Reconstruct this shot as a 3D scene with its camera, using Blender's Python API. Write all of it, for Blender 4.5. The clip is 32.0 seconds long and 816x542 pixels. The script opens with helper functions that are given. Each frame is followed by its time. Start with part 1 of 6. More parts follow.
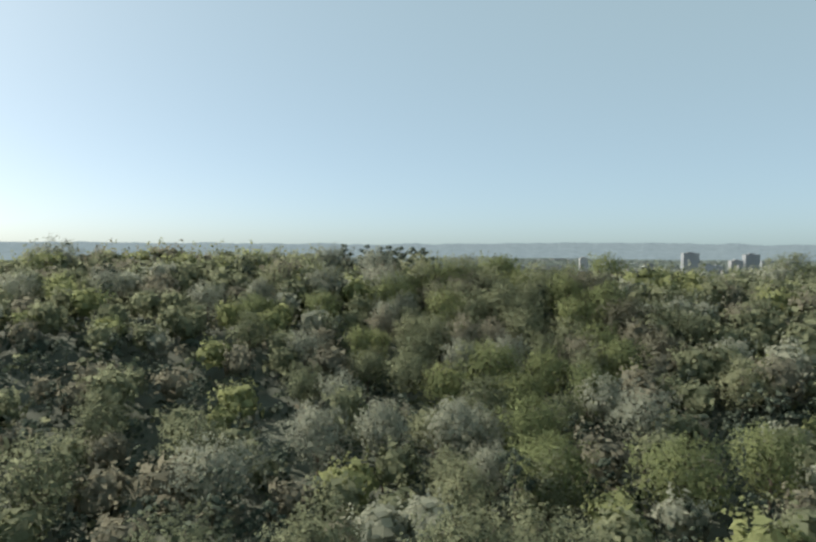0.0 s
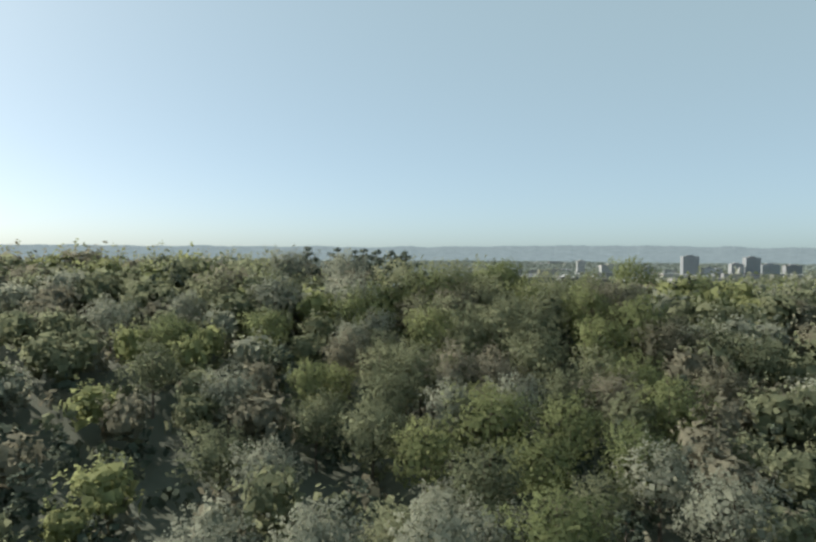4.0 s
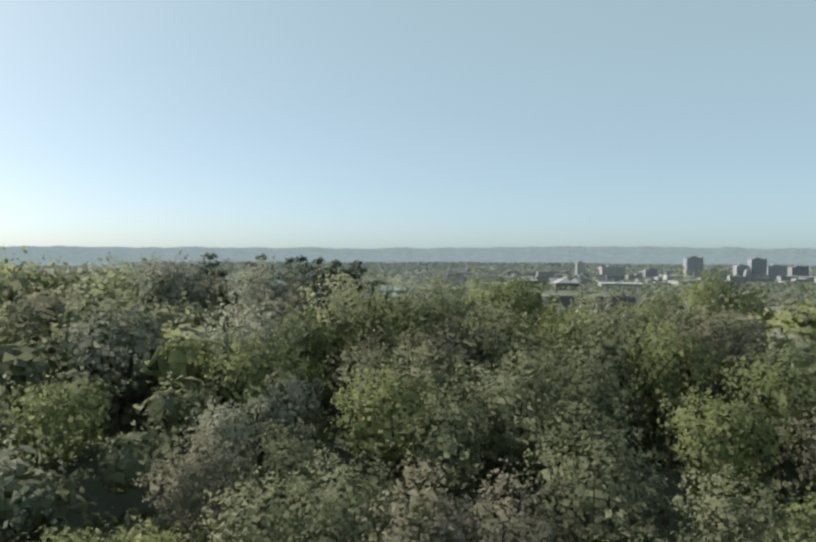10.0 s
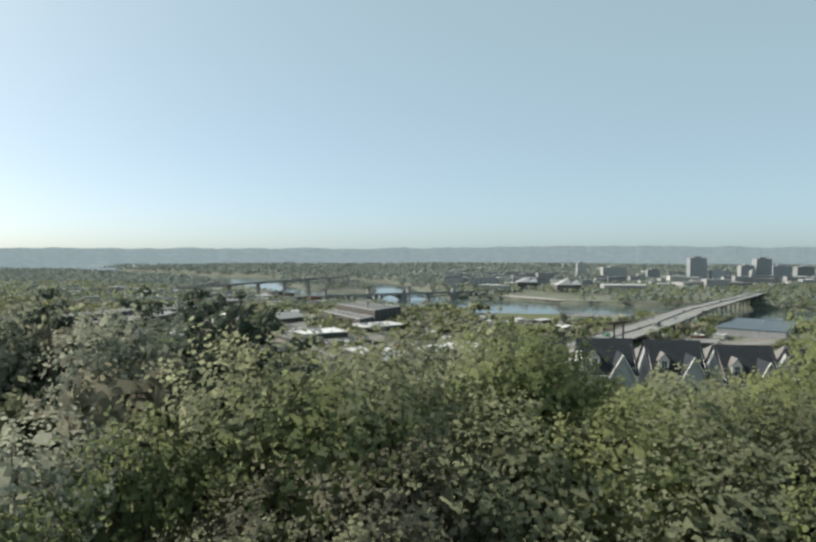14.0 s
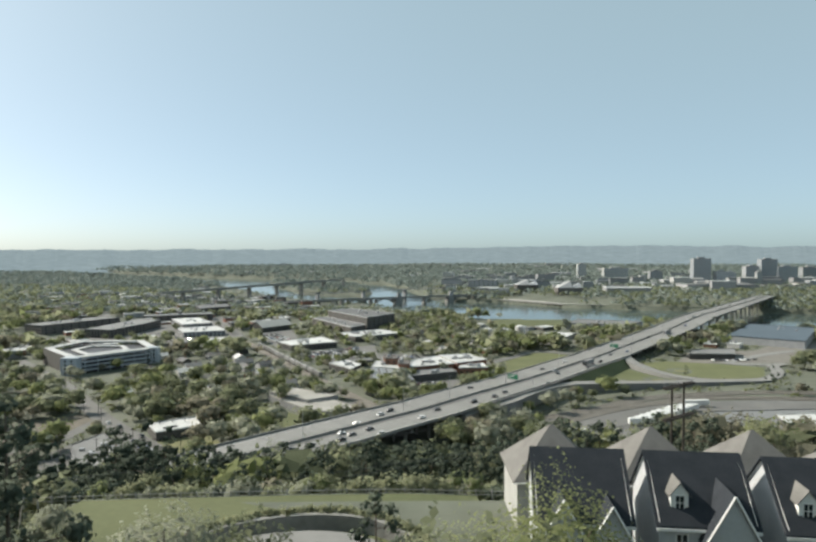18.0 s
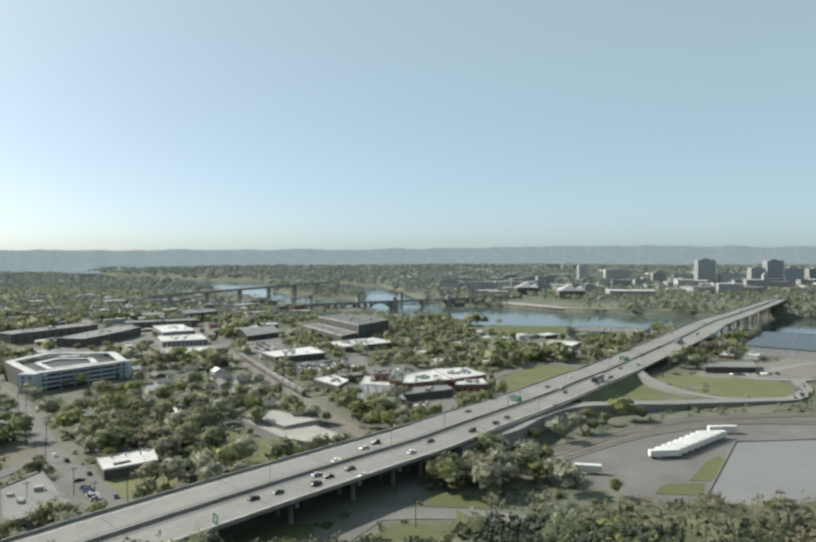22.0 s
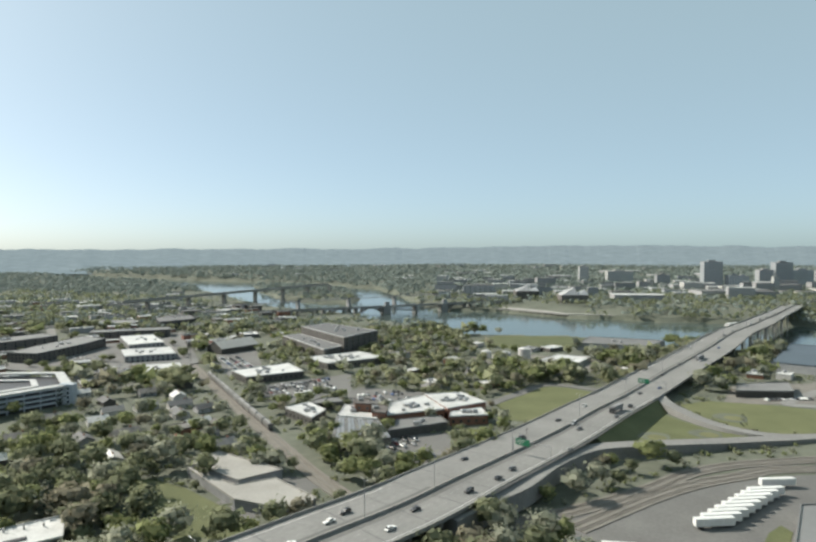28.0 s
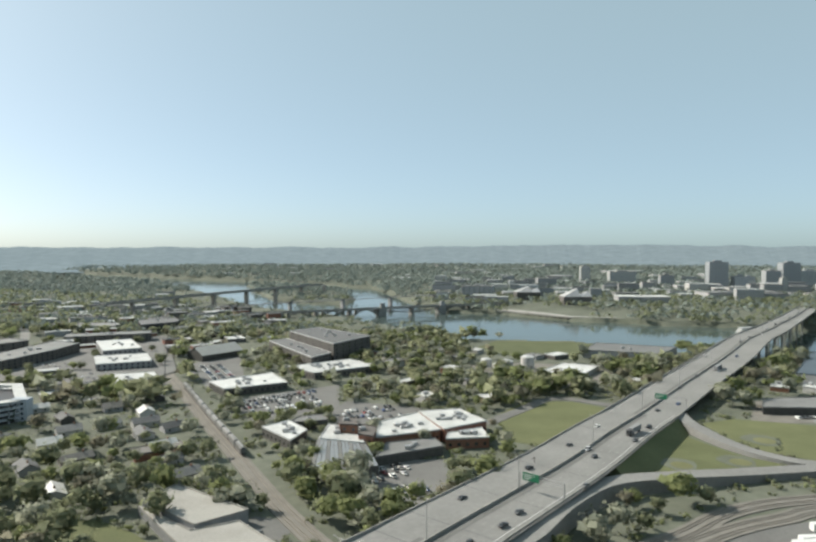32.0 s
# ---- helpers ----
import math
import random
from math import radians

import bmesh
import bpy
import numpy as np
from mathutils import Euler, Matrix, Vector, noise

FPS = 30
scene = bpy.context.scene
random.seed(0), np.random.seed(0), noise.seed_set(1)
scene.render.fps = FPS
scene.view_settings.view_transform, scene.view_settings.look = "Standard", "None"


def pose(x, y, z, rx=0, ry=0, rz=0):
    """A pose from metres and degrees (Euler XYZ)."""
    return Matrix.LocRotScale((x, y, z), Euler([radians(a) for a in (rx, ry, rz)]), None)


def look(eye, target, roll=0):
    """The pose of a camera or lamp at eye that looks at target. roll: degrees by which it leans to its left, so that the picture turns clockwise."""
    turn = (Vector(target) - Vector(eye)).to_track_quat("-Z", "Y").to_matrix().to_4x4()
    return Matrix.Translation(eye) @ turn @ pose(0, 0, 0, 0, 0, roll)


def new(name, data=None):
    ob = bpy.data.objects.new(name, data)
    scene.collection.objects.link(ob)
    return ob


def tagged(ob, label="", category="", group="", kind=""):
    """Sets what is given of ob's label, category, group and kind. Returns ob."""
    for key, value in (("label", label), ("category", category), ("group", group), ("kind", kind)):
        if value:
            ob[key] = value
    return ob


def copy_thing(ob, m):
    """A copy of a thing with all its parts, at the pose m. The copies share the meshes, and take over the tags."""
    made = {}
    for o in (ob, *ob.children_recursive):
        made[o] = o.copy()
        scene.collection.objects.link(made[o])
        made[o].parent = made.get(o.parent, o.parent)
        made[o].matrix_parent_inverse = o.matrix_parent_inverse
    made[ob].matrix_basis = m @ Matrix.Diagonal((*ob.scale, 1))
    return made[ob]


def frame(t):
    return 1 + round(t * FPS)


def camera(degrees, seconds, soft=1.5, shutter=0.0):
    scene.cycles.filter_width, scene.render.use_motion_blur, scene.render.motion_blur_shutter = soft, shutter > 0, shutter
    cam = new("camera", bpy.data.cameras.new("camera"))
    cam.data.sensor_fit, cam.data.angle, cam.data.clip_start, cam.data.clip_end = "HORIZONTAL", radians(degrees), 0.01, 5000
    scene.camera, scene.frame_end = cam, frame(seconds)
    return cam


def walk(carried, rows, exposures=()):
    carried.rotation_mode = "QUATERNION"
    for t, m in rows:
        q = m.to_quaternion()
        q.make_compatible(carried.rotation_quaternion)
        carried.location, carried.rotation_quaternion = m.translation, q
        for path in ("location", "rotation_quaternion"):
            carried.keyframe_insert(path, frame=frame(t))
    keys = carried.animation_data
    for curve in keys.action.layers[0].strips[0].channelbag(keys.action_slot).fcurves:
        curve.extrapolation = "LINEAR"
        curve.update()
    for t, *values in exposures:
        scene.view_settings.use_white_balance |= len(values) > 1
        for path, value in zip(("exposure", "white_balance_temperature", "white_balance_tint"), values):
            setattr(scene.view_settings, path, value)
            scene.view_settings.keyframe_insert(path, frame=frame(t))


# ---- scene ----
# ---- camera ----
cam = camera(66.32, 32.0, soft=2.7)
PATH = [
    (0.0, look((0.00, 0.00, 89.00), (-15.6, 999.1, 50.06), 0.273)),
    (2.0, look((2.11, 21.76, 89.05), (-9.7, 1021.0, 52.56), 0.275)),
    (4.0, look((4.23, 43.59, 89.13), (-4.1, 1043.0, 54.77), 0.273)),
    (6.0, look((6.34, 65.61, 89.12), (0.6, 1065.1, 56.15), 0.262)),
    (8.0, look((8.53, 87.66, 89.44), (4.7, 1087.1, 57.14), 0.236)),
    (10.0, look((10.86, 109.49, 90.48), (8.2, 1109.0, 57.80), 0.191)),
    (12.0, look((13.33, 131.35, 92.09), (11.6, 1130.8, 58.79), 0.116)),
    (14.0, look((16.04, 153.48, 94.43), (15.7, 1152.9, 61.14), -0.023)),
    (16.0, look((18.82, 175.61, 96.96), (19.7, 1175.1, 63.71), -0.160)),
    (18.0, look((21.56, 197.42, 99.10), (23.6, 1196.9, 65.52), -0.229)),
    (20.0, look((24.20, 219.30, 101.12), (27.3, 1218.7, 67.15), -0.258)),
    (22.0, look((26.53, 241.70, 103.11), (30.8, 1241.1, 69.04), -0.244)),
    (24.0, look((28.78, 264.13, 105.05), (34.3, 1263.5, 70.72), -0.215)),
    (26.0, look((31.19, 286.21, 107.12), (38.4, 1285.6, 71.94), -0.212)),
    (28.0, look((33.55, 308.16, 108.85), (42.4, 1307.5, 72.57), -0.193)),
    (30.0, look((35.70, 330.09, 109.62), (45.7, 1329.3, 72.26), -0.122)),
    (32.0, look((37.78, 352.00, 110.07), (48.8, 1351.2, 71.59), -0.034)),
]
walk(cam, PATH, [(0, 0.5, 6680, 8), (32, 0.5, 6680, 8)])

# ---- light ----
SUN_AZ, SUN_EL = radians(-66), radians(37)
world = bpy.data.worlds.new("sky")
scene.world = world
world.use_nodes = True
wt = world.node_tree
wt.nodes.clear()
sky = wt.nodes.new("ShaderNodeTexSky")
sky.sky_type = "NISHITA"
sky.sun_disc = False
sky.sun_elevation, sky.sun_rotation = SUN_EL, SUN_AZ
sky.altitude, sky.air_density, sky.dust_density, sky.ozone_density = 800, 0.5, 3.0, 2.0
bg = wt.nodes.new("ShaderNodeBackground")
bg.inputs["Strength"].default_value = 0.145
wo = wt.nodes.new("ShaderNodeOutputWorld")
haze = wt.nodes.new("ShaderNodeMix")   # thin even haze over the whole sky
haze.data_type = "RGBA"
haze.inputs[0].default_value = 0.60
haze.inputs[7].default_value = (2.45, 3.29, 3.32, 1)
cool = wt.nodes.new("ShaderNodeMix")
cool.data_type, cool.blend_type = "RGBA", "MULTIPLY"
cool.inputs[0].default_value = 1.0
cool.inputs[7].default_value = (0.95, 1.0, 1.03, 1)
wt.links.new(sky.outputs[0], cool.inputs[6])
wt.links.new(cool.outputs[2], haze.inputs[6])
wt.links.new(haze.outputs[2], bg.inputs[0])
wt.links.new(bg.outputs[0], wo.inputs[0])
sun_data = bpy.data.lights.new("sun", "SUN")
sun_data.energy, sun_data.angle, sun_data.color = 5.0, radians(0.6), (1.0, 0.95, 0.86)
sun = new("sun", sun_data)
to_sun = Vector((math.sin(SUN_AZ) * math.cos(SUN_EL), math.cos(SUN_AZ) * math.cos(SUN_EL), math.sin(SUN_EL)))
sun.matrix_world = look((0, 300, 400), Vector((0, 300, 400)) - to_sun)


# ---- materials ----
def mat(name, c1, c2=None, scale=1.0, rough=0.8, metal=0.0, fine=6.0, bump=0.15, rnd=0.0, translucent=0.0, spec=0.3):
    """Noise at two scales between two colours, fine bump, and a brightness that varies from object to object."""
    m = bpy.data.materials.new(name)
    m.use_nodes = True
    nt = m.node_tree
    b = nt.nodes["Principled BSDF"]
    c2 = c2 or tuple(v * 0.7 for v in c1)
    tc = nt.nodes.new("ShaderNodeTexCoord")
    n1, n2 = nt.nodes.new("ShaderNodeTexNoise"), nt.nodes.new("ShaderNodeTexNoise")
    n1.inputs["Scale"].default_value, n1.inputs["Detail"].default_value = scale, 5
    n2.inputs["Scale"].default_value, n2.inputs["Detail"].default_value = scale * fine, 4
    for n in (n1, n2):
        nt.links.new(tc.outputs["Object"], n.inputs["Vector"])
    avg = nt.nodes.new("ShaderNodeMath")
    avg.operation = "MULTIPLY_ADD"
    avg.inputs[1].default_value, avg.inputs[2].default_value = 0.45, 0.0
    nt.links.new(n2.outputs[0], avg.inputs[0])
    add = nt.nodes.new("ShaderNodeMath")
    add.operation = "MULTIPLY_ADD"
    add.inputs[1].default_value = 0.6
    nt.links.new(n1.outputs[0], add.inputs[0])
    nt.links.new(avg.outputs[0], add.inputs[2])
    ramp = nt.nodes.new("ShaderNodeValToRGB")
    ramp.color_ramp.elements[0].position, ramp.color_ramp.elements[1].position = 0.38, 0.66
    ramp.color_ramp.elements[0].color, ramp.color_ramp.elements[1].color = (*c2, 1), (*c1, 1)
    nt.links.new(add.outputs[0], ramp.inputs[0])
    out = ramp.outputs[0]
    if rnd:
        oi, hsv = nt.nodes.new("ShaderNodeObjectInfo"), nt.nodes.new("ShaderNodeHueSaturation")
        mr, mh = nt.nodes.new("ShaderNodeMapRange"), nt.nodes.new("ShaderNodeMapRange")
        mr.inputs[3].default_value, mr.inputs[4].default_value = 1 - rnd, 1 + rnd
        mh.inputs[3].default_value, mh.inputs[4].default_value = 0.5 + rnd * 0.06, 0.5 - rnd * 0.06
        nt.links.new(oi.outputs["Random"], mr.inputs[0])
        nt.links.new(oi.outputs["Random"], mh.inputs[0])
        nt.links.new(mr.outputs[0], hsv.inputs["Value"])
        nt.links.new(mh.outputs[0], hsv.inputs["Hue"])
        nt.links.new(out, hsv.inputs["Color"])
        out = hsv.outputs[0]
    nt.links.new(out, b.inputs["Base Color"])
    b.inputs["Roughness"].default_value, b.inputs["Metallic"].default_value = rough, metal
    b.inputs["Specular IOR Level"].default_value = spec
    if bump:
        bp = nt.nodes.new("ShaderNodeBump")
        bp.inputs["Strength"].default_value, bp.inputs["Distance"].default_value = bump, 0.1
        nt.links.new(n2.outputs[0], bp.inputs["Height"])
        nt.links.new(bp.outputs[0], b.inputs["Normal"])
    if translucent:
        tr, mx = nt.nodes.new("ShaderNodeBsdfTranslucent"), nt.nodes.new("ShaderNodeMixShader")
        nt.links.new(out, tr.inputs[0])
        mx.inputs[0].default_value = translucent
        nt.links.new(b.outputs[0], mx.inputs[1])
        nt.links.new(tr.outputs[0], mx.inputs[2])
        nt.links.new(mx.outputs[0], nt.nodes["Material Output"].inputs[0])
    return m


M_LEAF = mat("leaf_olive", (0.238, 0.256, 0.162), (0.160, 0.176, 0.108), 0.25, 0.9, fine=12, bump=0, rnd=0.25, translucent=0.58, spec=0.1)
M_LEAF2 = mat("leaf_fresh_green", (0.240, 0.268, 0.132), (0.166, 0.190, 0.090), 0.25, 0.9, fine=12, bump=0, rnd=0.2, translucent=0.58, spec=0.1)
M_LEAF3 = mat("leaf_silver", (0.310, 0.324, 0.256), (0.208, 0.222, 0.168), 0.25, 0.8, fine=12, bump=0, rnd=0.15, translucent=0.54, spec=0.1)
M_LEAF4 = mat("leaf_russet", (0.236, 0.228, 0.168), (0.164, 0.158, 0.114), 0.25, 0.9, fine=12, bump=0, rnd=0.2, translucent=0.54, spec=0.1)
M_PINE = mat("pine_needles", (0.090, 0.108, 0.080), (0.054, 0.068, 0.050), 0.3, 0.9, fine=12, bump=0, rnd=0.25, translucent=0.25, spec=0.1)
M_BARK = mat("bark", (0.16, 0.13, 0.10), (0.08, 0.065, 0.05), 1.5, 0.9, rnd=0.3)
M_GROUND = mat("valley_ground", (0.128, 0.136, 0.106), (0.080, 0.088, 0.066), 0.02, 0.95, fine=9)
M_GRASS = mat("mown_grass", (0.112, 0.120, 0.058), (0.080, 0.090, 0.042), 0.05, 0.95, fine=20, rnd=0.1)
M_DRYGRASS = mat("dry_grass", (0.150, 0.148, 0.076), (0.110, 0.112, 0.054), 0.06, 0.95, fine=20)
M_ASPHALT = mat("asphalt", (0.150, 0.148, 0.142), (0.110, 0.108, 0.104), 0.05, 0.9, fine=15, rnd=0.1)
M_CONC = mat("concrete_deck", (0.215, 0.212, 0.203), (0.165, 0.162, 0.156), 0.04, 0.85, fine=12)
M_CONC2 = mat("concrete_parapet", (0.260, 0.255, 0.240), (0.180, 0.175, 0.165), 0.2, 0.9)
M_YARD = mat("worn_concrete_yard", (0.150, 0.148, 0.142), (0.105, 0.103, 0.099), 0.05, 0.9, fine=14)
# cladding of the far city, paled and blued to hold haze in its colour
M_TOWERWALL = mat("tower_cladding", (0.330, 0.345, 0.355), (0.270, 0.280, 0.290), 0.05, 0.6, rnd=0.3)
M_GRAVEL = mat("gravel", (0.190, 0.178, 0.160), (0.130, 0.122, 0.108), 0.15, 0.95, fine=25)
M_SOIL = mat("bare_soil", (0.150, 0.130, 0.106), (0.100, 0.090, 0.074), 0.08, 0.95, fine=12)
M_WHITEROOF = mat("white_membrane_roof", (0.520, 0.520, 0.506), (0.360, 0.360, 0.350), 0.1, 0.6, fine=8, rnd=0.1)
M_GREYROOF = mat("grey_membrane_roof", (0.180, 0.179, 0.175), (0.132, 0.131, 0.128), 0.08, 0.7, fine=8, rnd=0.15)
M_METALROOF = mat("pale_metal_roof", (0.178, 0.181, 0.181), (0.155, 0.158, 0.158), 0.03, 0.8, fine=10, bump=0.05)
M_BLUEROOF = mat("slate_blue_metal_roof", (0.085, 0.105, 0.125), (0.065, 0.082, 0.098), 0.05, 0.5, fine=10, bump=0.05)
M_TANROOF = mat("tan_gravel_roof", (0.310, 0.298, 0.275), (0.235, 0.226, 0.208), 0.08, 0.85, fine=14)
M_DARKROOF = mat("dark_roof", (0.130, 0.130, 0.130), (0.090, 0.090, 0.092), 0.2, 0.8, rnd=0.2)
M_BRICK = mat("red_brick", (0.240, 0.120, 0.085), (0.170, 0.085, 0.060), 0.8, 0.9, rnd=0.15)
M_BROWNWALL = mat("brown_wall", (0.112, 0.104, 0.096), (0.080, 0.074, 0.068), 0.4, 0.9, rnd=0.3)
M_GREYWALL = mat("grey_wall", (0.300, 0.300, 0.300), (0.230, 0.230, 0.232), 0.3, 0.85, rnd=0.25)
M_LIGHTWALL = mat("light_wall", (0.420, 0.412, 0.390), (0.340, 0.333, 0.315), 0.3, 0.8, rnd=0.15)
M_BLUEWALL = mat("blue_grey_panel", (0.400, 0.432, 0.468), (0.335, 0.362, 0.395), 0.3, 0.5)
M_GLASS = mat("window_glass", (0.030, 0.035, 0.040), (0.020, 0.024, 0.028), 0.5, 0.12, bump=0, spec=0.8)
M_SHINGLE = mat("dark_slate_shingles", (0.036, 0.040, 0.047), (0.024, 0.028, 0.033), 0.6, 0.9, fine=14, spec=0.15)
M_SHINGLE2 = mat("weathered_brown_shingles", (0.168, 0.160, 0.149), (0.122, 0.116, 0.108), 0.6, 0.85, fine=14)
M_SIDING = mat("pale_grey_siding", (0.480, 0.490, 0.500), (0.420, 0.430, 0.440), 0.4, 0.6)
M_TRIM = mat("white_trim", (0.780, 0.770, 0.740), (0.700, 0.690, 0.660), 0.8, 0.5, bump=0.05)
M_METAL = mat("galvanised_steel", (0.420, 0.420, 0.420), (0.330, 0.330, 0.330), 0.5, 0.45, metal=0.7)
M_STEEL = mat("weathered_steel", (0.140, 0.140, 0.145), (0.090, 0.090, 0.095), 0.5, 0.6, metal=0.4)
M_WOODPOLE = mat("creosote_wood", (0.050, 0.042, 0.036), (0.032, 0.027, 0.023), 1.0, 0.9)
M_WAGON = mat("dusty_wagon_paint", (0.190, 0.188, 0.180), (0.130, 0.128, 0.122), 0.3, 0.7, fine=10, rnd=0.25)
M_TYRE = mat("tyre_rubber", (0.025, 0.025, 0.025), None, 2.0, 0.9)
M_RAIL = mat("rail_steel", (0.300, 0.260, 0.220), (0.200, 0.170, 0.140), 1.0, 0.5, metal=0.6)
M_SIGN = mat("sign_green", (0.020, 0.140, 0.075), (0.016, 0.115, 0.060), 0.6, 0.5, bump=0)
M_WHITE = mat("white_paint", (0.620, 0.620, 0.605), (0.520, 0.520, 0.505), 0.6, 0.5, bump=0.05, rnd=0.05)
M_LINE = mat("worn_lane_paint", (0.330, 0.326, 0.310), (0.230, 0.227, 0.218), 0.5, 0.8)
M_DARK = mat("dark_paint", (0.060, 0.060, 0.064), (0.040, 0.040, 0.042), 0.6, 0.5, bump=0.05)
# far leaf colour, greyed and paled so that it carries the distance haze
M_LEAF_FAR = mat("leaf_far_hazed", (0.215, 0.245, 0.220), (0.160, 0.190, 0.172), 0.02, 0.9, bump=0, translucent=0.3, spec=0.1)


def distance_material():
    m = bpy.data.materials.new("hazy_distance")
    m.use_nodes = True
    nt = m.node_tree
    b = nt.nodes["Principled BSDF"]
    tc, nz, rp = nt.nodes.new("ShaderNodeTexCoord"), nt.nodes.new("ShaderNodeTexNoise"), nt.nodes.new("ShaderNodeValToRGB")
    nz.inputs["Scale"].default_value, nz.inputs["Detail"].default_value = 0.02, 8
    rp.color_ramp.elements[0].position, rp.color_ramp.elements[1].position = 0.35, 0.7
    # distance haze is put into these glow colours; the ridge emits them unlit
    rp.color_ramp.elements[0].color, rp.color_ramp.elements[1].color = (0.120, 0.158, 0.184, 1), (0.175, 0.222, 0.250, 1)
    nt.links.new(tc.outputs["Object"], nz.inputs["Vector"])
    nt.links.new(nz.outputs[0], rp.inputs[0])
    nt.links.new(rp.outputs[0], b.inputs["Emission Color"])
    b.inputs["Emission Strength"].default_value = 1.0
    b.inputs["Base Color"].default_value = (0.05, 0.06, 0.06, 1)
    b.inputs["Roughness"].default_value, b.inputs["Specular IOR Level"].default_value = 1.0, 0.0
    return m


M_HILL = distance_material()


def plain_water():
    m = bpy.data.materials.new("river_water")
    m.use_nodes = True
    nt = m.node_tree
    b = nt.nodes["Principled BSDF"]
    b.inputs["Base Color"].default_value = (0.060, 0.080, 0.075, 1)
    b.inputs["Roughness"].default_value = 0.10
    b.inputs["IOR"].default_value = 1.33
    tc, nz, bp = nt.nodes.new("ShaderNodeTexCoord"), nt.nodes.new("ShaderNodeTexNoise"), nt.nodes.new("ShaderNodeBump")
    nz.inputs["Scale"].default_value, nz.inputs["Detail"].default_value = 0.25, 6
    bp.inputs["Strength"].default_value, bp.inputs["Distance"].default_value = 0.12, 0.3
    nt.links.new(tc.outputs["Object"], nz.inputs["Vector"])
    nt.links.new(nz.outputs[0], bp.inputs["Height"])
    nt.links.new(bp.outputs[0], b.inputs["Normal"])
    return m


M_WATER = plain_water()


# ---- small builders ----
def thing(name, x, y, z, rz, label, category, group="", kind=""):
    ob = new(name)
    ob.empty_display_size = 0.5
    ob.matrix_basis = pose(x, y, z, 0, 0, rz)
    return tagged(ob, label, category, group, kind)


def mesh_of(bm, name, material, smooth=False):
    me = bpy.data.meshes.new(name)
    bm.to_mesh(me)
    bm.free()
    if material:
        me.materials.append(material)
    if smooth:
        me.shade_smooth()
    return me


def part(name, bm, material, parent, label="", smooth=False):
    """Link a bmesh, or a mesh already made, as one object under a thing or a part."""
    me = bm if isinstance(bm, bpy.types.Mesh) else mesh_of(bm, name, material, smooth)
    ob = new(name, me)
    ob.parent = parent
    return tagged(ob, label)


def box(x0, x1, y0, y1, z0, z1, bm=None, bevel=0.0):
    own = bm is None
    b = bmesh.new()
    m = Matrix.LocRotScale(((x0 + x1) / 2, (y0 + y1) / 2, (z0 + z1) / 2), None, (abs(x1 - x0), abs(y1 - y0), abs(z1 - z0)))
    bmesh.ops.create_cube(b, size=1, matrix=m)
    if bevel:
        bmesh.ops.bevel(b, geom=b.edges[:], offset=bevel, segments=1, affect="EDGES")
    if own:
        return b
    join(bm, b)
    return bm


def join(bm, other):
    """Copy other's faces into bm and free it."""
    made = {v: bm.verts.new(v.co) for v in other.verts}
    for f in other.faces:
        bm.faces.new([made[v] for v in f.verts])
    other.free()
    return bm


def cyl(r0, r1, z0, z1, n=8, at=(0, 0), bm=None):
    b = bmesh.new()
    bmesh.ops.create_cone(b, cap_ends=True, segments=n, radius1=r0, radius2=r1, depth=z1 - z0,
                          matrix=Matrix.Translation((at[0], at[1], (z0 + z1) / 2)))
    return b if bm is None else join(bm, b)


def tube(p, q, r0, r1, n=6, bm=None):
    """A tapered rod between two places."""
    p, q = Vector(p), Vector(q)
    d = q - p
    b = bmesh.new()
    bmesh.ops.create_cone(b, cap_ends=True, segments=n, radius1=r0, radius2=r1, depth=d.length,
                          matrix=Matrix.Translation((p + q) / 2) @ d.to_track_quat("Z", "Y").to_matrix().to_4x4())
    return b if bm is None else join(bm, b)


def prism(pts, z0, z1):
    """An upright block over a closed outline."""
    b = bmesh.new()
    lo, hi = [b.verts.new((x, y, z0)) for x, y in pts], [b.verts.new((x, y, z1)) for x, y in pts]
    n = len(pts)
    b.faces.new(hi)
    b.faces.new(lo[::-1])
    for i in range(n):
        b.faces.new((lo[i], lo[(i + 1) % n], hi[(i + 1) % n], hi[i]))
    bmesh.ops.recalc_face_normals(b, faces=b.faces[:])
    return b


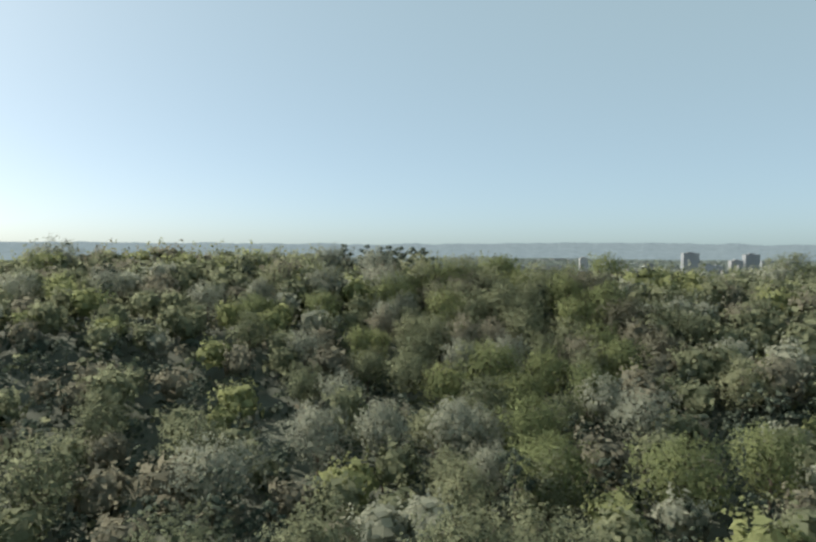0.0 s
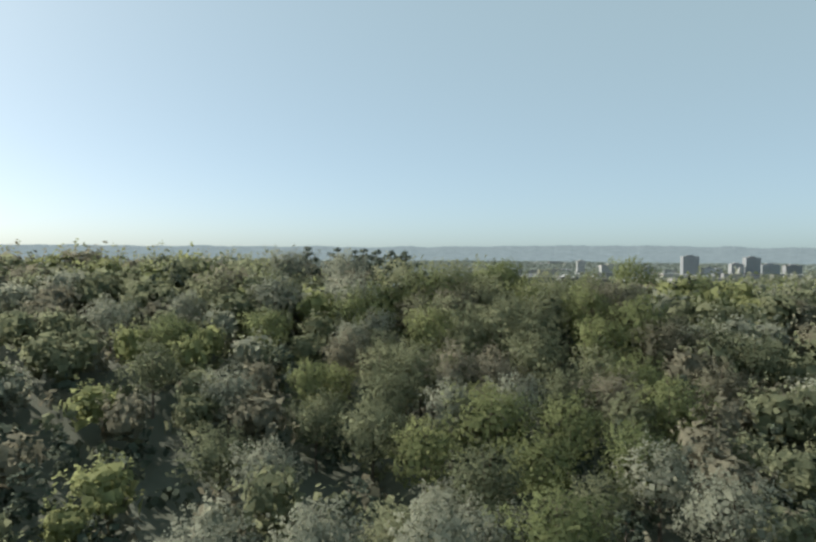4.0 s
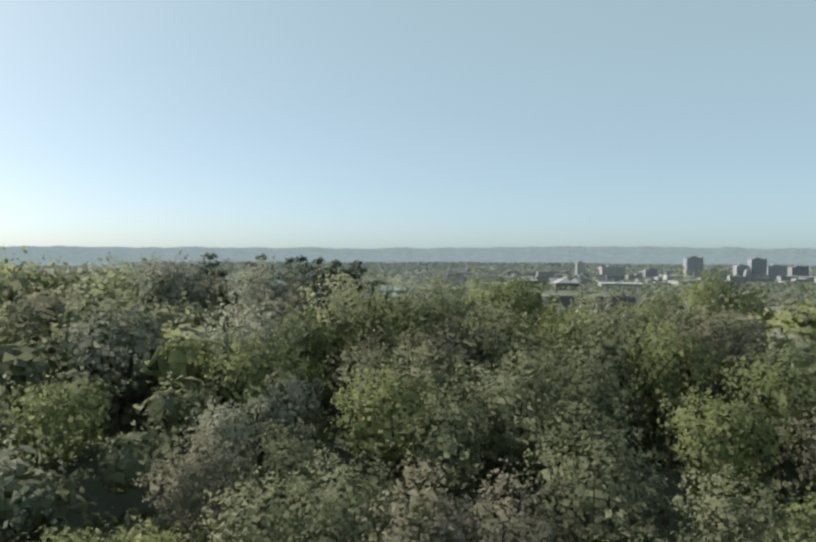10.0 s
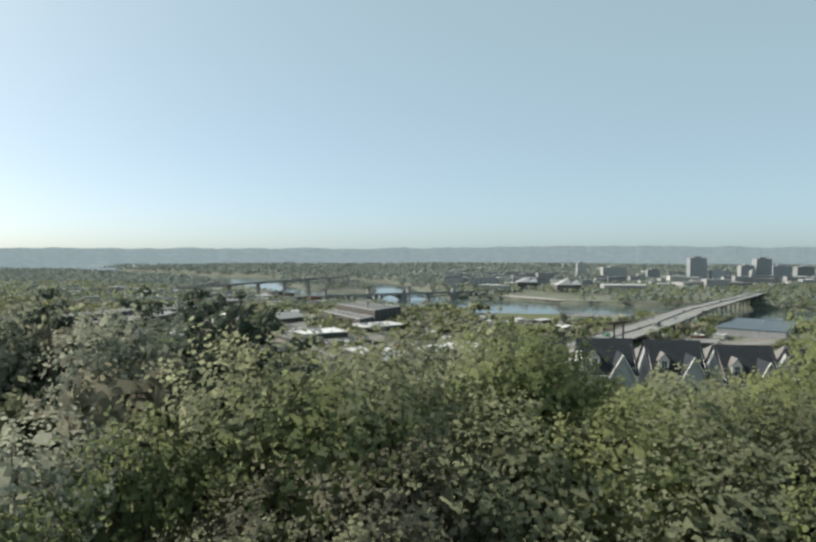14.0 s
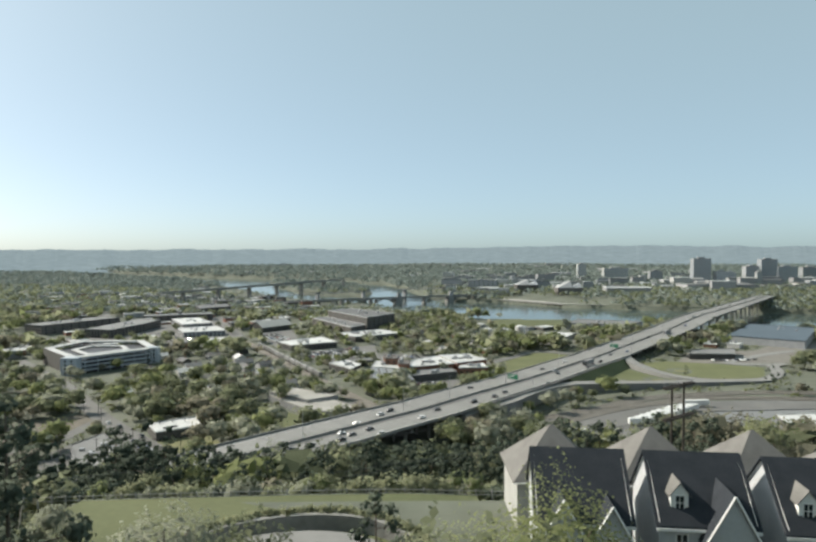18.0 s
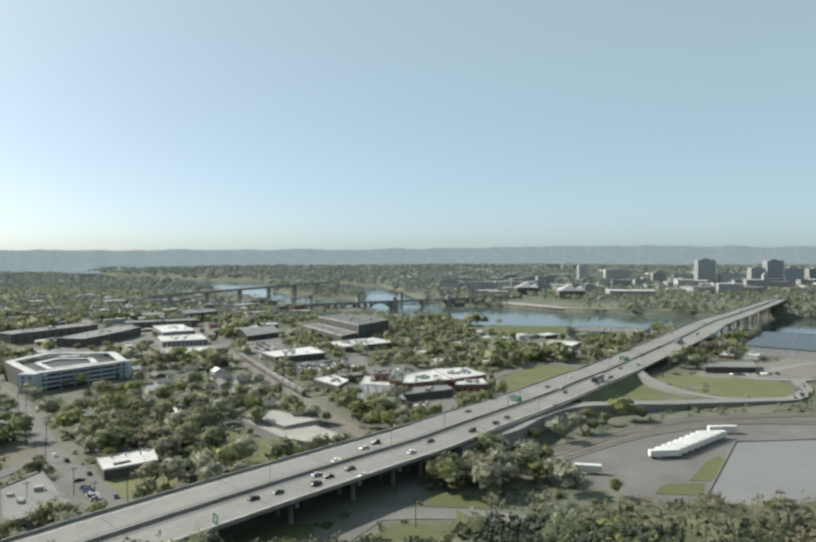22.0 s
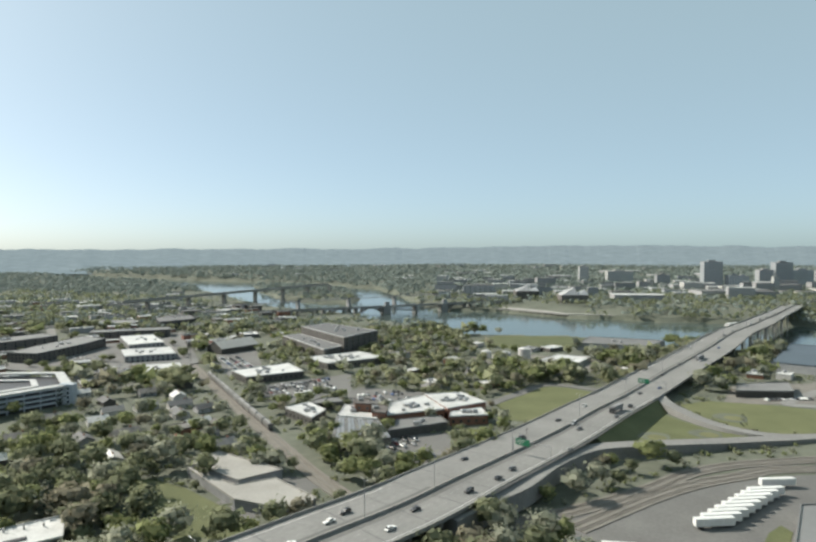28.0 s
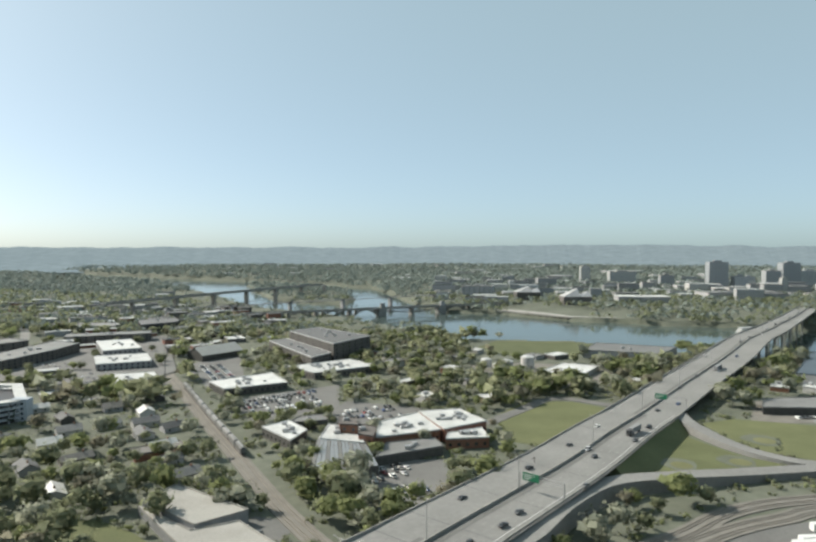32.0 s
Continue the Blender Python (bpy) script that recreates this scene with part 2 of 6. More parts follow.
def strip(line, z_of, half, thick, lift=0.0, steps=6):
    """A ribbon of given half width along a smooth line, with thickness."""
    pts = curve(line, steps)
    b = bmesh.new()
    rows = []
    for i, p in enumerate(pts):
        a, c = pts[max(i - 1, 0)], pts[min(i + 1, len(pts) - 1)]
        t = np.array(c) - np.array(a)
        t = t / np.hypot(*t)
        n = np.array((-t[1], t[0]))
        w = half(i / (len(pts) - 1)) if callable(half) else half
        l, r = np.array(p) + n * w, np.array(p) - n * w
        z = z_of(*p) + lift
        rows.append([b.verts.new((*l, z)), b.verts.new((*r, z)), b.verts.new((*r, z - thick)), b.verts.new((*l, z - thick))])
    for u, v in zip(rows, rows[1:]):
        for k in range(4):
            b.faces.new((u[k], u[(k + 1) % 4], v[(k + 1) % 4], v[k]))
    b.faces.new(rows[0]), b.faces.new(rows[-1][::-1])
    bmesh.ops.recalc_face_normals(b, faces=b.faces[:])
    return b


def curve(line, steps=6):
    """A smooth line through the given places."""
    p = [np.array(q, float) for q in line]
    p = [2 * p[0] - p[1], *p, 2 * p[-1] - p[-2]]
    out = []
    for i in range(1, len(p) - 2):
        for k in range(steps):
            u = k / steps
            out.append(0.5 * (2 * p[i] + (p[i + 1] - p[i - 1]) * u + (2 * p[i - 1] - 5 * p[i] + 4 * p[i + 1] - p[i + 2]) * u ** 2
                              + (3 * p[i] - p[i - 1] - 3 * p[i + 1] + p[i + 2]) * u ** 3))
    out.append(p[-2])
    return out


# ---- land and river ----
NEAR_BANK = [(-5000, 3400), (-1400, 2800), (-725, 2303), (-453, 1902), (-267, 1569), (-154, 1441), (-75, 1382), (-18, 1289), (72, 1174),
             (107, 1105), (155, 1092), (240, 1083), (290, 1030), (327, 1003), (420, 965), (600, 880), (1000, 800), (5000, 300)]
FAR_BANK = [(-5000, 3700), (-1400, 3000), (-629, 2514), (-300, 2300), (-34, 2048), (30, 1760), (75, 1530), (119, 1437), (197, 1410), (235, 1377),
            (277, 1339), (307, 1297), (373, 1283), (400, 1252), (460, 1245), (570, 1200), (800, 1120), (1200, 1050), (5000, 600)]
ISLAND = [(-414, 2217), (-337, 1954), (-247, 1714), (-138, 1600), (-75, 1575), (-60, 1680), (-97, 1900), (-250, 2150)]
WATER_Z = -5.0


def inside(x, y, poly):
    hit = False
    for (ax, ay), (bx, by) in zip(poly, poly[1:] + poly[:1]):
        if (ay > y) != (by > y) and x < (bx - ax) * (y - ay) / (by - ay) + ax:
            hit = not hit
    return hit


NBX, NBY = zip(*NEAR_BANK)
FBX, FBY = zip(*FAR_BANK)


def in_river(x, y):
    return np.interp(x, NBX, NBY) < y < np.interp(x, FBX, FBY) and not inside(x, y, ISLAND)


HILL_S = [-700, -300, 40, 110, 150, 185, 230, 252, 279, 287, 330, 380, 425, 460]
HILL_Z = [0, 25, 39, 43, 50, 60, 65, 68, 67, 62, 41, 20, 5, 0]


LAND_SEEN = {}


def land(x, y):
    key = (round(x, 2), round(y, 2))
    if key not in LAND_SEEN:
        LAND_SEEN[key] = land_at(x, y)
    return LAND_SEEN[key]


def land_at(x, y):
    """Height of the ground: the wooded ridge, then the flat valley, the river bed and low rises beyond."""
    s = y - (0.43 * (x - 20) if x < 0 else 0.43 * -20 * (1 - min(x, 20) / 20) + 0.12 * max(x - 60, 0))
    if 225 < y < 292 and -30 < x < 120:
        s = s * 0.15 + y * 0.85
    z = float(np.interp(s, HILL_S, HILL_Z))
    if z > 0.5:
        flat = 1 - min(max((s - 225) / 25, 0), 1)
        side = 7 * math.exp(-((x + 120) / 70) ** 2) * flat - 5 * max(0.0, (x - 90) / 100) * flat
        z = max(z + side + 2.0 * flat * noise.noise((x * 0.02, y * 0.02, 0)), 0)
    if y > 900:
        if in_river(x, y):
            z = -9
        if y > np.interp(x, FBX, FBY) + 10:
            z += min((y - np.interp(x, FBX, FBY) - 10) * 0.06, 8) + 4 * noise.noise((x * 0.002, y * 0.002, 3))
        if x < -300 and not in_river(x, y):
            z += min((-300 - x) * 0.04, 14) * min(max((float(np.interp(x, NBX, NBY)) - y - 380) / 300, 0), 1)
        far = math.hypot(x, y)
        if far > 2100 and not in_river(x, y):
            z += (far - 2100) * 0.010
    return z


def steps(*spans):
    out = []
    for a, b, d in spans:
        out += list(np.arange(a, b, d))
    return out


def build_ground():
    xs = steps((-5200, -1600, 300), (-1600, -900, 50), (-900, -300, 25), (-300, 520, 9), (520, 1000, 25), (1000, 5201, 300))
    ys = steps((-600, -20, 58), (-20, 470, 8), (470, 980, 15), (980, 1480, 9), (1480, 3100, 25), (3100, 5001, 200))
    verts = [(x, y, land(x, y)) for y in ys for x in xs]
    n = len(xs)
    faces = [(j * n + i, j * n + i + 1, (j + 1) * n + i + 1, (j + 1) * n + i) for j in range(len(ys) - 1) for i in range(n - 1)]
    me = bpy.data.meshes.new("ground")
    me.from_pydata(verts, [], faces)
    me.materials.append(M_GROUND)
    me.shade_smooth()
    tagged(new("ground", me), "olive rough grass and woodland floor of ridge and valley", "ground", kind="structure")
    b = bmesh.new()
    vs = [b.verts.new(p) for p in ((-5200, 600, WATER_Z), (5200, 100, WATER_Z), (5200, 3000, WATER_Z), (-5200, 4200, WATER_Z))]
    b.faces.new(vs)
    tagged(new("river", mesh_of(b, "river", M_WATER)), "calm blue-grey river reflecting the sky between wooded banks", "river", kind="structure")


build_ground()


def build_hills():
    """A long wooded ridge on the horizon, far beyond the city."""
    for k, (rad, top, seed, step) in enumerate(((4560, 108, 9, 1.0),)):
        b = bmesh.new()
        rows = []
        n = 1400
        for i in range(n + 1):
            a = radians(-62 + 124 * i / n)
            h = top + 12 * noise.noise((a * 7, seed, 0)) + 10 * noise.noise((a * 22, seed, 1)) + 4 * noise.noise((a * 80, seed, 2)) + 2.5 * noise.noise((a * 240, seed, 3)) + 2.0 * noise.noise((a * 700, seed, 4)) + 14 * math.exp(-((a - 0.30) / 0.24) ** 2)
            col = []
            for r, f in ((rad - 1500, 0.06), (rad - 1100, 0.42), (rad - 500, 0.72), (rad, 1.0), (rad + 60, 0.9)):
                col.append(b.verts.new((20 + r * math.sin(a), 150 + r * math.cos(a), h * f + (3 * noise.noise((a * 60, r * 0.01, seed)) if f > 0 else 0))))
            rows.append(col)
        for u, v in zip(rows, rows[1:]):
            for p in range(4):
                b.faces.new((u[p], v[p], v[p + 1], u[p + 1]))
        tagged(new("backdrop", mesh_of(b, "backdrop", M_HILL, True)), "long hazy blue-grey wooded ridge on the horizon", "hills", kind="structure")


build_hills()


# ---- roads, lots and fields ----
BLOCKED = []   # outlines where no tree or shrub grows
LINES = []     # lines of roads and rails with their half width


def deck_z(x, y):
    return float(np.interp(y, (300, 560, 650, 735, 850, 950, 1100, 1250, 1500), (11, 11, 8.5, 6, 8, 13, 17, 17, 13)))


HIGHWAY = [(-190, 308), (-125, 380), (-59, 452), (1, 512), (34, 544), (61, 576), (114, 640), (161, 703), (217, 773), (268, 836), (335, 914),
           (405, 1000), (469, 1067), (563, 1177), (650, 1285), (730, 1385), (800, 1470)]


def half_deck(y):
    return float(np.interp(y, (300, 930, 1067, 1177), (21, 20.5, 17, 14.5)))


def offset_line(pts, d):
    out = []
    for i, p in enumerate(pts):
        a, c = np.array(pts[max(i - 1, 0)]), np.array(pts[min(i + 1, len(pts) - 1)])
        t = (c - a) / np.hypot(*(c - a))
        k = d(p[1]) if callable(d) else d
        out.append(np.array(p) + k * np.array((-t[1], t[0])))
    return out


def box_of(pts):
    q = np.array([tuple(v) for v in pts], float)
    return (*q.min(0), *q.max(0))


SEEN_BOXES = {}


TILES, TILED = {}, [0]


def is_blocked(x, y):
    """True within one of the blocked outlines; they are kept by tiles of 60 m."""
    while TILED[0] < len(BLOCKED):
        p = BLOCKED[TILED[0]]
        TILED[0] += 1
        bx = box_of(p)
        for i in range(int(bx[0] // 60), int(bx[2] // 60) + 1):
            for j in range(int(bx[1] // 60), int(bx[3] // 60) + 1):
                TILES.setdefault((i, j), []).append(p)
    return any(inside(x, y, p) for p in TILES.get((int(x // 60), int(y // 60)), ()))


def free_spot(x, y, margin=0.0):
    """True where no road, lot, building or water lies within the margin."""
    if is_blocked(x, y) or y > 850 and in_river(x, y):
        return False
    for pts, half in LINES:
        m = half + margin
        bx = SEEN_BOXES.get(id(pts)) or SEEN_BOXES.setdefault(id(pts), box_of(pts))
        if not (bx[0] - m <= x <= bx[2] + m and bx[1] - m <= y <= bx[3] + m):
            continue
        for a, c in zip(pts, pts[1:]):
            ax, ay, ux, uy = float(a[0]), float(a[1]), float(c[0] - a[0]), float(c[1] - a[1])
            if abs(ax - x) > m + 40 and abs(ax + ux - x) > m + 40:
                continue
            u = min(max(((x - ax) * ux + (y - ay) * uy) / (ux * ux + uy * uy), 0), 1)
            if (x - ax - u * ux) ** 2 + (y - ay - u * uy) ** 2 < m * m:
                return False
    return True


def build_highway():
    mid = curve(HIGHWAY, 8)
    LINES.append((mid, 22))
    top = thing("elevated_highway", 0, 0, 0, 0, "long pale concrete elevated highway with two carriageways over the valley and river", "highway", kind="structure")
    b = bmesh.new()
    rows = []
    for l, r, p in zip(offset_line(mid, half_deck), offset_line(mid, lambda y: -half_deck(y)), mid):
        z = deck_z(*p)
        inl, inr = l * 0.88 + r * 0.12, r * 0.88 + l * 0.12
        rows.append([b.verts.new(v) for v in ((*l, z), (*r, z), (*r, z - 0.5), (*inr, z - 2.2), (*inl, z - 2.2), (*l, z - 0.5))])
    for u, v in zip(rows, rows[1:]):
        for k in range(6):
            b.faces.new((u[k], u[(k + 1) % 6], v[(k + 1) % 6], v[k]))
    b.faces.new(rows[0]), b.faces.new(rows[-1][::-1])
    bmesh.ops.recalc_face_normals(b, faces=b.faces[:])
    part("deck", b, M_CONC, top, "worn pale grey concrete deck")
    for name, d, w, h in (("parapet", lambda y: half_deck(y) - 0.25, 0.25, 1.05), ("parapet", lambda y: 0.25 - half_deck(y), 0.25, 1.05), ("median_barrier", lambda y: 0.0, 0.4, 1.15)):
        part(name, strip(offset_line(mid, d), deck_z, w, h - 0.004, h, 1), M_CONC2, top)
    # inner shoulders, darker to paint in the median barrier's shadow, and painted lines
    for d in (-2.6, 2.6):
        part("shoulder", strip(offset_line(mid, d), deck_z, 1.6, 0.004, 0.012, 1), M_ASPHALT, top, "inner shoulder darkened for shadow of the median barrier")
    for s in (-1, 1):
        part("edge_line", strip(offset_line(mid, lambda y: s * (half_deck(y) - 3.2)), deck_z, 0.09, 0.004, 0.014, 1), M_WHITE, top)
    dash = bmesh.new()
    for d in (-15, -11.2, -7.4, 7.4, 11.2, 15):
        ln = offset_line(mid, lambda y: d * half_deck(y) / 21)
        for a, c in zip(ln, ln[1:]):
            seg = np.hypot(*(c - a))
            n = max(int(seg // 12), 1)
            for k in range(n):
                p, q = a + (c - a) * k / n, a + (c - a) * (k / n + 3.0 / seg)
                t = (c - a) / seg
                nn = np.array((-t[1], t[0])) * 0.08
                z0, z1 = deck_z(*p) + 0.02, deck_z(*q) + 0.02
                dash.faces.new([dash.verts.new(v) for v in ((*(p + nn), z0), (*(p - nn), z0), (*(q - nn), z1), (*(q + nn), z1))])
    tagged(part("lane_dash", dash, M_LINE, top), kind="stuff")
    # expansion joints
    for i in range(3, len(mid) - 2, 4):
        p = np.array(mid[i])
        l, r = offset_line(mid, half_deck)[i] * 0.98 + p * 0.02, offset_line(mid, lambda y: -half_deck(y))[i] * 0.98 + p * 0.02
        t = (np.array(mid[i + 1]) - p)
        t = t / np.hypot(*t) * 0.16
        z = deck_z(*p) + 0.02
        j = bmesh.new()
        j.faces.new([j.verts.new(v) for v in ((*(l - t), z), (*(r - t), z), (*(r + t), z), (*(l + t), z))])
        part("expansion_joint", j, M_DARK, top, "dark steel expansion joint")
    # piers
    for i in range(2, len(mid) - 2, 3):
        p = np.array(mid[i])
        z = deck_z(*p) - 2.2
        if z < 3.4:
            continue
        t = np.array(mid[i + 1]) - p
        ang = math.degrees(math.atan2(t[1], t[0]))
        w = half_deck(p[1]) - 2.5
        g = -9 if in_river(*p) else land(*p)
        pier = part("pier", box(-0.9, 0.9, -w, w, z - 1.6 - g, z - g), M_CONC2, top)
        pier.matrix_basis = pose(p[0], p[1], g, 0, 0, ang)
        for k in (-0.75, -0.25, 0.25, 0.75):
            c = part("column", cyl(0.95, 0.95, 0, z - 1.6 - g, 12, (0, w * k)), M_CONC2, pier)
    return top


highway = build_highway()


def embankment():
    """The grassy bank that carries the highway between the two ramps."""
    mid = [p for p in curve(HIGHWAY, 8) if 640 < p[1] < 748]
    edge = [offset_line(mid, lambda y, k=k: k * half_deck(y)) for k in (1, -1)]
    foot = [offset_line(mid, lambda y, k=k: k * (half_deck(y) + 10)) for k in (1, -1)]
    b = bmesh.new()
    rows = []
    for p, l, r, lf, rf in zip(mid, edge[0], edge[1], foot[0], foot[1]):
        z = deck_z(*p) - 0.62
        rows.append([b.verts.new(v) for v in ((*lf, -0.4), (*l, z), (*r, z), (*rf, -0.4))])
    for u, v in zip(rows, rows[1:]):
        for k in range(3):
            b.faces.new((u[k], u[k + 1], v[k + 1], v[k]))
    b.faces.new(rows[0]), b.faces.new(rows[-1][::-1])
    bmesh.ops.recalc_face_normals(b, faces=b.faces[:])
    tagged(new("embankment", mesh_of(b, "embankment", M_GRASS)), "grassy bank carrying the highway between the ramps", "embankment", kind="structure")


embankment()


def road(name, line, half, material, label, lift=0.06, thick=0.3, z_of=None):
    line = [np.array(p, float) for p in line]
    LINES.append((curve(line, 4), half + 1.5))
    b = strip(line, z_of or (lambda x, y: land(x, y)), half, thick, lift + (0.0 if z_of else 0.13 + 0.011 * len(LINES)))
    return tagged(new(name, mesh_of(b, name, material)), label, name.replace("_", " "), kind="structure")


def ramp_z(x, y):
    return float(np.interp(x, (90, 130, 200, 300), (9.6, 7.2, 4.0, 1.0)))


def loop_z(x, y):
    return float(np.interp(y, (650, 690, 738), (1.5, 3.0, 6.0)))


road("exit_ramp", [(50, 535), (66, 551), (84, 568), (104, 596), (130, 622), (164, 633), (200, 641), (256, 653), (292, 663), (316, 690), (329, 718), (345, 726)], 4.6, M_CONC,
     "pale concrete exit ramp curving away from the elevated highway", 0.05, 8.0, ramp_z)
road("loop_ramp", [(212, 742), (211, 718), (217, 690), (228, 670), (246, 658), (275, 656)], 4.0, M_CONC, "pale concrete loop ramp through grass", 0.06, 5.0, loop_z)
road("road", [(345, 726), (318, 728), (300, 735), (330, 760), (380, 790), (460, 820)], 4.5, M_CONC, "pale concrete frontage road with parked cars")
road("street", [(-330, 760), (-238, 663), (-160, 566), (-103, 504), (-60, 452), (-30, 410)], 5.5, M_ASPHALT, "grey asphalt street running downhill under the highway")
road("street", [(-230, 460), (-168, 512), (-158, 560)], 4.5, M_ASPHALT, "narrow grey asphalt side street")
road("street", [(-4, 452), (14, 481), (28, 500), (20, 530), (0, 560)], 5.5, M_ASPHALT, "grey street passing under the highway")
road("street", [(14, 481), (38, 482), (62, 478), (90, 470), (140, 478)], 5.0, M_ASPHALT, "grey street beside the wooded slope")
road("street", [(-300, 1010), (-240, 960), (-190, 900), (-150, 850)], 5.0, M_ASPHALT, "grey asphalt street between commercial buildings")
road("street", [(90, 735), (120, 770), (150, 800), (190, 775)], 4.5, M_ASPHALT, "curving grey access road beside a green field")
road("street", [(-420, 870), (-330, 880), (-250, 870), (-190, 860)], 5.0, M_ASPHALT, "busy grey street lined by shops")
road("street", [(-560, 1300), (-430, 1130), (-340, 960), (-300, 860)], 5.0, M_CONC, "pale straight street climbing away through houses")


def patch(name, pts, material, label, lift=0.03, cat="", wall=0.0):
    BLOCKED.append(list(pts))
    b = prism(pts, -0.5, lift + 0.0043 * len(BLOCKED))   # each lies clear of its neighbours
    return tagged(new(name, mesh_of(b, name, material)), label, cat or name.replace("_", " "), kind="structure")


patch("parking_lot", [(-86, 800), (-12, 848), (-4, 770), (-58, 743)], M_ASPHALT, "large grey asphalt car park full of parked cars")
patch("parking_lot", [(10, 668), (60, 672), (62, 625), (27, 604)], M_ASPHALT, "small asphalt car park beside the highway")
patch("parking_lot", [(-12, 770), (0, 795), (52, 775), (44, 748), (2, 722)], M_ASPHALT, "asphalt car park behind a brick complex")
patch("parking_lot", [(-255, 880), (-205, 845), (-180, 880), (-225, 920)], M_ASPHALT, "asphalt car park of a shopping block")
patch("parking_lot", [(-165, 930), (-110, 830), (-90, 860), (-130, 1000)], M_ASPHALT, "long car park beside the railway")
patch("yard", [(96, 520), (100, 562), (150, 582), (215, 600), (300, 605), (300, 480), (150, 470)], M_YARD, "wide pale concrete truck yard")
patch("yard", [(255, 735), (290, 790), (360, 800), (420, 860), (470, 850), (420, 740), (340, 735)], M_GRAVEL, "pale gravel industrial yard")
patch("yard", [(140, 850), (110, 900), (100, 930), (160, 940), (215, 920), (225, 860), (185, 840)], M_GRAVEL, "gravel yard round low sheds and tanks")
patch("yard", [(-50, 570), (-22, 604), (-2, 598), (-10, 575), (-28, 556)], M_ASPHALT, "grey asphalt yard behind a warehouse")
patch("yard", [(-215, 540), (-175, 575), (-150, 560), (-165, 500), (-215, 490)], M_SOIL, "brown bare-earth building plot")
patch("yard", [(-150, 520), (-128, 524), (-96, 488), (-108, 462), (-160, 468)], M_ASPHALT, "asphalt yard with parked cars round a flat-roofed shop")
patch("field", [(100, 700), (98, 752), (128, 795), (160, 790), (182, 768), (140, 712), (120, 690)], M_GRASS, "open green field beside the highway")
patch("field", [(118, 632), (152, 670), (200, 722), (208, 695), (218, 672), (236, 660), (200, 648), (150, 636)], M_GRASS, "triangle of mown grass between ramps", 0.05)
patch("field", [(224, 735), (250, 745), (296, 728), (318, 712), (300, 680), (284, 668), (250, 664), (228, 688)], M_GRASS, "rounded green infield inside the loop road")
patch("field", [(-110, 597), (-86, 602), (-66, 590), (-45, 571), (-22, 548), (-30, 538), (-44, 525), (-52, 538), (-78, 576)], M_GRASS, "smooth grassy slope above the highway")
patch("field", [(-112, 518), (-86, 532), (-74, 516), (-92, 500)], M_DRYGRASS, "dry yellowish lawn in front of a low white-roofed building")
patch("field", [(120, 1030), (150, 1080), (235, 1070), (300, 1005), (210, 985), (150, 975)], M_GRASS, "rough green river meadow")
for px, py, pr in ((243, 701, 10), (178, 662, 9), (210, 666, 9)):
    patch("hollow", [(px + pr * math.cos(a) * (1 + 0.15 * math.sin(3 * a)), py + pr * 1.1 * math.sin(a)) for a in np.arange(0, 6.28, 0.4)], M_GROUND, "shallow drained hollow with sparse dry grass", 0.09)
    patch("hollow_floor", [(px + 1 + 0.6 * pr * math.cos(a), py - 1 + 0.6 * pr * math.sin(a)) for a in np.arange(0, 6.28, 0.5)], M_DRYGRASS, "dry grassy floor of a drained hollow", 0.12)
patch("grass_island", [(152, 515), (172, 540), (181, 547), (182, 541), (168, 522), (161, 514)], M_GRASS, "small mown grass island in the truck yard", 0.15)
patch("grass_island", [(131, 500), (136, 508), (142, 511.5), (157, 511), (149, 498)], M_GRASS, "small mown grass island in the truck yard", 0.15)
patch("field", [(-38, 452), (-33, 470), (-8, 474), (-6, 456)], M_GRASS, "mown verge below the elevated highway")
patch("field", [(34, 489), (38, 505), (56, 496), (62, 486)], M_GRASS, "mown verge with bushes beside the street")
patch("field", [(-2, 440), (22, 474), (60, 470), (84, 461), (60, 446)], M_GRASS, "mown verge at the foot of the slope")
patch("parking_lot", [(-330, 935), (-310, 893), (-250, 935), (-275, 960)], M_ASPHALT, "asphalt car park before dark apartment blocks")
patch("parking_lot", [(-196, 800), (-176, 790), (-150, 815), (-170, 826)], M_ASPHALT, "worn asphalt lot behind low shops")
patch("promenade", [(200, 1420), (300, 1312), (380, 1294), (420, 1330), (330, 1400), (240, 1450)], M_TANROOF, "pale stepped riverside promenade", 1.5)


def railway(line, n_tracks=1, gap=4.2):
    base = road("railway", line, 2.6 + gap * (n_tracks - 1) / 2, M_GRAVEL, "brown ballasted railway line with steel rails", 0.12, 0.4)
    pts = curve([np.array(p, float) for p in line], 5)
    for k in range(n_tracks):
        off = (k - (n_tracks - 1) / 2) * gap
        for s in (-0.72, 0.72):
            b = strip(offset_line(pts, off + s), lambda x, y: land(x, y), 0.09, 0.15, 0.62, 1)
            part("rail", b, M_RAIL, base)
    return base


railway([(-260, 1080), (-190, 940), (-131, 830), (-82, 738), (-52, 683), (-28, 639), (-6, 600), (20, 566), (60, 548), (94, 557), (142, 583), (176, 606), (218, 618), (290, 622), (420, 600)], 2)
railway([(100, 545), (150, 580), (190, 598), (240, 608), (420, 588)], 2)


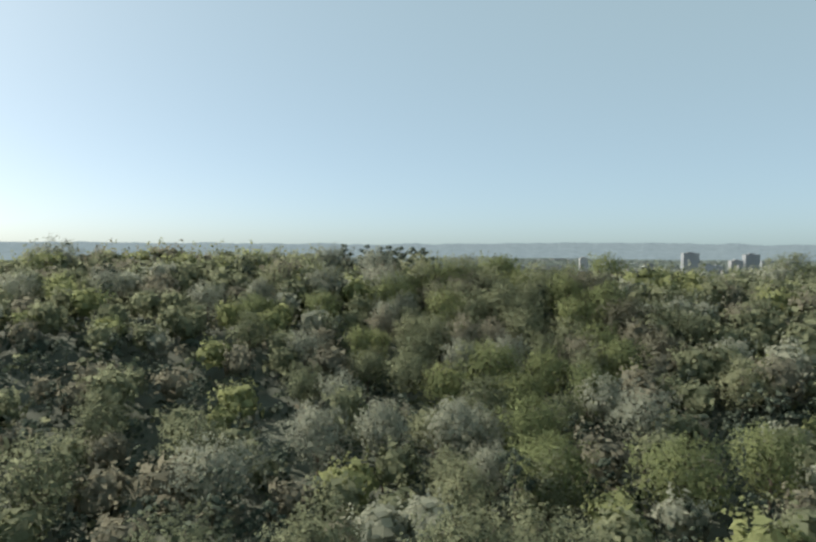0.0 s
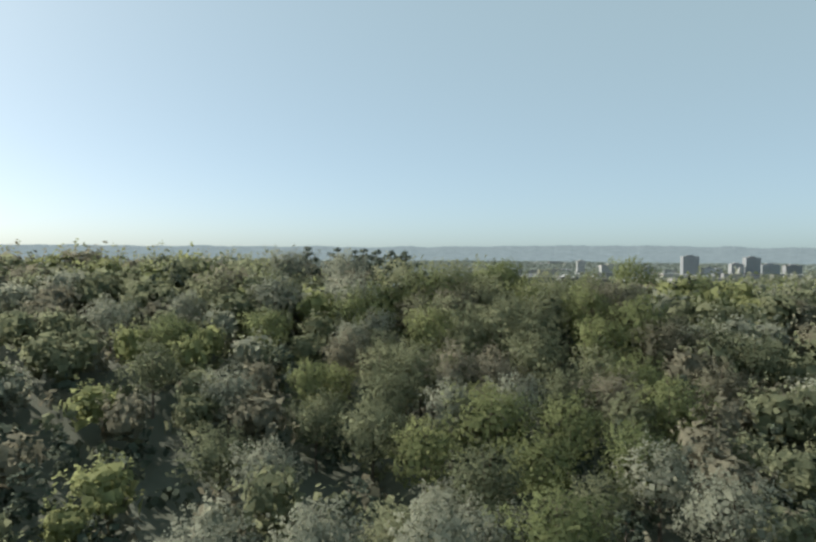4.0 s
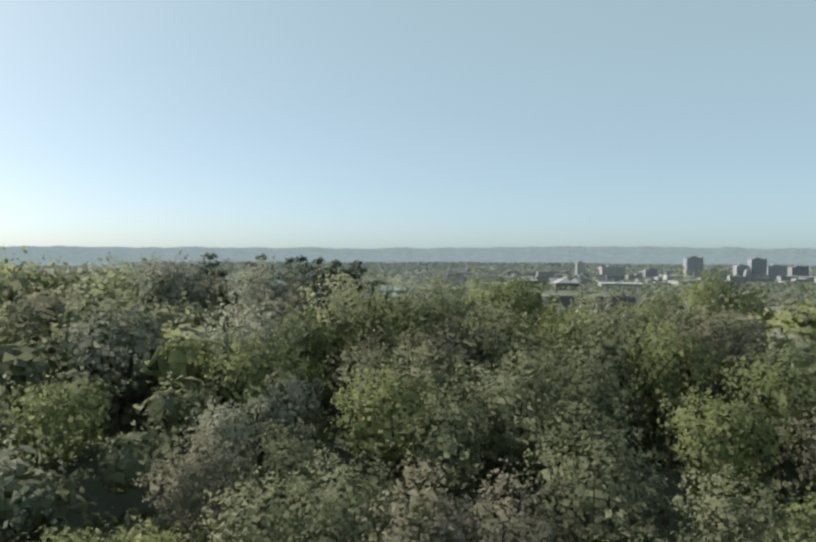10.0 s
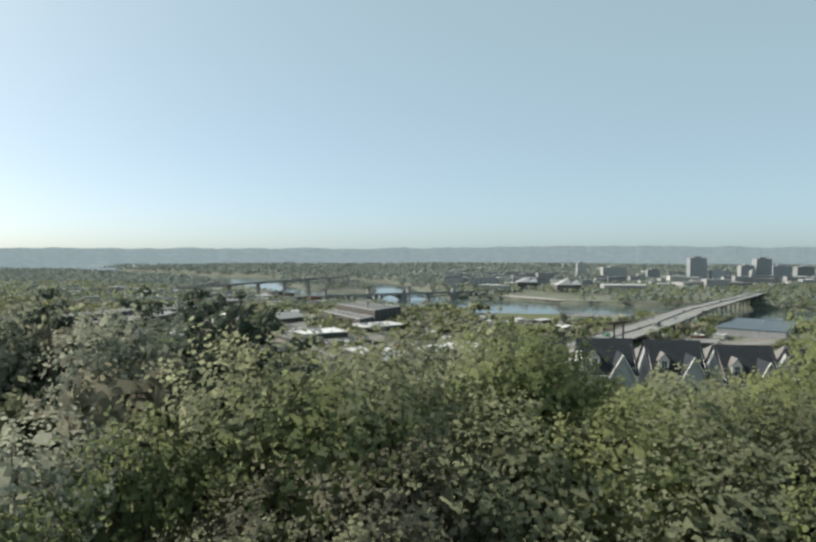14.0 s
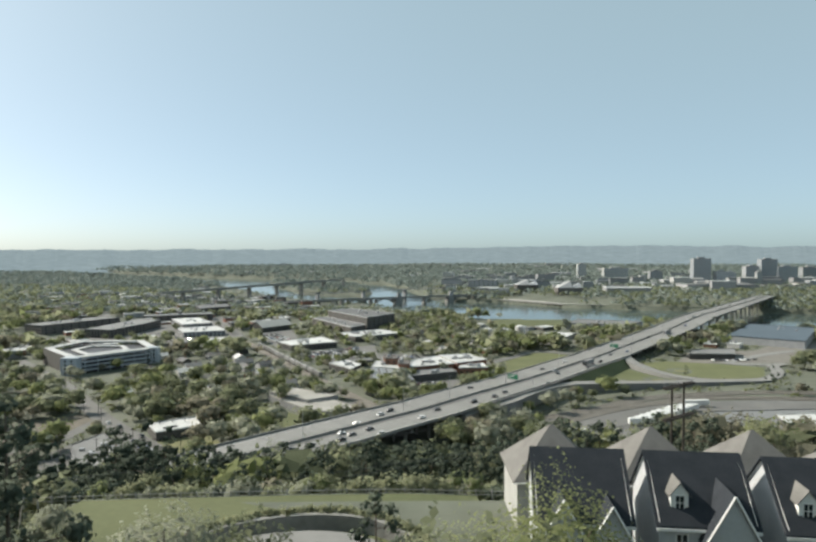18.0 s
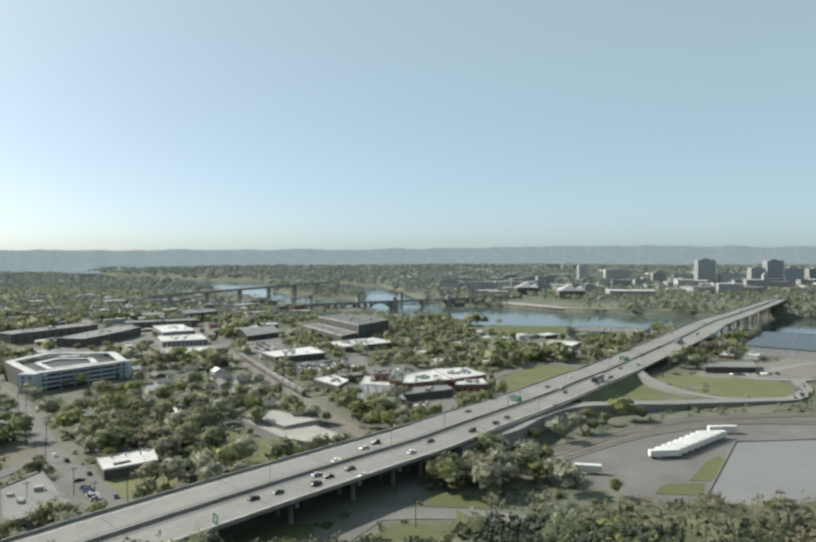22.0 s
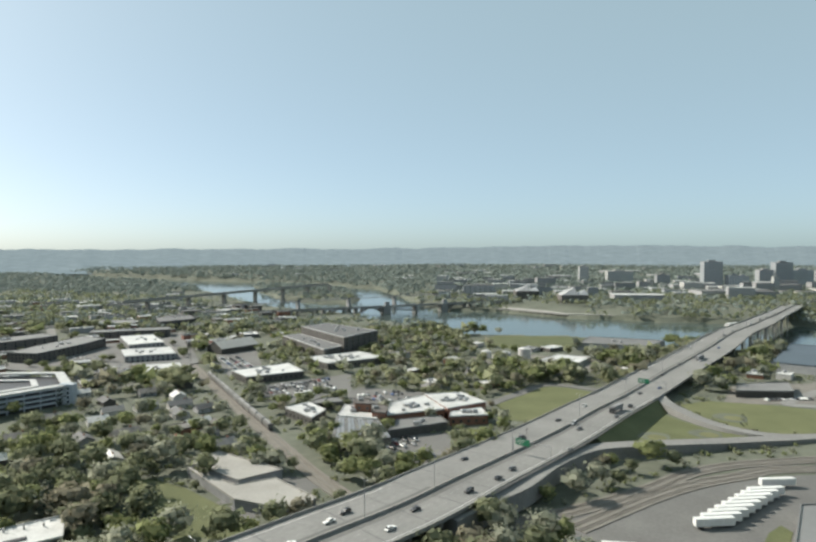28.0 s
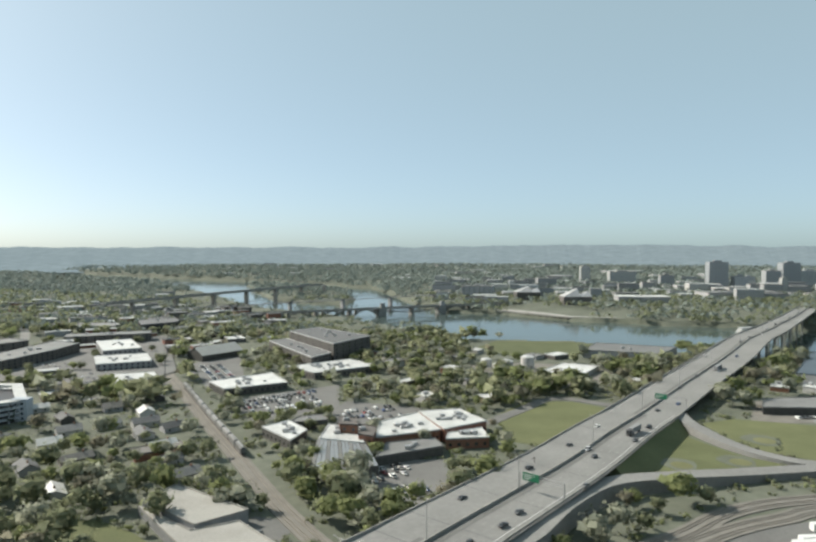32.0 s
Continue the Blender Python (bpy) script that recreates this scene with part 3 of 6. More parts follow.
# ---- buildings in the valley ----
def order(pts):
    c = np.mean(np.array(pts, float), 0)
    return sorted([tuple(p) for p in pts], key=lambda p: math.atan2(p[1] - c[1], p[0] - c[0]))


def flat_building(name, corners, h, wall, roof, label, units=4, floors=0, z0=0.0, keep=False, seed=1, edge=None):
    """A flat-roofed block: walls, inset roof, parapet, roof units, and rows of windows on the sides that show."""
    r = np.random.default_rng(seed)
    pts = corners if keep else order(corners)
    c = np.mean(np.array(pts, float), 0)
    loc = [(x - c[0], y - c[1]) for x, y in pts]
    BLOCKED.append([(c[0] + 1.12 * x, c[1] + 1.12 * y) for x, y in loc])
    b = thing(name, c[0], c[1], z0 + land(*c), 0, label, "building")
    part("wall", prism(loc, -0.6, h - 0.5), wall, b)
    part("roof", prism([(0.985 * x, 0.985 * y) for x, y in loc], h - 0.496, h - 0.1), roof, b)
    ring = bmesh.new()
    n = len(loc)
    for i in range(n):
        (ax, ay), (bx, by) = loc[i], loc[(i + 1) % n]
        d = np.array((bx - ax, by - ay))
        L = np.hypot(*d)
        d = d / L
        nn = np.array((d[1], -d[0])) * 0.2
        join(ring, prism([(ax + nn[0], ay + nn[1]), (bx + nn[0], by + nn[1]), (bx - nn[0], by - nn[1]), (ax - nn[0], ay - nn[1])], h - 0.5, h + 0.35))
    part("parapet", ring, edge or roof, b)
    unit = mesh_of(box(-1.4, 1.4, -1.0, 1.0, 0, 1.5, bevel=0.12), "roof_unit", M_METAL)
    for k in range(units):
        w = r.dirichlet(np.ones(n) * 1.6)
        p = 0.82 * (np.array(loc) * w[:, None]).sum(0)
        u = part("roof_unit", unit, None, b)
        s = 0.6 + 0.7 * r.random()
        u.matrix_basis = pose(p[0], p[1], h - 0.1, 0, 0, 30 * r.random()) @ Matrix.Diagonal((s, s, s, 1))
    if floors:
        pane = mesh_of(box(-0.85, 0.85, -0.06, 0.06, 0, 1.7), "window", M_GLASS)
        fh = (h - 0.8) / floors
        for i in range(n):
            (ax, ay), (bx, by) = loc[i], loc[(i + 1) % n]
            if (by - ay) * 0 - (bx - ax) > -2 and not (ay + by) / 2 < 0:
                continue
            L = math.hypot(bx - ax, by - ay)
            m = max(int(L // 4.2), 1)
            if m * floors > 30:
                m = max(30 // floors, 1)
            for f in range(floors):
                for k in range(m):
                    u = (k + 0.5) / m
                    w = part("window", pane, None, b)
                    w.matrix_basis = pose(ax + (bx - ax) * u, ay + (by - ay) * u, f * fh + fh * 0.32, 0, 0, math.degrees(math.atan2(by - ay, bx - ax)))
    return b


def rect(cx, cy, w, d, ang):
    a = radians(ang)
    return [(cx + u * w / 2 * math.cos(a) - v * d / 2 * math.sin(a), cy + u * w / 2 * math.sin(a) + v * d / 2 * math.cos(a)) for u, v in ((-1, -1), (1, -1), (1, 1), (-1, 1))]


flat_building("shop_block", [(-291, 1025), (-253, 961), (-223, 979), (-260, 1040)], 9, M_GREYWALL, M_WHITEROOF, "two-storey grey building with a bright white flat roof", 6, 2)
flat_building("shop_block", [(-253, 943), (-231, 901), (-189, 918), (-210, 960)], 7, M_GREYWALL, M_WHITEROOF, "bright white flat-roofed commercial block by a car park", 8, 2, seed=2)
flat_building("shop_block", [(-202, 868), (-183, 835), (-156, 848), (-171, 878)], 5, M_GREYWALL, M_WHITEROOF, "low shop with a bright white flat roof", 3, 1, seed=3)
flat_building("apartment_building", [(-84, 1030), (-26, 938), (6, 992), (-58, 1062)], 19, M_BROWNWALL, M_DARKROOF, "large dark brown apartment block near the river", 10, 5, seed=4, edge=M_WHITEROOF)
flat_building("apartment_wing", [(-102, 1012), (-43, 911), (-28, 936), (-86, 1028)], 11, M_BROWNWALL, M_DARKROOF, "lower dark wing of the riverside apartment block", 4, 3, seed=44, edge=M_WHITEROOF)
# dark walls here paint in the shadow at the roof step
flat_building("roof_section", [(222, 520), (262, 510), (268, 545), (226, 540)], 2.0, M_DARK, M_WHITEROOF, "raised white roof section on the big warehouse", 1, z0=4.95, seed=45)
flat_building("store", [(-61, 896), (-34, 866), (17, 898), (-10, 930)], 6, M_BROWNWALL, M_WHITEROOF, "long store with a white roof full of vents", 22, 1, seed=5)
flat_building("store", [(-111, 834), (-92, 808), (-50, 831), (-70, 868)], 6, M_BROWNWALL, M_WHITEROOF, "wide dark-walled store with a white flat roof", 10, 1, seed=6)
flat_building("warehouse", [(218, 966), (285, 941), (318, 980), (246, 1012)], 8, M_GREYWALL, M_GREYROOF, "long grey riverside warehouse", 2, seed=7)
flat_building("warehouse", [(154, 876), (181, 854), (214, 903), (186, 918)], 4, M_LIGHTWALL, M_WHITEROOF, "low shed with ribbed white roof", 0, seed=8)
flat_building("warehouse", rect(425, 880, 70, 130, -38), 8, M_GREYWALL, M_BLUEROOF, "big grey warehouse beyond the ramp", 4, seed=9)
flat_building("shed", [(275, 755), (288, 778), (330, 782), (315, 752)], 5, M_BROWNWALL, M_GREYROOF, "long pale truck shed", 0, seed=10)
flat_building("warehouse", [(143, 482), (194, 555), (290, 562), (300, 470), (220, 440)], 5, M_LIGHTWALL, M_METALROOF, "huge warehouse with a plain pale grey roof", 3, seed=11)
flat_building("shop", [(-141, 496), (-135, 516), (-101, 478), (-119, 463)], 5.5, M_GREYWALL, M_GREYROOF, "flat-roofed shop with grey roof", 4, 1, seed=12)
flat_building("apartment_building", [(-312, 897), (-298, 958), (-296, 1001), (-330, 1015), (-345, 905)], 10, M_BROWNWALL, M_GREYROOF, "curved dark apartment block with a pale grey roof", 8, 3, seed=15)
flat_building("theatre", [(-290, 1140), (-255, 1177), (-278, 1225), (-315, 1190)], 12, M_DARK, M_DARKROOF, "dark windowless block among shops", 3, 0, seed=16)
flat_building("shop_row", [(-413, 1142), (-327, 1151), (-345, 1190), (-425, 1180)], 7, M_BROWNWALL, M_GREYROOF, "long brown shop row with grey roofs", 8, 2, seed=17)
flat_building("shop_row", rect(-500, 1490, 60, 26, 30), 6, M_LIGHTWALL, M_WHITEROOF, "long pale shop row beyond the trees", 3, 0, seed=18)
flat_building("apartment_building", rect(-385, 960, 34, 100, -30), 11, M_BROWNWALL, M_GREYROOF, "long dark apartment row with grey flat roofs", 10, 3, seed=13)
flat_building("apartment_building", rect(-300, 1075, 90, 26, 20), 10, M_BROWNWALL, M_GREYROOF, "dark brick block with grey flat roof", 6, 3, seed=14)


# ---- townhouses on the terrace ----
def gable_roof(x0, x1, y0, y1, z, h, over=0.35, along="x", thick=0.18):
    """Two roof slabs that meet in a ridge along x or y."""
    b = bmesh.new()
    if along == "x":
        ym = (y0 + y1) / 2
        k = h / (ym - y0)
        prof = [(y0 - over, z - over * k), (ym, z + h), (y1 + over, z - over * k)]
        ring = [(u, v) for u, v in prof] + [(u, v - thick) for u, v in prof[::-1]]
        a = [b.verts.new((x0 - over, u, v)) for u, v in ring]
        c = [b.verts.new((x1 + over, u, v)) for u, v in ring]
    else:
        xm = (x0 + x1) / 2
        k = h / (xm - x0)
        prof = [(x0 - over, z - over * k), (xm, z + h), (x1 + over, z - over * k)]
        ring = [(u, v) for u, v in prof] + [(u, v - thick) for u, v in prof[::-1]]
        a = [b.verts.new((u, y0 - over, v)) for u, v in ring]
        c = [b.verts.new((u, y1 + over, v)) for u, v in ring]
    n = len(a)
    for i in range(n):
        b.faces.new((a[i], a[(i + 1) % n], c[(i + 1) % n], c[i]))
    b.faces.new((a[0], a[1], a[4], a[5])), b.faces.new((a[1], a[2], a[3], a[4]))
    b.faces.new((c[0], c[1], c[4], c[5])), b.faces.new((c[1], c[2], c[3], c[4]))
    bmesh.ops.recalc_face_normals(b, faces=b.faces[:])
    return b


def gable_wall(x0, x1, y0, y1, z0, z, h, along="x"):
    """Walls with the two gable triangles."""
    b = bmesh.new()
    if along == "x":
        ym = (y0 + y1) / 2
        a = [b.verts.new((x0, u, v)) for u, v in ((y0, z0), (y1, z0), (y1, z), (ym, z + h), (y0, z))]
        c = [b.verts.new((x1, u, v)) for u, v in ((y0, z0), (y1, z0), (y1, z), (ym, z + h), (y0, z))]
    else:
        xm = (x0 + x1) / 2
        a = [b.verts.new((u, y0, v)) for u, v in ((x0, z0), (x1, z0), (x1, z), (xm, z + h), (x0, z))]
        c = [b.verts.new((u, y1, v)) for u, v in ((x0, z0), (x1, z0), (x1, z), (xm, z + h), (x0, z))]
    b.faces.new(a), b.faces.new(c[::-1])
    for i in range(5):
        b.faces.new((a[i], a[(i + 1) % 5], c[(i + 1) % 5], c[i]))
    bmesh.ops.recalc_face_normals(b, faces=b.faces[:])
    return b


def sash_window(parent, x, y, z, w=1.0, h=1.5, shutters=False):
    """A framed window on a wall that faces -y."""
    f = part("window", box(x - w / 2, x + w / 2, y - 0.05, y + 0.05, z, z + h), M_GLASS, parent)
    fr = bmesh.new()
    for a in ((x - w / 2 - 0.09, x - w / 2, z - 0.09, z + h + 0.09), (x + w / 2, x + w / 2 + 0.09, z - 0.09, z + h + 0.09), (x - w / 2, x + w / 2, z + h, z + h + 0.09),
              (x - w / 2 - 0.14, x + w / 2 + 0.14, z - 0.12, z), (x - 0.03, x + 0.03, z, z + h), (x - w / 2, x + w / 2, z + h / 2 - 0.03, z + h / 2 + 0.03)):
        box(a[0], a[1], y - 0.09, y + 0.02, a[2], a[3], fr)
    part("frame", fr, M_TRIM, f)
    if shutters:
        for s in (-1, 1):
            part("shutter", box(x + s * (w / 2 + 0.32) - 0.2, x + s * (w / 2 + 0.32) + 0.2, y - 0.07, y + 0.02, z, z + h), M_DARK, f, "dark louvred shutter")


def townhouse(x, y, z, twin=False, ang=0):
    """A narrow three-storey house: ridge along the row, front gable, dormer; its front faces -y."""
    h = thing("townhouse", x, y, z, ang, "pale grey three-storey townhouse with a dark slate roof and white trim", "house", "townhouses on the terrace")
    w, d, eave, rise = 8.1, 9.6, 8.2, 4.7
    part("wall", gable_wall(0, w, 0, d, -2.5, eave, rise - 0.15), M_SIDING, h)
    part("roof", gable_roof(0, w, 0, d, eave + 0.15, rise), M_SHINGLE, h, "dark slate-coloured shingle roof")
    for s in (0, w):   # white rake boards along the gable edges
        for q in (0, d):
            part("rake_board", tube((s, q, eave + 0.0), (s, d / 2, eave + rise - 0.05), 0.14, 0.14, 4), M_TRIM, h)
    bays = ((0.6, 3.7, 3.0), (4.8, 7.7, 2.6)) if twin else ((3.6, 7.8, 3.9),)
    for x0, x1, gh in bays:
        bay = part("bay", gable_wall(x0, x1, -1.3, d * 0.4, -2.5, eave - 0.9, gh - 0.1, "y"), M_SIDING, h)
        part("roof", gable_roof(x0, x1, -1.3, d * 0.4, eave - 0.78, gh, 0.3, "y"), M_SHINGLE, bay)
        xm = (x0 + x1) / 2
        sash_window(bay, xm - 0.55, -1.3, eave - 2.9, 0.9, 1.6, True) if not twin else sash_window(bay, xm, -1.3, eave - 2.6, 0.9, 1.5)
        sash_window(bay, xm, -1.3, eave - 6.0, 1.5, 1.7)
        for s in (-1, 1):
            e = x0 if s < 0 else x1
            part("rake_board", tube((e + s * 0.2, -1.62, eave - 1.1), (xm, -1.62, eave + gh - 0.8), 0.10, 0.10, 4), M_TRIM, bay)
    if not twin:
        dm = part("dormer", gable_wall(1.2, 2.7, 0.9, 3.6, eave + 0.3, eave + 2.3, 0.9, "y"), M_TRIM, h, "white gabled dormer")
        part("roof", gable_roof(1.2, 2.7, 0.9, 3.4, eave + 2.35, 0.95, 0.22, "y", 0.1), M_SHINGLE2, dm)
        sash_window(dm, 1.95, 0.9, eave + 0.85, 0.7, 1.2)
        sash_window(h, 1.9, 0, eave - 2.5, 0.9, 1.5)
        sash_window(h, 1.9, 0, eave - 5.6, 0.9, 1.6)
        part("porch_roof", box(0.2, 3.7, -1.5, 0, eave - 5.2 + 1.9, eave - 5.0 + 1.9), M_SHINGLE, h)
        for u in (0.4, 3.5):
            part("porch_post", box(u - 0.09, u + 0.09, -1.4, -1.22, -2.5, eave - 3.3), M_TRIM, h)
    part("door", box(0.9, 1.9, -0.06, 0.04, -0.4, 1.7), M_DARK, h)
    part("eave_board", box(-0.3, w + 0.3, -0.45, -0.33, eave - 0.62, eave - 0.36), M_TRIM, h)
    return h


def hip_house(x, y, z):
    """A house of the row behind, with a steep brown hip roof."""
    h = thing("hip_roofed_house", x, y, z, 0, "tall pale house with a steep weathered brown hip roof", "house", "hip-roofed houses behind the terrace")
    part("wall", box(-4.9, 4.9, -4.6, 4.6, -3, 5.2), M_LIGHTWALL, h)
    b = bmesh.new()
    base = [b.verts.new((u * 5.4, v * 5.1, 5.1)) for u, v in ((-1, -1), (1, -1), (1, 1), (-1, 1))]
    low = [b.verts.new((u * 5.4, v * 5.1, 4.9)) for u, v in ((-1, -1), (1, -1), (1, 1), (-1, 1))]
    t = [b.verts.new((-0.15, 0, 10.2)), b.verts.new((0.15, 0, 10.2))]
    b.faces.new((base[0], base[1], t[1], t[0])), b.faces.new((base[2], base[3], t[0], t[1]))
    b.faces.new((base[1], base[2], t[1])), b.faces.new((base[3], base[0], t[0]))
    for i in range(4):
        b.faces.new((low[i], low[(i + 1) % 4], base[(i + 1) % 4], base[i]))
    b.faces.new(low[::-1])
    bmesh.ops.recalc_face_normals(b, faces=b.faces[:])
    part("roof", b, M_SHINGLE2, h, "weathered brown shingle hip roof")
    part("gutter", tube((-5.4, -5.15, 4.95), (5.4, -5.15, 4.95), 0.09, 0.09, 5), M_TRIM, h)
    part("gutter", tube((5.45, -5.1, 4.95), (5.45, 5.1, 4.95), 0.09, 0.09, 5), M_TRIM, h)
    for u in (-2.5, 0, 2.5):
        sash_window(h, u, -4.6, 2.6, 0.9, 1.5)


for hx, hy, hz, tw in ((33.1, 252.3, 67.1, True), (43.6, 251.3, 67.0, False), (53.9, 249.6, 66.9, False), (64.2, 247.6, 66.4, False), (74.5, 245.8, 66.0, True)):
    townhouse(hx, hy, hz, tw, -7)
for hx, hy, hz in ((38.8, 271.5, 68.0), (50.4, 270.7, 67.9), (61.9, 269.8, 67.7), (73.4, 268.6, 67.3), (85, 267, 66.8)):
    hip_house(hx, hy, hz)

# lawn, curved drive and its retaining wall
patch_pts = [(-24, 262), (-20, 276.5), (-4, 278), (9, 279), (23, 280.5), (31, 282), (31, 262), (22, 256), (10, 250), (-6, 252)]
lawn_b = bmesh.new()
lv = [lawn_b.verts.new((x, y, land(x, y) + 0.25)) for x, y in patch_pts]
lv2 = [lawn_b.verts.new((x, y, land(x, y) - 1.0)) for x, y in patch_pts]
lawn_b.faces.new(lv)
for i in range(len(lv)):
    lawn_b.faces.new((lv[i], lv2[i], lv2[(i + 1) % len(lv)], lv[(i + 1) % len(lv)]))
bmesh.ops.recalc_face_normals(lawn_b, faces=lawn_b.faces[:])
tagged(new("lawn", mesh_of(lawn_b, "lawn", M_GRASS)), "smooth mown lawn on the terrace above the slope", "lawn", kind="structure")
ARC = [(-14, 246), (-8, 254), (-2, 260.5), (3, 265), (10, 267.2), (17, 266.2), (22, 262), (25, 256)]
tagged(new("retaining_wall", mesh_of(strip(ARC, lambda x, y: 68.9, 0.35, 3.4, 0.4, 5), "retaining_wall", M_CONC2)), "dark curved retaining wall round the drive", "wall", kind="structure")
tagged(new("drive", mesh_of(strip([(-16, 236), (-9, 248), (-1, 256), (8, 261), (16, 260), (20, 252), (24, 240)], lambda x, y: 67.75, 3.0, 1.2, 0.9, 6), "drive", M_CONC)),
       "pale concrete drive curving below a retaining wall", "drive", kind="structure")


# ---- special buildings ----
def parking_garage():
    pts = order([(-299, 747), (-246, 693), (-199, 747), (-230, 793), (-290, 790)])
    c = np.mean(np.array(pts), 0)
    loc = [(x - c[0], y - c[1]) for x, y in pts]
    BLOCKED.append([(c[0] + 1.1 * x, c[1] + 1.1 * y) for x, y in loc])
    g = thing("parking_garage", c[0], c[1], 0, 0, "four-level blue-grey building with open decks and a white ring roof", "building")
    # solid core; its dark colour stands for the shade inside the decks
    part("core", prism([(0.93 * x, 0.93 * y) for x, y in loc], -0.5, 10.6), M_DARK, g, "dark core painted as shade between the open decks")
    for k in range(3):
        part("deck", prism([(0.99 * x, 0.99 * y) for x, y in loc], k * 3.3 + 2.1, k * 3.3 + 3.35), M_BLUEWALL, g, "pale blue-grey deck band")
    n = len(loc)
    for i in range(n):
        a, b = np.array(loc[i]), np.array(loc[(i + 1) % n])
        m = int(np.hypot(*(b - a)) // 9)
        for k in range(1, m):
            p = a + (b - a) * k / m
            part("column", box(p[0] * 0.985 - 0.3, p[0] * 0.985 + 0.3, p[1] * 0.985 - 0.3, p[1] * 0.985 + 0.3, 0, 13.0), M_BLUEWALL, g)
    for s0, s1, nm, mt, z0, z1 in ((0.99, 0.94, "deck", M_BLUEWALL, 12.0, 13.0), (1.0, 0.84, "roof", M_WHITEROOF, 13.0, 14.0), (0.52, 0.42, "roof", M_WHITEROOF, 11.2, 12.0)):
        ring = bmesh.new()
        for i in range(n):
            a, b = loc[i], loc[(i + 1) % n]
            join(ring, prism([(a[0] * s0, a[1] * s0), (b[0] * s0, b[1] * s0), (b[0] * s1, b[1] * s1), (a[0] * s1, a[1] * s1)], z0, z1))
        part(nm, ring, mt, g)
    a, b = np.array((-299 - c[0], 747 - c[1])), np.array((-246 - c[0], 693 - c[1]))
    o = np.array((-0.5, -0.5))
    part("brick_wall", prism([tuple(a + o), tuple(b + o), tuple(b), tuple(a)], -0.5, 13.9), M_BROWNWALL, g, "dark brown brick side wall")
    for s0, z in ((0.90, 11.2), (0.80, 9.6)):   # stepped white parking decks towards the street
        p, q = np.array((-240 - c[0], 700 - c[1])) * s0, np.array((-203 - c[0], 742 - c[1])) * s0
        part("upper_deck", prism([tuple(p), tuple(q), tuple(q * 0.84), tuple(p * 0.84)], z, z + 0.5), M_LIGHTWALL, g)
    for (px, py), w, hh in (((-246, 693), 8, 14.2), ((-199, 747), 6.5, 14.4)):
        x, y = (px - c[0]) * 0.95, (py - c[1]) * 0.95
        t = part("stair_tower", box(x - w, x + w * 0.6, y - w * 0.5, y + w * 0.5, 0, hh), M_BLUEWALL, g, "pale blue panelled stair tower")
        for f in range(4):
            for u in (-0.55, 0.1):
                part("window", box(x + u * w - 0.8, x + u * w + 0.8, y - w * 0.5 - 0.06, y - w * 0.5 + 0.05, 1.4 + 3.1 * f, 3.0 + 3.1 * f), M_GLASS, t)


parking_garage()

# brick complex beside the railway
flat_building("brick_hall", [(-6, 682), (18, 675), (14, 698), (-4, 709)], 8, M_BRICK, M_WHITEROOF, "old brick hall with a white roof", 4, 1, seed=21)
flat_building("brick_hall", [(-43, 711), (-22, 686), (-16, 705), (-30, 724)], 6, M_BROWNWALL, M_WHITEROOF, "small shop with a white flat roof", 5, 1, seed=22)
flat_building("brick_tower", [(2, 706), (12, 704), (14, 690), (4, 692)], 13, M_BRICK, M_BROWNWALL, "square red-brick tower block", 1, 3, seed=23)
flat_building("brick_tower", [(14, 699), (24, 693), (23, 676), (15, 680)], 11, M_BRICK, M_BROWNWALL, "red-brick block above white roofs", 1, 2, seed=24)
flat_building("brick_hall", [(24, 687), (60, 701), (48, 738), (25, 717)], 7, M_BRICK, M_WHITEROOF, "wide brick hall with stepped white roofs", 14, 1, seed=25)
flat_building("brick_hall", [(62, 700), (88, 716), (74, 744), (49, 739)], 7.6, M_BRICK, M_WHITEROOF, "brick workshop with a white flat roof and vents", 14, 1, seed=26)
flat_building("brick_shed", [(25, 661), (60, 678), (56, 692), (30, 684)], 5, M_BROWNWALL, M_GREYROOF, "long shed with a grey metal roof", 3, seed=27)
flat_building("brick_hall", [(62, 687), (86, 690), (84, 708), (64, 698)], 6, M_BRICK, M_WHITEROOF, "low red-brick end building with parapets", 8, 1, seed=28)
flat_building("brick_shed", [(-30, 723), (-7, 729), (-12, 742), (-26, 736)], 5, M_BROWNWALL, M_GREYROOF, "dark-walled low shed with a grey roof", 2, seed=29)


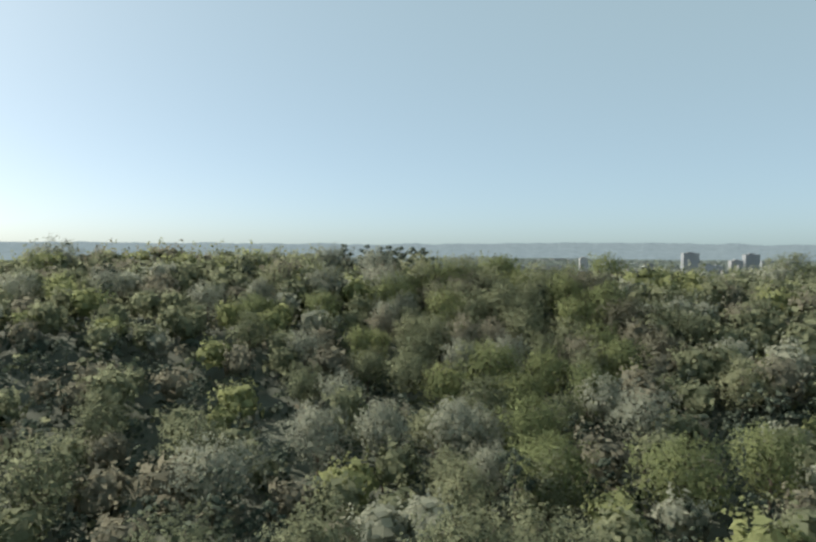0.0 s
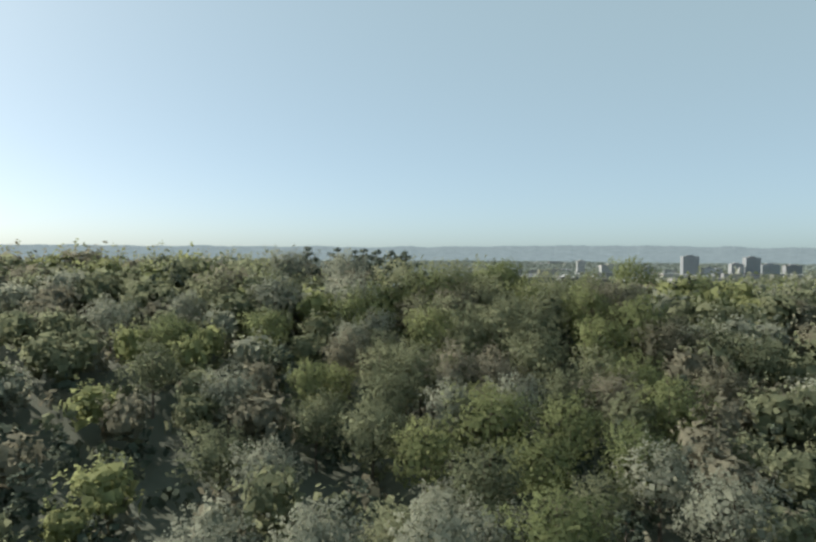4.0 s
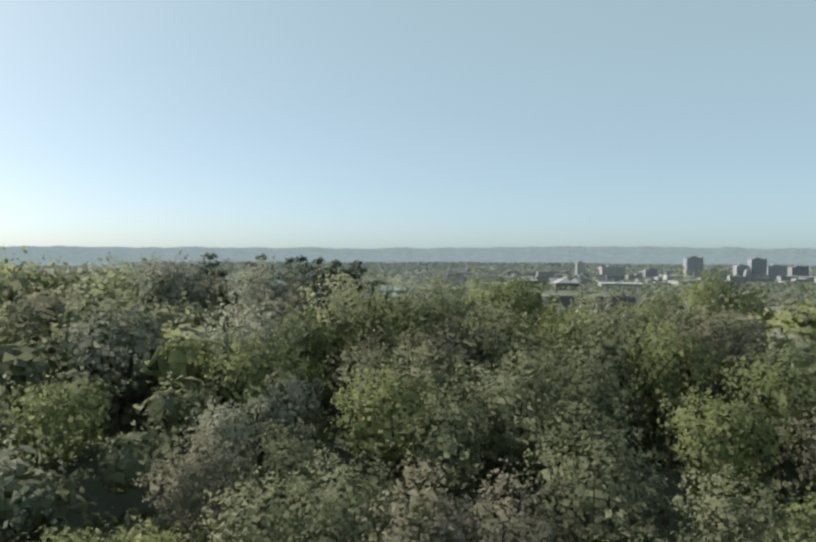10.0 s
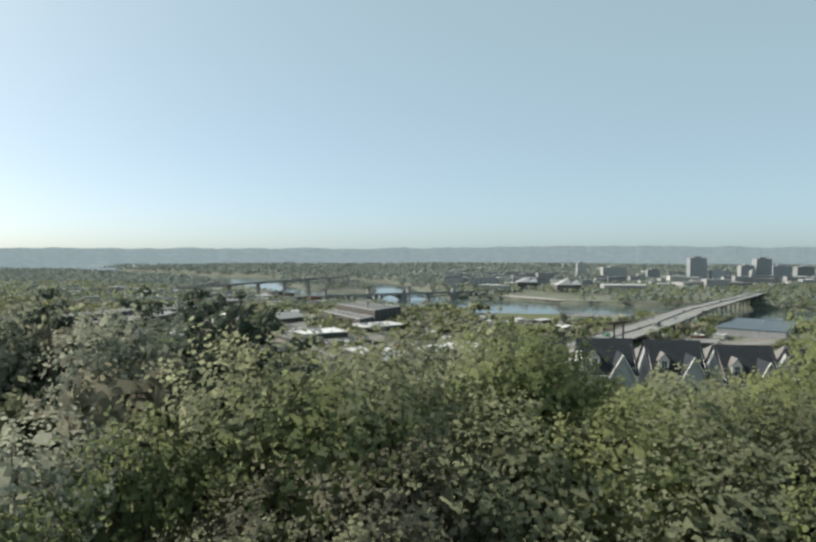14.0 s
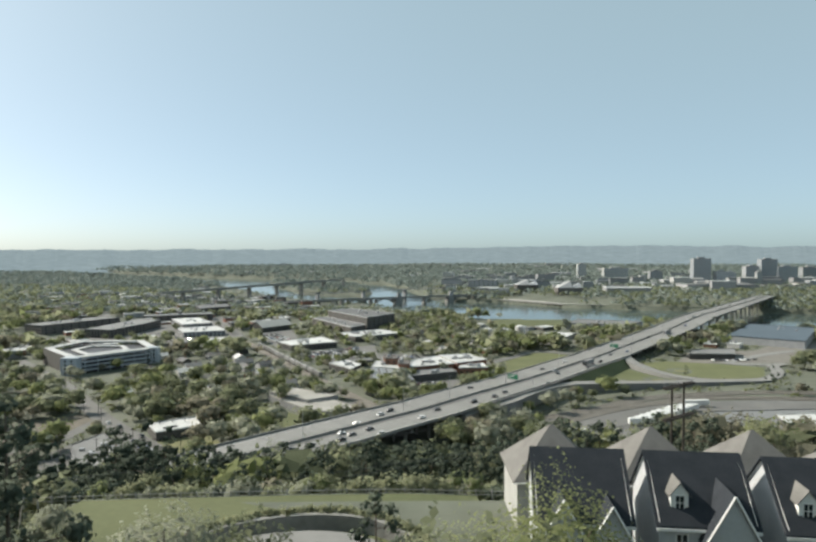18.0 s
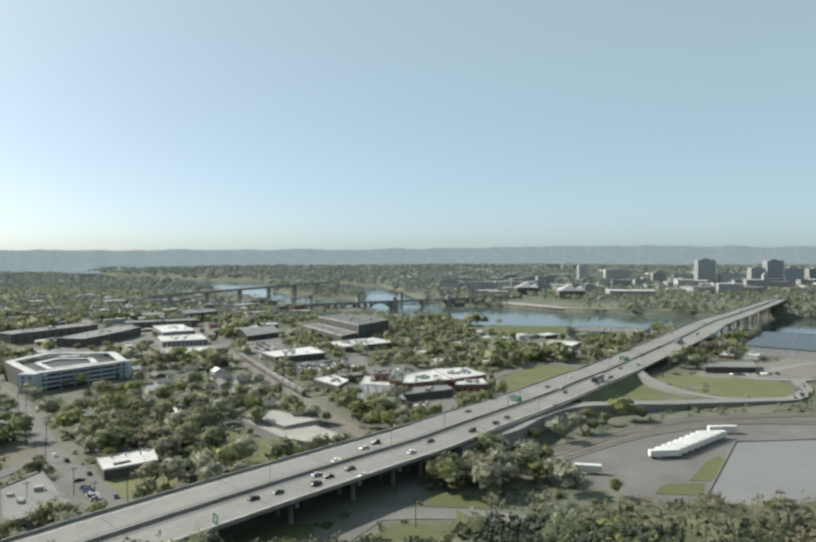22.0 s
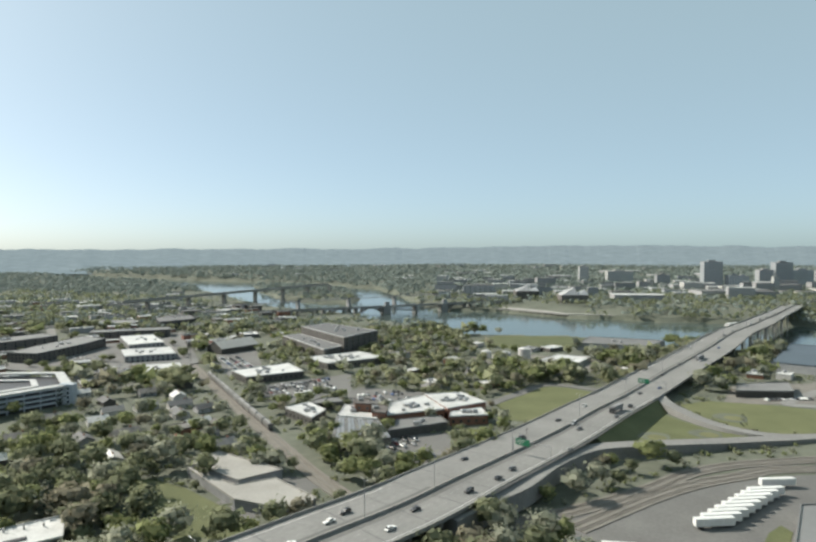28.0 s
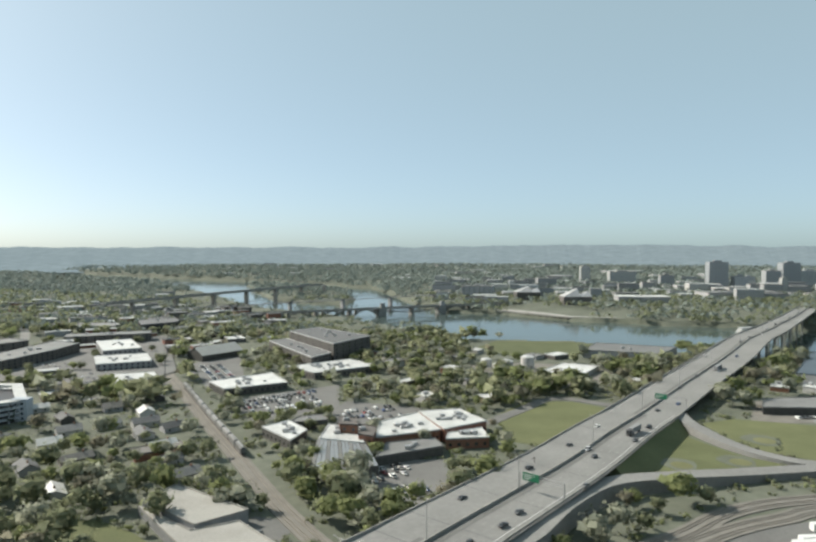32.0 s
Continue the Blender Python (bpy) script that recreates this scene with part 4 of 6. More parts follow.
def sawtooth_shed():
    """The wide grey ribbed roof, falling towards the trees."""
    pts = [(-5, 639), (27, 649), (18, 681), (-7, 684)]
    c = np.mean(np.array(pts), 0)
    BLOCKED.append(pts)
    s = thing("workshop", c[0], c[1], 0, 0, "workshop with a ribbed grey metal roof", "building")
    loc = [(x - c[0], y - c[1]) for x, y in pts]
    part("wall", prism(loc, -0.5, 4.6), M_BROWNWALL, s)
    a, b, d, e = [np.array(p) for p in loc]
    n = 14
    for k in range(n):
        u0, u1 = k / n, (k + 0.86) / n
        q = [a + (b - a) * u0, a + (b - a) * u1, e + (d - e) * u1, e + (d - e) * u0]
        r = bmesh.new()
        lo = [r.verts.new((*q[0], 4.7)), r.verts.new((*q[1], 4.7)), r.verts.new((*q[2], 7.6)), r.verts.new((*q[3], 7.6))]
        hi = [r.verts.new((v.co.x, v.co.y, v.co.z + 0.35)) for v in lo]
        r.faces.new(hi), r.faces.new(lo[::-1])
        for i in range(4):
            r.faces.new((lo[i], lo[(i + 1) % 4], hi[(i + 1) % 4], hi[i]))
        bmesh.ops.recalc_face_normals(r, faces=r.faces[:])
        part("roof_panel", r, M_METAL if k % 3 else M_GREYROOF, s)
    part("roof", prism([(0.99 * x, 0.99 * y) for x, y in loc], 4.6, 4.66), M_GREYROOF, s)


sawtooth_shed()
# tan-roofed warehouse with a step, by the railway bend
flat_building("warehouse", [(-69, 607), (-61, 624), (-23, 597), (-40, 584)], 5.8, M_GREYWALL, M_TANROOF, "higher bay of a tan-roofed warehouse", 0, seed=31)
flat_building("warehouse", [(-70, 605), (-41, 582), (-25, 590), (-3, 567), (-9, 554), (-37, 566)], 4.4, M_GREYWALL, M_TANROOF, "broad warehouse with a stained tan roof", 0, keep=True, seed=32)


def low_white_building():
    b = flat_building("clinic", [(-120, 535), (-99, 550), (-90, 532), (-109, 519)], 5, M_BROWNWALL, M_WHITEROOF, "low building with bright white roof and dark block painted as shade of the entrance court", 0, 0, seed=34)
    for k in range(4):
        part("vent_pipe", cyl(0.35, 0.35, 4.9, 6.6, 8, (-9 + 6 * k, 1.5 + 2.4 * k)), M_METAL, b)
    # solid block up through the roof, dark to imitate the court's shade
    part("entrance_court", prism([(-3, -8.6), (3, -4.6), (1.8, -2.6), (-4.2, -6.6)], 0, 5.4), M_DARK, b, "dark block painted as shade of the entrance court")


low_white_building()


# ---- small houses and generic blocks ----
def small_house(x, y, ang, w, d, h, wall, roof, label):
    z = land(x, y)
    t = thing("small_house", x, y, z, ang, label, "house")
    part("wall", gable_wall(-w / 2, w / 2, -d / 2, d / 2, -1.0, h, d * 0.25), wall, t)
    part("roof", gable_roof(-w / 2, w / 2, -d / 2, d / 2, h + 0.1, d * 0.26, 0.4), roof, t)
    part("chimney", box(w * 0.2, w * 0.2 + 0.7, -0.4, 0.4, h, h + d * 0.26 + 1.0), M_BRICK, t)
    for u in (-0.25, 0.25):
        part("window", box(u * w - 0.6, u * w + 0.6, -d / 2 - 0.06, -d / 2 + 0.04, 1.0, 2.2), M_GLASS, t)
    BLOCKED.append(rect(x, y, w + 4, d + 4, ang))


hr = np.random.default_rng(21)
HOUSE_ROOFS = ((M_DARKROOF, "dark"), (M_GREYROOF, "grey"), (M_SHINGLE2, "brown"), (M_WHITEROOF, "pale"))
HOUSES = [(-141, 730), (-157, 771), (-92, 688), (-80, 666), (-65, 646), (-158, 718), (-156, 694), (-146, 656), (-115, 624), (-112, 712), (-130, 760),
          (-175, 745), (-190, 700), (-120, 735), (-100, 725), (-185, 660), (-140, 800), (-205, 770), (-175, 620), (-128, 668)]
for hx, hy in HOUSES:
    rm, word = HOUSE_ROOFS[int(hr.integers(4))]
    small_house(hx, hy, float(hr.choice((-52, 38))) + hr.normal() * 4, 11 + 5 * hr.random(), 8 + 2 * hr.random(), 3.2, (M_LIGHTWALL, M_BROWNWALL, M_GREYWALL)[int(hr.integers(3))], rm,
                f"small single-storey house with a {word} pitched roof among trees")
small_house(-148, 975, 50, 46, 26, 6, M_BROWNWALL, M_LIGHTWALL, "long hall with a pale pitched roof beside the railway")
flat_building("shop", [(-105, 679), (-84, 693), (-78, 684), (-98, 668)], 4, M_BRICK, M_SHINGLE2, "long low brown-roofed building", 1, seed=41)


def clear_of(x, y, r):
    return free_spot(x, y, r) and all(free_spot(x + u * r, y + v * r) for u, v in ((-1, -1), (1, -1), (1, 1), (-1, 1)))


def town(n, area, w_rng, h_rng, seed, ang, label, name="shop_block", floors=False):
    """Flat-roofed blocks strewn over a quarter, each standing clear of the others."""
    r = np.random.default_rng(seed)
    k = 0
    for _ in range(n * 8):
        x, y = r.uniform(*area[0]), r.uniform(*area[1])
        if abs(x - 30) > (y - 150) * 0.72 + 60:
            continue
        w, d = r.uniform(*w_rng), r.uniform(*w_rng) * 0.7
        if not clear_of(x, y, w * 0.6) or x < 0 and -20 < float(np.interp(x, NBX, NBY)) - y < 130:
            continue
        h = h_rng[0] + (h_rng[1] - h_rng[0]) * r.random() ** 2.2
        # beyond y 1400 the wall colours are greyer, with haze painted in
        wall, wn = (((M_BROWNWALL, "brown"), (M_GREYWALL, "grey"), (M_LIGHTWALL, "pale"), (M_BRICK, "brick")) if y < 1400 else ((M_TOWERWALL, "blue-grey"), (M_GREYWALL, "grey"), (M_LIGHTWALL, "pale"), (M_GREYWALL, "grey")))[int(r.integers(4))]
        roof, rn = ((M_WHITEROOF, "white"), (M_GREYROOF, "grey"), (M_DARKROOF, "dark"), (M_WHITEROOF, "white"))[int(r.integers(4))]
        flat_building(name, rect(x, y, w, d, ang + r.normal() * 6), h, wall, roof, f"{label} with {wn} walls and a {rn} flat roof", int(r.integers(0, 3)) if y < 1300 else 0, int(h // 3.4) if floors and h > 9 else 0, seed=int(r.integers(999)))
        k += 1
        if k >= n:
            break


town(60, ((-400, -160), (770, 1060)), (12, 26), (4, 8), 61, 32, "north shore shop")
town(130, ((-640, -120), (1050, 1500)), (12, 34), (4, 11), 62, 25, "north shore building")
town(16, ((-30, 230), (780, 1000)), (10, 24), (3.5, 6), 63, 40, "low riverside shed")
town(10, ((255, 430), (730, 860)), (10, 22), (3.5, 6), 64, 50, "industrial shed")

patch("pavement", [(-410, 900), (-300, 862), (-262, 858), (-180, 836), (-160, 900), (-205, 1010), (-250, 1120), (-385, 1100)], M_ASPHALT, "patched grey paving between the shops and flats", 0.015)


# ---- downtown beyond the river ----
# tower glass lightened to match the haze in the cladding colour
M_BLUEGLASS = mat("tower_glass", (0.260, 0.280, 0.295), (0.210, 0.228, 0.240), 0.2, 0.3, bump=0, spec=0.6)


def tower(x, y, w, d, h, ang, wall, label, cols, rows_, glass=M_BLUEGLASS):
    z = land(x, y)
    t = thing("office_tower", x, y, z, ang, label, "building")
    BLOCKED.append(rect(x, y, w + 8, d + 8, ang))
    part("wall", box(-w / 2, w / 2, -d / 2, d / 2, -2, h), wall, t)
    part("roof", box(-w / 2 + 0.5, w / 2 - 0.5, -d / 2 + 0.5, d / 2 - 0.5, h, h + 0.9), M_GREYROOF, t)
    part("plant_room", box(-w / 5, w / 5, -d / 5, d / 5, h + 0.9, h + 4.5), wall, t)
    cw, ch = w / cols, (h - 4) / rows_
    pane = mesh_of(box(-cw * 0.34, cw * 0.34, -0.1, 0.12, 0, ch * 0.62), "window", glass)
    for i in range(cols):
        for j in range(rows_):
            p = part("window", pane, None, t)
            p.matrix_basis = pose(-w / 2 + cw * (i + 0.5), -d / 2, 3 + ch * j)
    cw2 = d / max(cols // 2, 2)
    pane2 = mesh_of(box(-0.1, 0.12, -cw2 * 0.34, cw2 * 0.34, 0, ch * 0.62), "window", glass)
    for i in range(max(cols // 2, 2)):
        for j in range(rows_):
            p = part("window", pane2, None, t)
            p.matrix_basis = pose(-w / 2, -d / 2 + cw2 * (i + 0.5), 3 + ch * j)


tower(805, 1860, 44, 30, 66, -8, M_TOWERWALL, "broad grey office tower with darker shoulder block", 6, 9)
tower(850, 1840, 30, 30, 32, -8, M_TOWERWALL, "dark glass office block beside a taller tower", 5, 7)
tower(1000, 1890, 40, 34, 62, -10, M_TOWERWALL, "dark office tower with vertical ribs", 7, 9)
tower(950, 1880, 34, 30, 44, -10, M_GREYWALL, "grey office slab beside the dark tower", 5, 7)
tower(905, 1900, 24, 24, 28, -10, M_TOWERWALL, "pale hotel tower downtown", 5, 9)
tower(1075, 1930, 50, 30, 40, -10, M_TOWERWALL, "blue-grey office block downtown", 8, 8)
tower(640, 2050, 70, 30, 34, -5, M_LIGHTWALL, "long pale hospital-like block in the city", 12, 7)
tower(560, 2120, 26, 22, 44, -5, M_LIGHTWALL, "pale tower among downtown roofs", 5, 9)
tower(720, 1950, 34, 24, 30, -8, M_GREYWALL, "grey mid-rise block downtown", 6, 7)
tower(870, 1700, 12, 12, 34, -8, M_LIGHTWALL, "slim white tower near the bridge head", 3, 8)
tower(1180, 1990, 46, 30, 34, -10, M_GREYWALL, "grey office block at the edge of downtown", 8, 7)
flat_building("exhibition_hall", rect(475, 1480, 90, 46, -8), 13, M_GREYWALL, M_WHITEROOF, "long grey hall with white roof edge by the river", 3, 0, seed=71)
flat_building("exhibition_hall", rect(700, 1570, 150, 50, 4), 12, M_GREYWALL, M_GREYROOF, "long grey convention hall with a pale roof", 6, 0, seed=72)
flat_building("museum", rect(195, 1650, 62, 34, -5), 24, M_GREYWALL, M_GREYROOF, "grey museum building with columns above the river bluff", 3, 5, seed=73)
flat_building("hotel", rect(275, 1640, 56, 26, -5), 12, M_LIGHTWALL, M_WHITEROOF, "low pale hotel with bright windows above the far bank", 3, 3, seed=74)


def peaked_hall(x, y, w, d, h, rise, label):
    """A dark hall with a leaning glass peak."""
    t = thing("aquarium", x, y, land(x, y), 0, label, "building")
    BLOCKED.append(rect(x, y, w + 6, d + 6, 0))
    part("wall", box(-w / 2, w / 2, -d / 2, d / 2, -1, h), M_BROWNWALL, t)
    b = bmesh.new()
    v = [b.verts.new(p) for p in ((-w / 2, -d / 2, h), (w * 0.1, -d / 2, h), (w * 0.1, d / 2, h), (-w / 2, d / 2, h), (w * 0.05, -d * 0.1, h + rise), (w * 0.05, d * 0.1, h + rise))]
    for f in ((0, 1, 4), (1, 2, 5, 4), (2, 3, 5), (3, 0, 4, 5), (3, 2, 1, 0)):
        b.faces.new([v[i] for i in f])
    part("glass_peak", b, M_GREYWALL, t, "pale blue-grey leaning glass peak")
    b2 = bmesh.new()
    v = [b2.verts.new(p) for p in ((w * 0.15, -d / 2, h), (w / 2, -d / 2, h), (w / 2, d / 2, h), (w * 0.15, d / 2, h), (w * 0.45, 0, h + rise * 0.7))]
    for f in ((0, 1, 4), (1, 2, 4), (2, 3, 4), (3, 0, 4), (3, 2, 1, 0)):
        b2.faces.new([v[i] for i in f])
    part("glass_peak", b2, M_TOWERWALL, t, "smaller metal-clad peak")


town(18, ((680, 1120), (1660, 1835)), (24, 60), (10, 24), 85, -8, "downtown building", "city_block")
peaked_hall(350, 1465, 50, 34, 15, 14, "brick aquarium hall with leaning glass peaks")
peaked_hall(285, 1575, 46, 34, 16, 11, "second aquarium hall with a pale glass peak")
town(110, ((120, 1000), (1500, 2150)), (18, 52), (6, 22), 81, -8, "downtown building", "city_block")
town(50, ((-700, 1100), (2150, 3400)), (26, 70), (6, 14), 82, 5, "far city building", "city_block")
town(34, ((-1500, -420), (1550, 2600)), (16, 44), (4, 9), 83, 15, "far suburban building", "city_block")


# ---- river bridges ----
def bridge_between(name, a, b, label):
    a, b = np.array(a, float), np.array(b, float)
    L = float(np.hypot(*(b - a)))
    return thing(name, a[0], a[1], 0, math.degrees(math.atan2(b[1] - a[1], b[0] - a[0])), label, "bridge"), L


def arch_bridge():
    t, L = bridge_between("arch_bridge", (-200, 1300), (260, 1500), "grey concrete arch bridge with a steel lift span between two towers")
    part("deck", box(0, L, -7, 7, 7.2, 8.6), M_CONC2, t)
    for s in (-6.6, 6.6):
        part("railing", box(0, L, s - 0.2, s + 0.2, 8.6, 9.8), M_CONC2, t)
    n = 9
    span = L / n
    for k in range(n):
        if k in (4, 5):
            continue
        b = bmesh.new()
        m = 12
        for i in range(m):
            u0, u1 = i / m, (i + 1) / m
            z0, z1 = -8 + 14.5 * math.sin(math.pi * (0.06 + 0.88 * u0)), -8 + 14.5 * math.sin(math.pi * (0.06 + 0.88 * u1))
            x0, x1 = (k + u0) * span, (k + u1) * span
            join(b, prism([(x0, -6), (x1, -6), (x1, 6), (x0, 6)], min(z0, z1), min(z0, z1) + 1.6))
        part("arch", b, M_CONC2, t)
        for u in (0.2, 0.8):
            part("spandrel", box((k + u) * span - 0.6, (k + u) * span + 0.6, -6, 6, -8 + 14.5 * math.sin(math.pi * u) - 1, 7.4), M_CONC2, t)
    for k in range(n + 1):
        w = 6.5 if k in (4, 6) else 2.0
        p = part("pier", box(k * span - w, k * span + w, -8, 8, -9, 7.4 if w < 3 else 9), M_CONC2, t)
        if w > 3:
            part("control_tower", box(k * span - w * 0.6, k * span + w * 0.6, -8, -3, 9, 17), M_GREYWALL, p)
    truss = bmesh.new()
    x0, x1 = 4 * span + 5, 6 * span - 5
    m = 14
    for s in (-6, 6):
        for i in range(m):
            a, c = x0 + (x1 - x0) * i / m, x0 + (x1 - x0) * (i + 1) / m
            za, zc = 3.0 - 3.2 * math.sin(math.pi * i / m), 3.0 - 3.2 * math.sin(math.pi * (i + 1) / m)
            tube((a, s, 7.2), (c, s, zc), 0.35, 0.35, 4, truss)
            tube((a, s, za), (c, s, zc), 0.45, 0.45, 4, truss)
            tube((c, s, zc), (c, s, 7.2), 0.3, 0.3, 4, truss)
    part("truss", truss, M_STEEL, t)
    part("deck", box(x0, x1, -7, 7, 8.6, 8.9), M_STEEL, t)


arch_bridge()


def truss_bridge():
    t, L = bridge_between("truss_bridge", (-330, 1330), (190, 1670), "long slim steel truss footbridge on stone piers")
    part("deck", box(0, L, -4, 4, 12.6, 13.4), M_STEEL, t)
    n = 6
    span = L / n
    for k in range(n + 1):
        part("pier", box(k * span - 2.2, k * span + 2.2, -5, 5, -9, 12.6), M_GREYWALL, t)
    for k in range(n):
        b = bmesh.new()
        m = 8
        for s in (-4, 4):
            for i in range(m):
                h0, h1 = 6.5 * math.sin(math.pi * i / m), 6.5 * math.sin(math.pi * (i + 1) / m)
                a, c = k * span + span * i / m, k * span + span * (i + 1) / m
                tube((a, s, 13.4 + h0), (c, s, 13.4 + h1), 0.2, 0.2, 4, b)
                tube((c, s, 13.4), (c, s, 13.4 + h1 + 0.01), 0.13, 0.13, 4, b)
        part("truss", b, M_STEEL, t)


truss_bridge()


def far_bridge():
    t, L = bridge_between("girder_bridge", (-420, 1310), (-150, 1810), "plain concrete girder bridge over the upper river")
    part("girder", box(0, L, -7, 7, 21.6, 24.4), M_CONC2, t)
    for s in (-6.8, 6.8):
        part("parapet", box(0, L, s - 0.2, s + 0.2, 24.4, 25.5), M_CONC2, t)
    for k in range(7):
        part("pier", box(k * 88 + 54 - 2.2, k * 88 + 54 + 2.2, -4, 4, -9, 21.6), M_CONC2, t)


far_bridge()


# ---- tanks, boats, masts ----
def tank(x, y, r, h):
    t = thing("storage_tank", x, y, land(x, y), 0, "round pale steel storage tank with a low domed top", "tank", "storage tanks by the river")
    part("shell", cyl(r, r, -0.3, h, 28), M_LIGHTWALL, t)
    part("top", cyl(r, r * 0.25, h, h + 1.3, 28), M_WHITEROOF, t)
    part("ladder", box(-0.25, 0.25, -r - 0.25, -r - 0.05, 0, h + 1), M_METAL, t)
    BLOCKED.append(rect(x, y, 2.6 * r, 2.6 * r, 0))


for tx, ty, tr, th in ((131, 903, 6.2, 9), (152, 912, 6.0, 11), (116, 922, 5.0, 7), (124, 908, 4.0, 5)):
    tank(tx, ty, tr, th)


def river_boat():
    t = thing("river_boat", 492, 1164, WATER_Z, 25, "white multi-deck riverboat moored beside the bridge", "boat")
    part("hull", prism([(-20, -4), (15, -4), (21, 0), (15, 4), (-20, 4)], -0.8, 1.6), M_WHITE, t)
    for k in range(3):
        d = part("deck_house", box(-17 + k * 2, 12 - k * 3, -3.6 + 0.3 * k, 3.6 - 0.3 * k, 1.6 + 2.6 * k, 3.9 + 2.6 * k), M_WHITE, t)
        for i in range(8):
            x = -14 + k * 2 + i * 3.0
            part("window", box(x, x + 1.6, -3.66 + 0.3 * k, -3.5 + 0.3 * k, 2.5 + 2.6 * k, 3.5 + 2.6 * k), M_GLASS, d)
        part("deck", box(-18.5 + k * 2, 13.5 - k * 3, -4 + 0.3 * k, 4 - 0.3 * k, 3.9 + 2.6 * k, 4.2 + 2.6 * k), M_WHITE, t)


river_boat()


def h_frame_pole():
    t = thing("power_pole", 62.9, 292, 58, 35, "two-legged wooden power pole with cross-arms", "power pole")
    for x in (-1.6, 1.6):
        part("pole", tube((x, 0, -2), (x, 0, 20.6), 0.24, 0.16, 8), M_WOODPOLE, t)
    for z in (20.2, 15.4):
        part("cross_arm", box(-3.9, 3.9, -0.14, 0.14, z, z + 0.28), M_WOODPOLE, t)
        part("cross_arm", box(-3.9, 3.9, -0.5, -0.26, z - 0.1, z + 0.18), M_WOODPOLE, t)
    for x in (-3.6, 0, 3.6):
        part("insulator", cyl(0.09, 0.06, 20.48, 21.0, 8, (x, 0)), M_GREYWALL, t)
    for z, s in ((15.4, -1), (15.4, 1), (20.3, 0)):
        p0 = np.array((62.9 + 3 * s, 292 + 2 * s, 58 + z))
        p1 = np.array((-120.0 + 3 * s, 300 + 4 * s, 36 + z))
        w = bmesh.new()
        rings = []
        for i in range(17):
            u = i / 16
            p = p0 + (p1 - p0) * u - np.array((0, 0, 16 * u * (1 - u)))
            rings.append([w.verts.new(p + np.array(o)) for o in ((0, 0, 0.035), (0, 0.03, -0.02), (0, -0.03, -0.02))])
        for a, b in zip(rings, rings[1:]):
            for k in range(3):
                w.faces.new((a[k], b[k], b[(k + 1) % 3], a[(k + 1) % 3]))
        tagged(new("power_line", mesh_of(w, "power_line", M_DARK)), "thin sagging power line above the slope trees", "cable")


h_frame_pole()


def utility_pole(x, y, h=12):
    t = thing("utility_pole", x, y, land(x, y), 30, "wooden street utility pole with a cross-arm", "utility pole", "street utility poles")
    part("pole", tube((0, 0, -0.5), (0, 0, h), 0.17, 0.12, 7), M_WOODPOLE, t)
    part("cross_arm", box(-1.3, 1.3, -0.07, 0.07, h - 0.9, h - 0.7), M_WOODPOLE, t)


for px, py in ((-124, 487), (-114, 503), (-97, 487), (-86, 491), (-150, 545), (-178, 580), (-200, 612), (-222, 640), (-165, 572), (-232, 665), (30, 470), (-62, 500), (28, 803), (100, 640)):
    utility_pole(px, py)


def lattice_mast(x, y, h):
    t = thing("radio_mast", x, y, land(x, y), 15, "slim grey lattice radio mast beside the railway", "mast")
    for k in range(3):
        a = 2.094 * k
        part("leg", tube((0.7 * math.cos(a), 0.7 * math.sin(a), -0.4), (0.25 * math.cos(a), 0.25 * math.sin(a), h), 0.09, 0.06, 5), M_STEEL, t)
    for k in range(12):
        z, r = h * k / 12, 0.7 - 0.45 * k / 12
        a = 2.094 * k
        part("brace", tube((r * math.cos(a), r * math.sin(a), z), (r * math.cos(a + 2.094), r * math.sin(a + 2.094), z + h / 12), 0.05, 0.05, 4), M_STEEL, t)


lattice_mast(-149, 844, 40)


def lamp_post(x, y, z, h=14):
    t = thing("street_lamp", x, y, z, -45, "tall steel highway lamp with two heads", "street lamp", "highway lamps")
    part("pole", tube((0, 0, -0.2), (0, 0, h), 0.16, 0.09, 8), M_METAL, t)
    for s in (-1, 1):
        a = part("arm", tube((0, 0, h - 0.2), (s * 1.6, 0, h), 0.06, 0.05, 6), M_METAL, t)
        part("head", box(s * 1.3, s * 2.2, -0.16, 0.16, h - 0.08, h + 0.1), M_GREYWALL, a)


mid_line = curve(HIGHWAY, 8)
for i in range(12, 130, 8):
    if i < len(mid_line):
        lx, ly = offset_line(mid_line, 0.0)[i]
        lamp_post(lx, ly, deck_z(lx, ly) + 1.1)


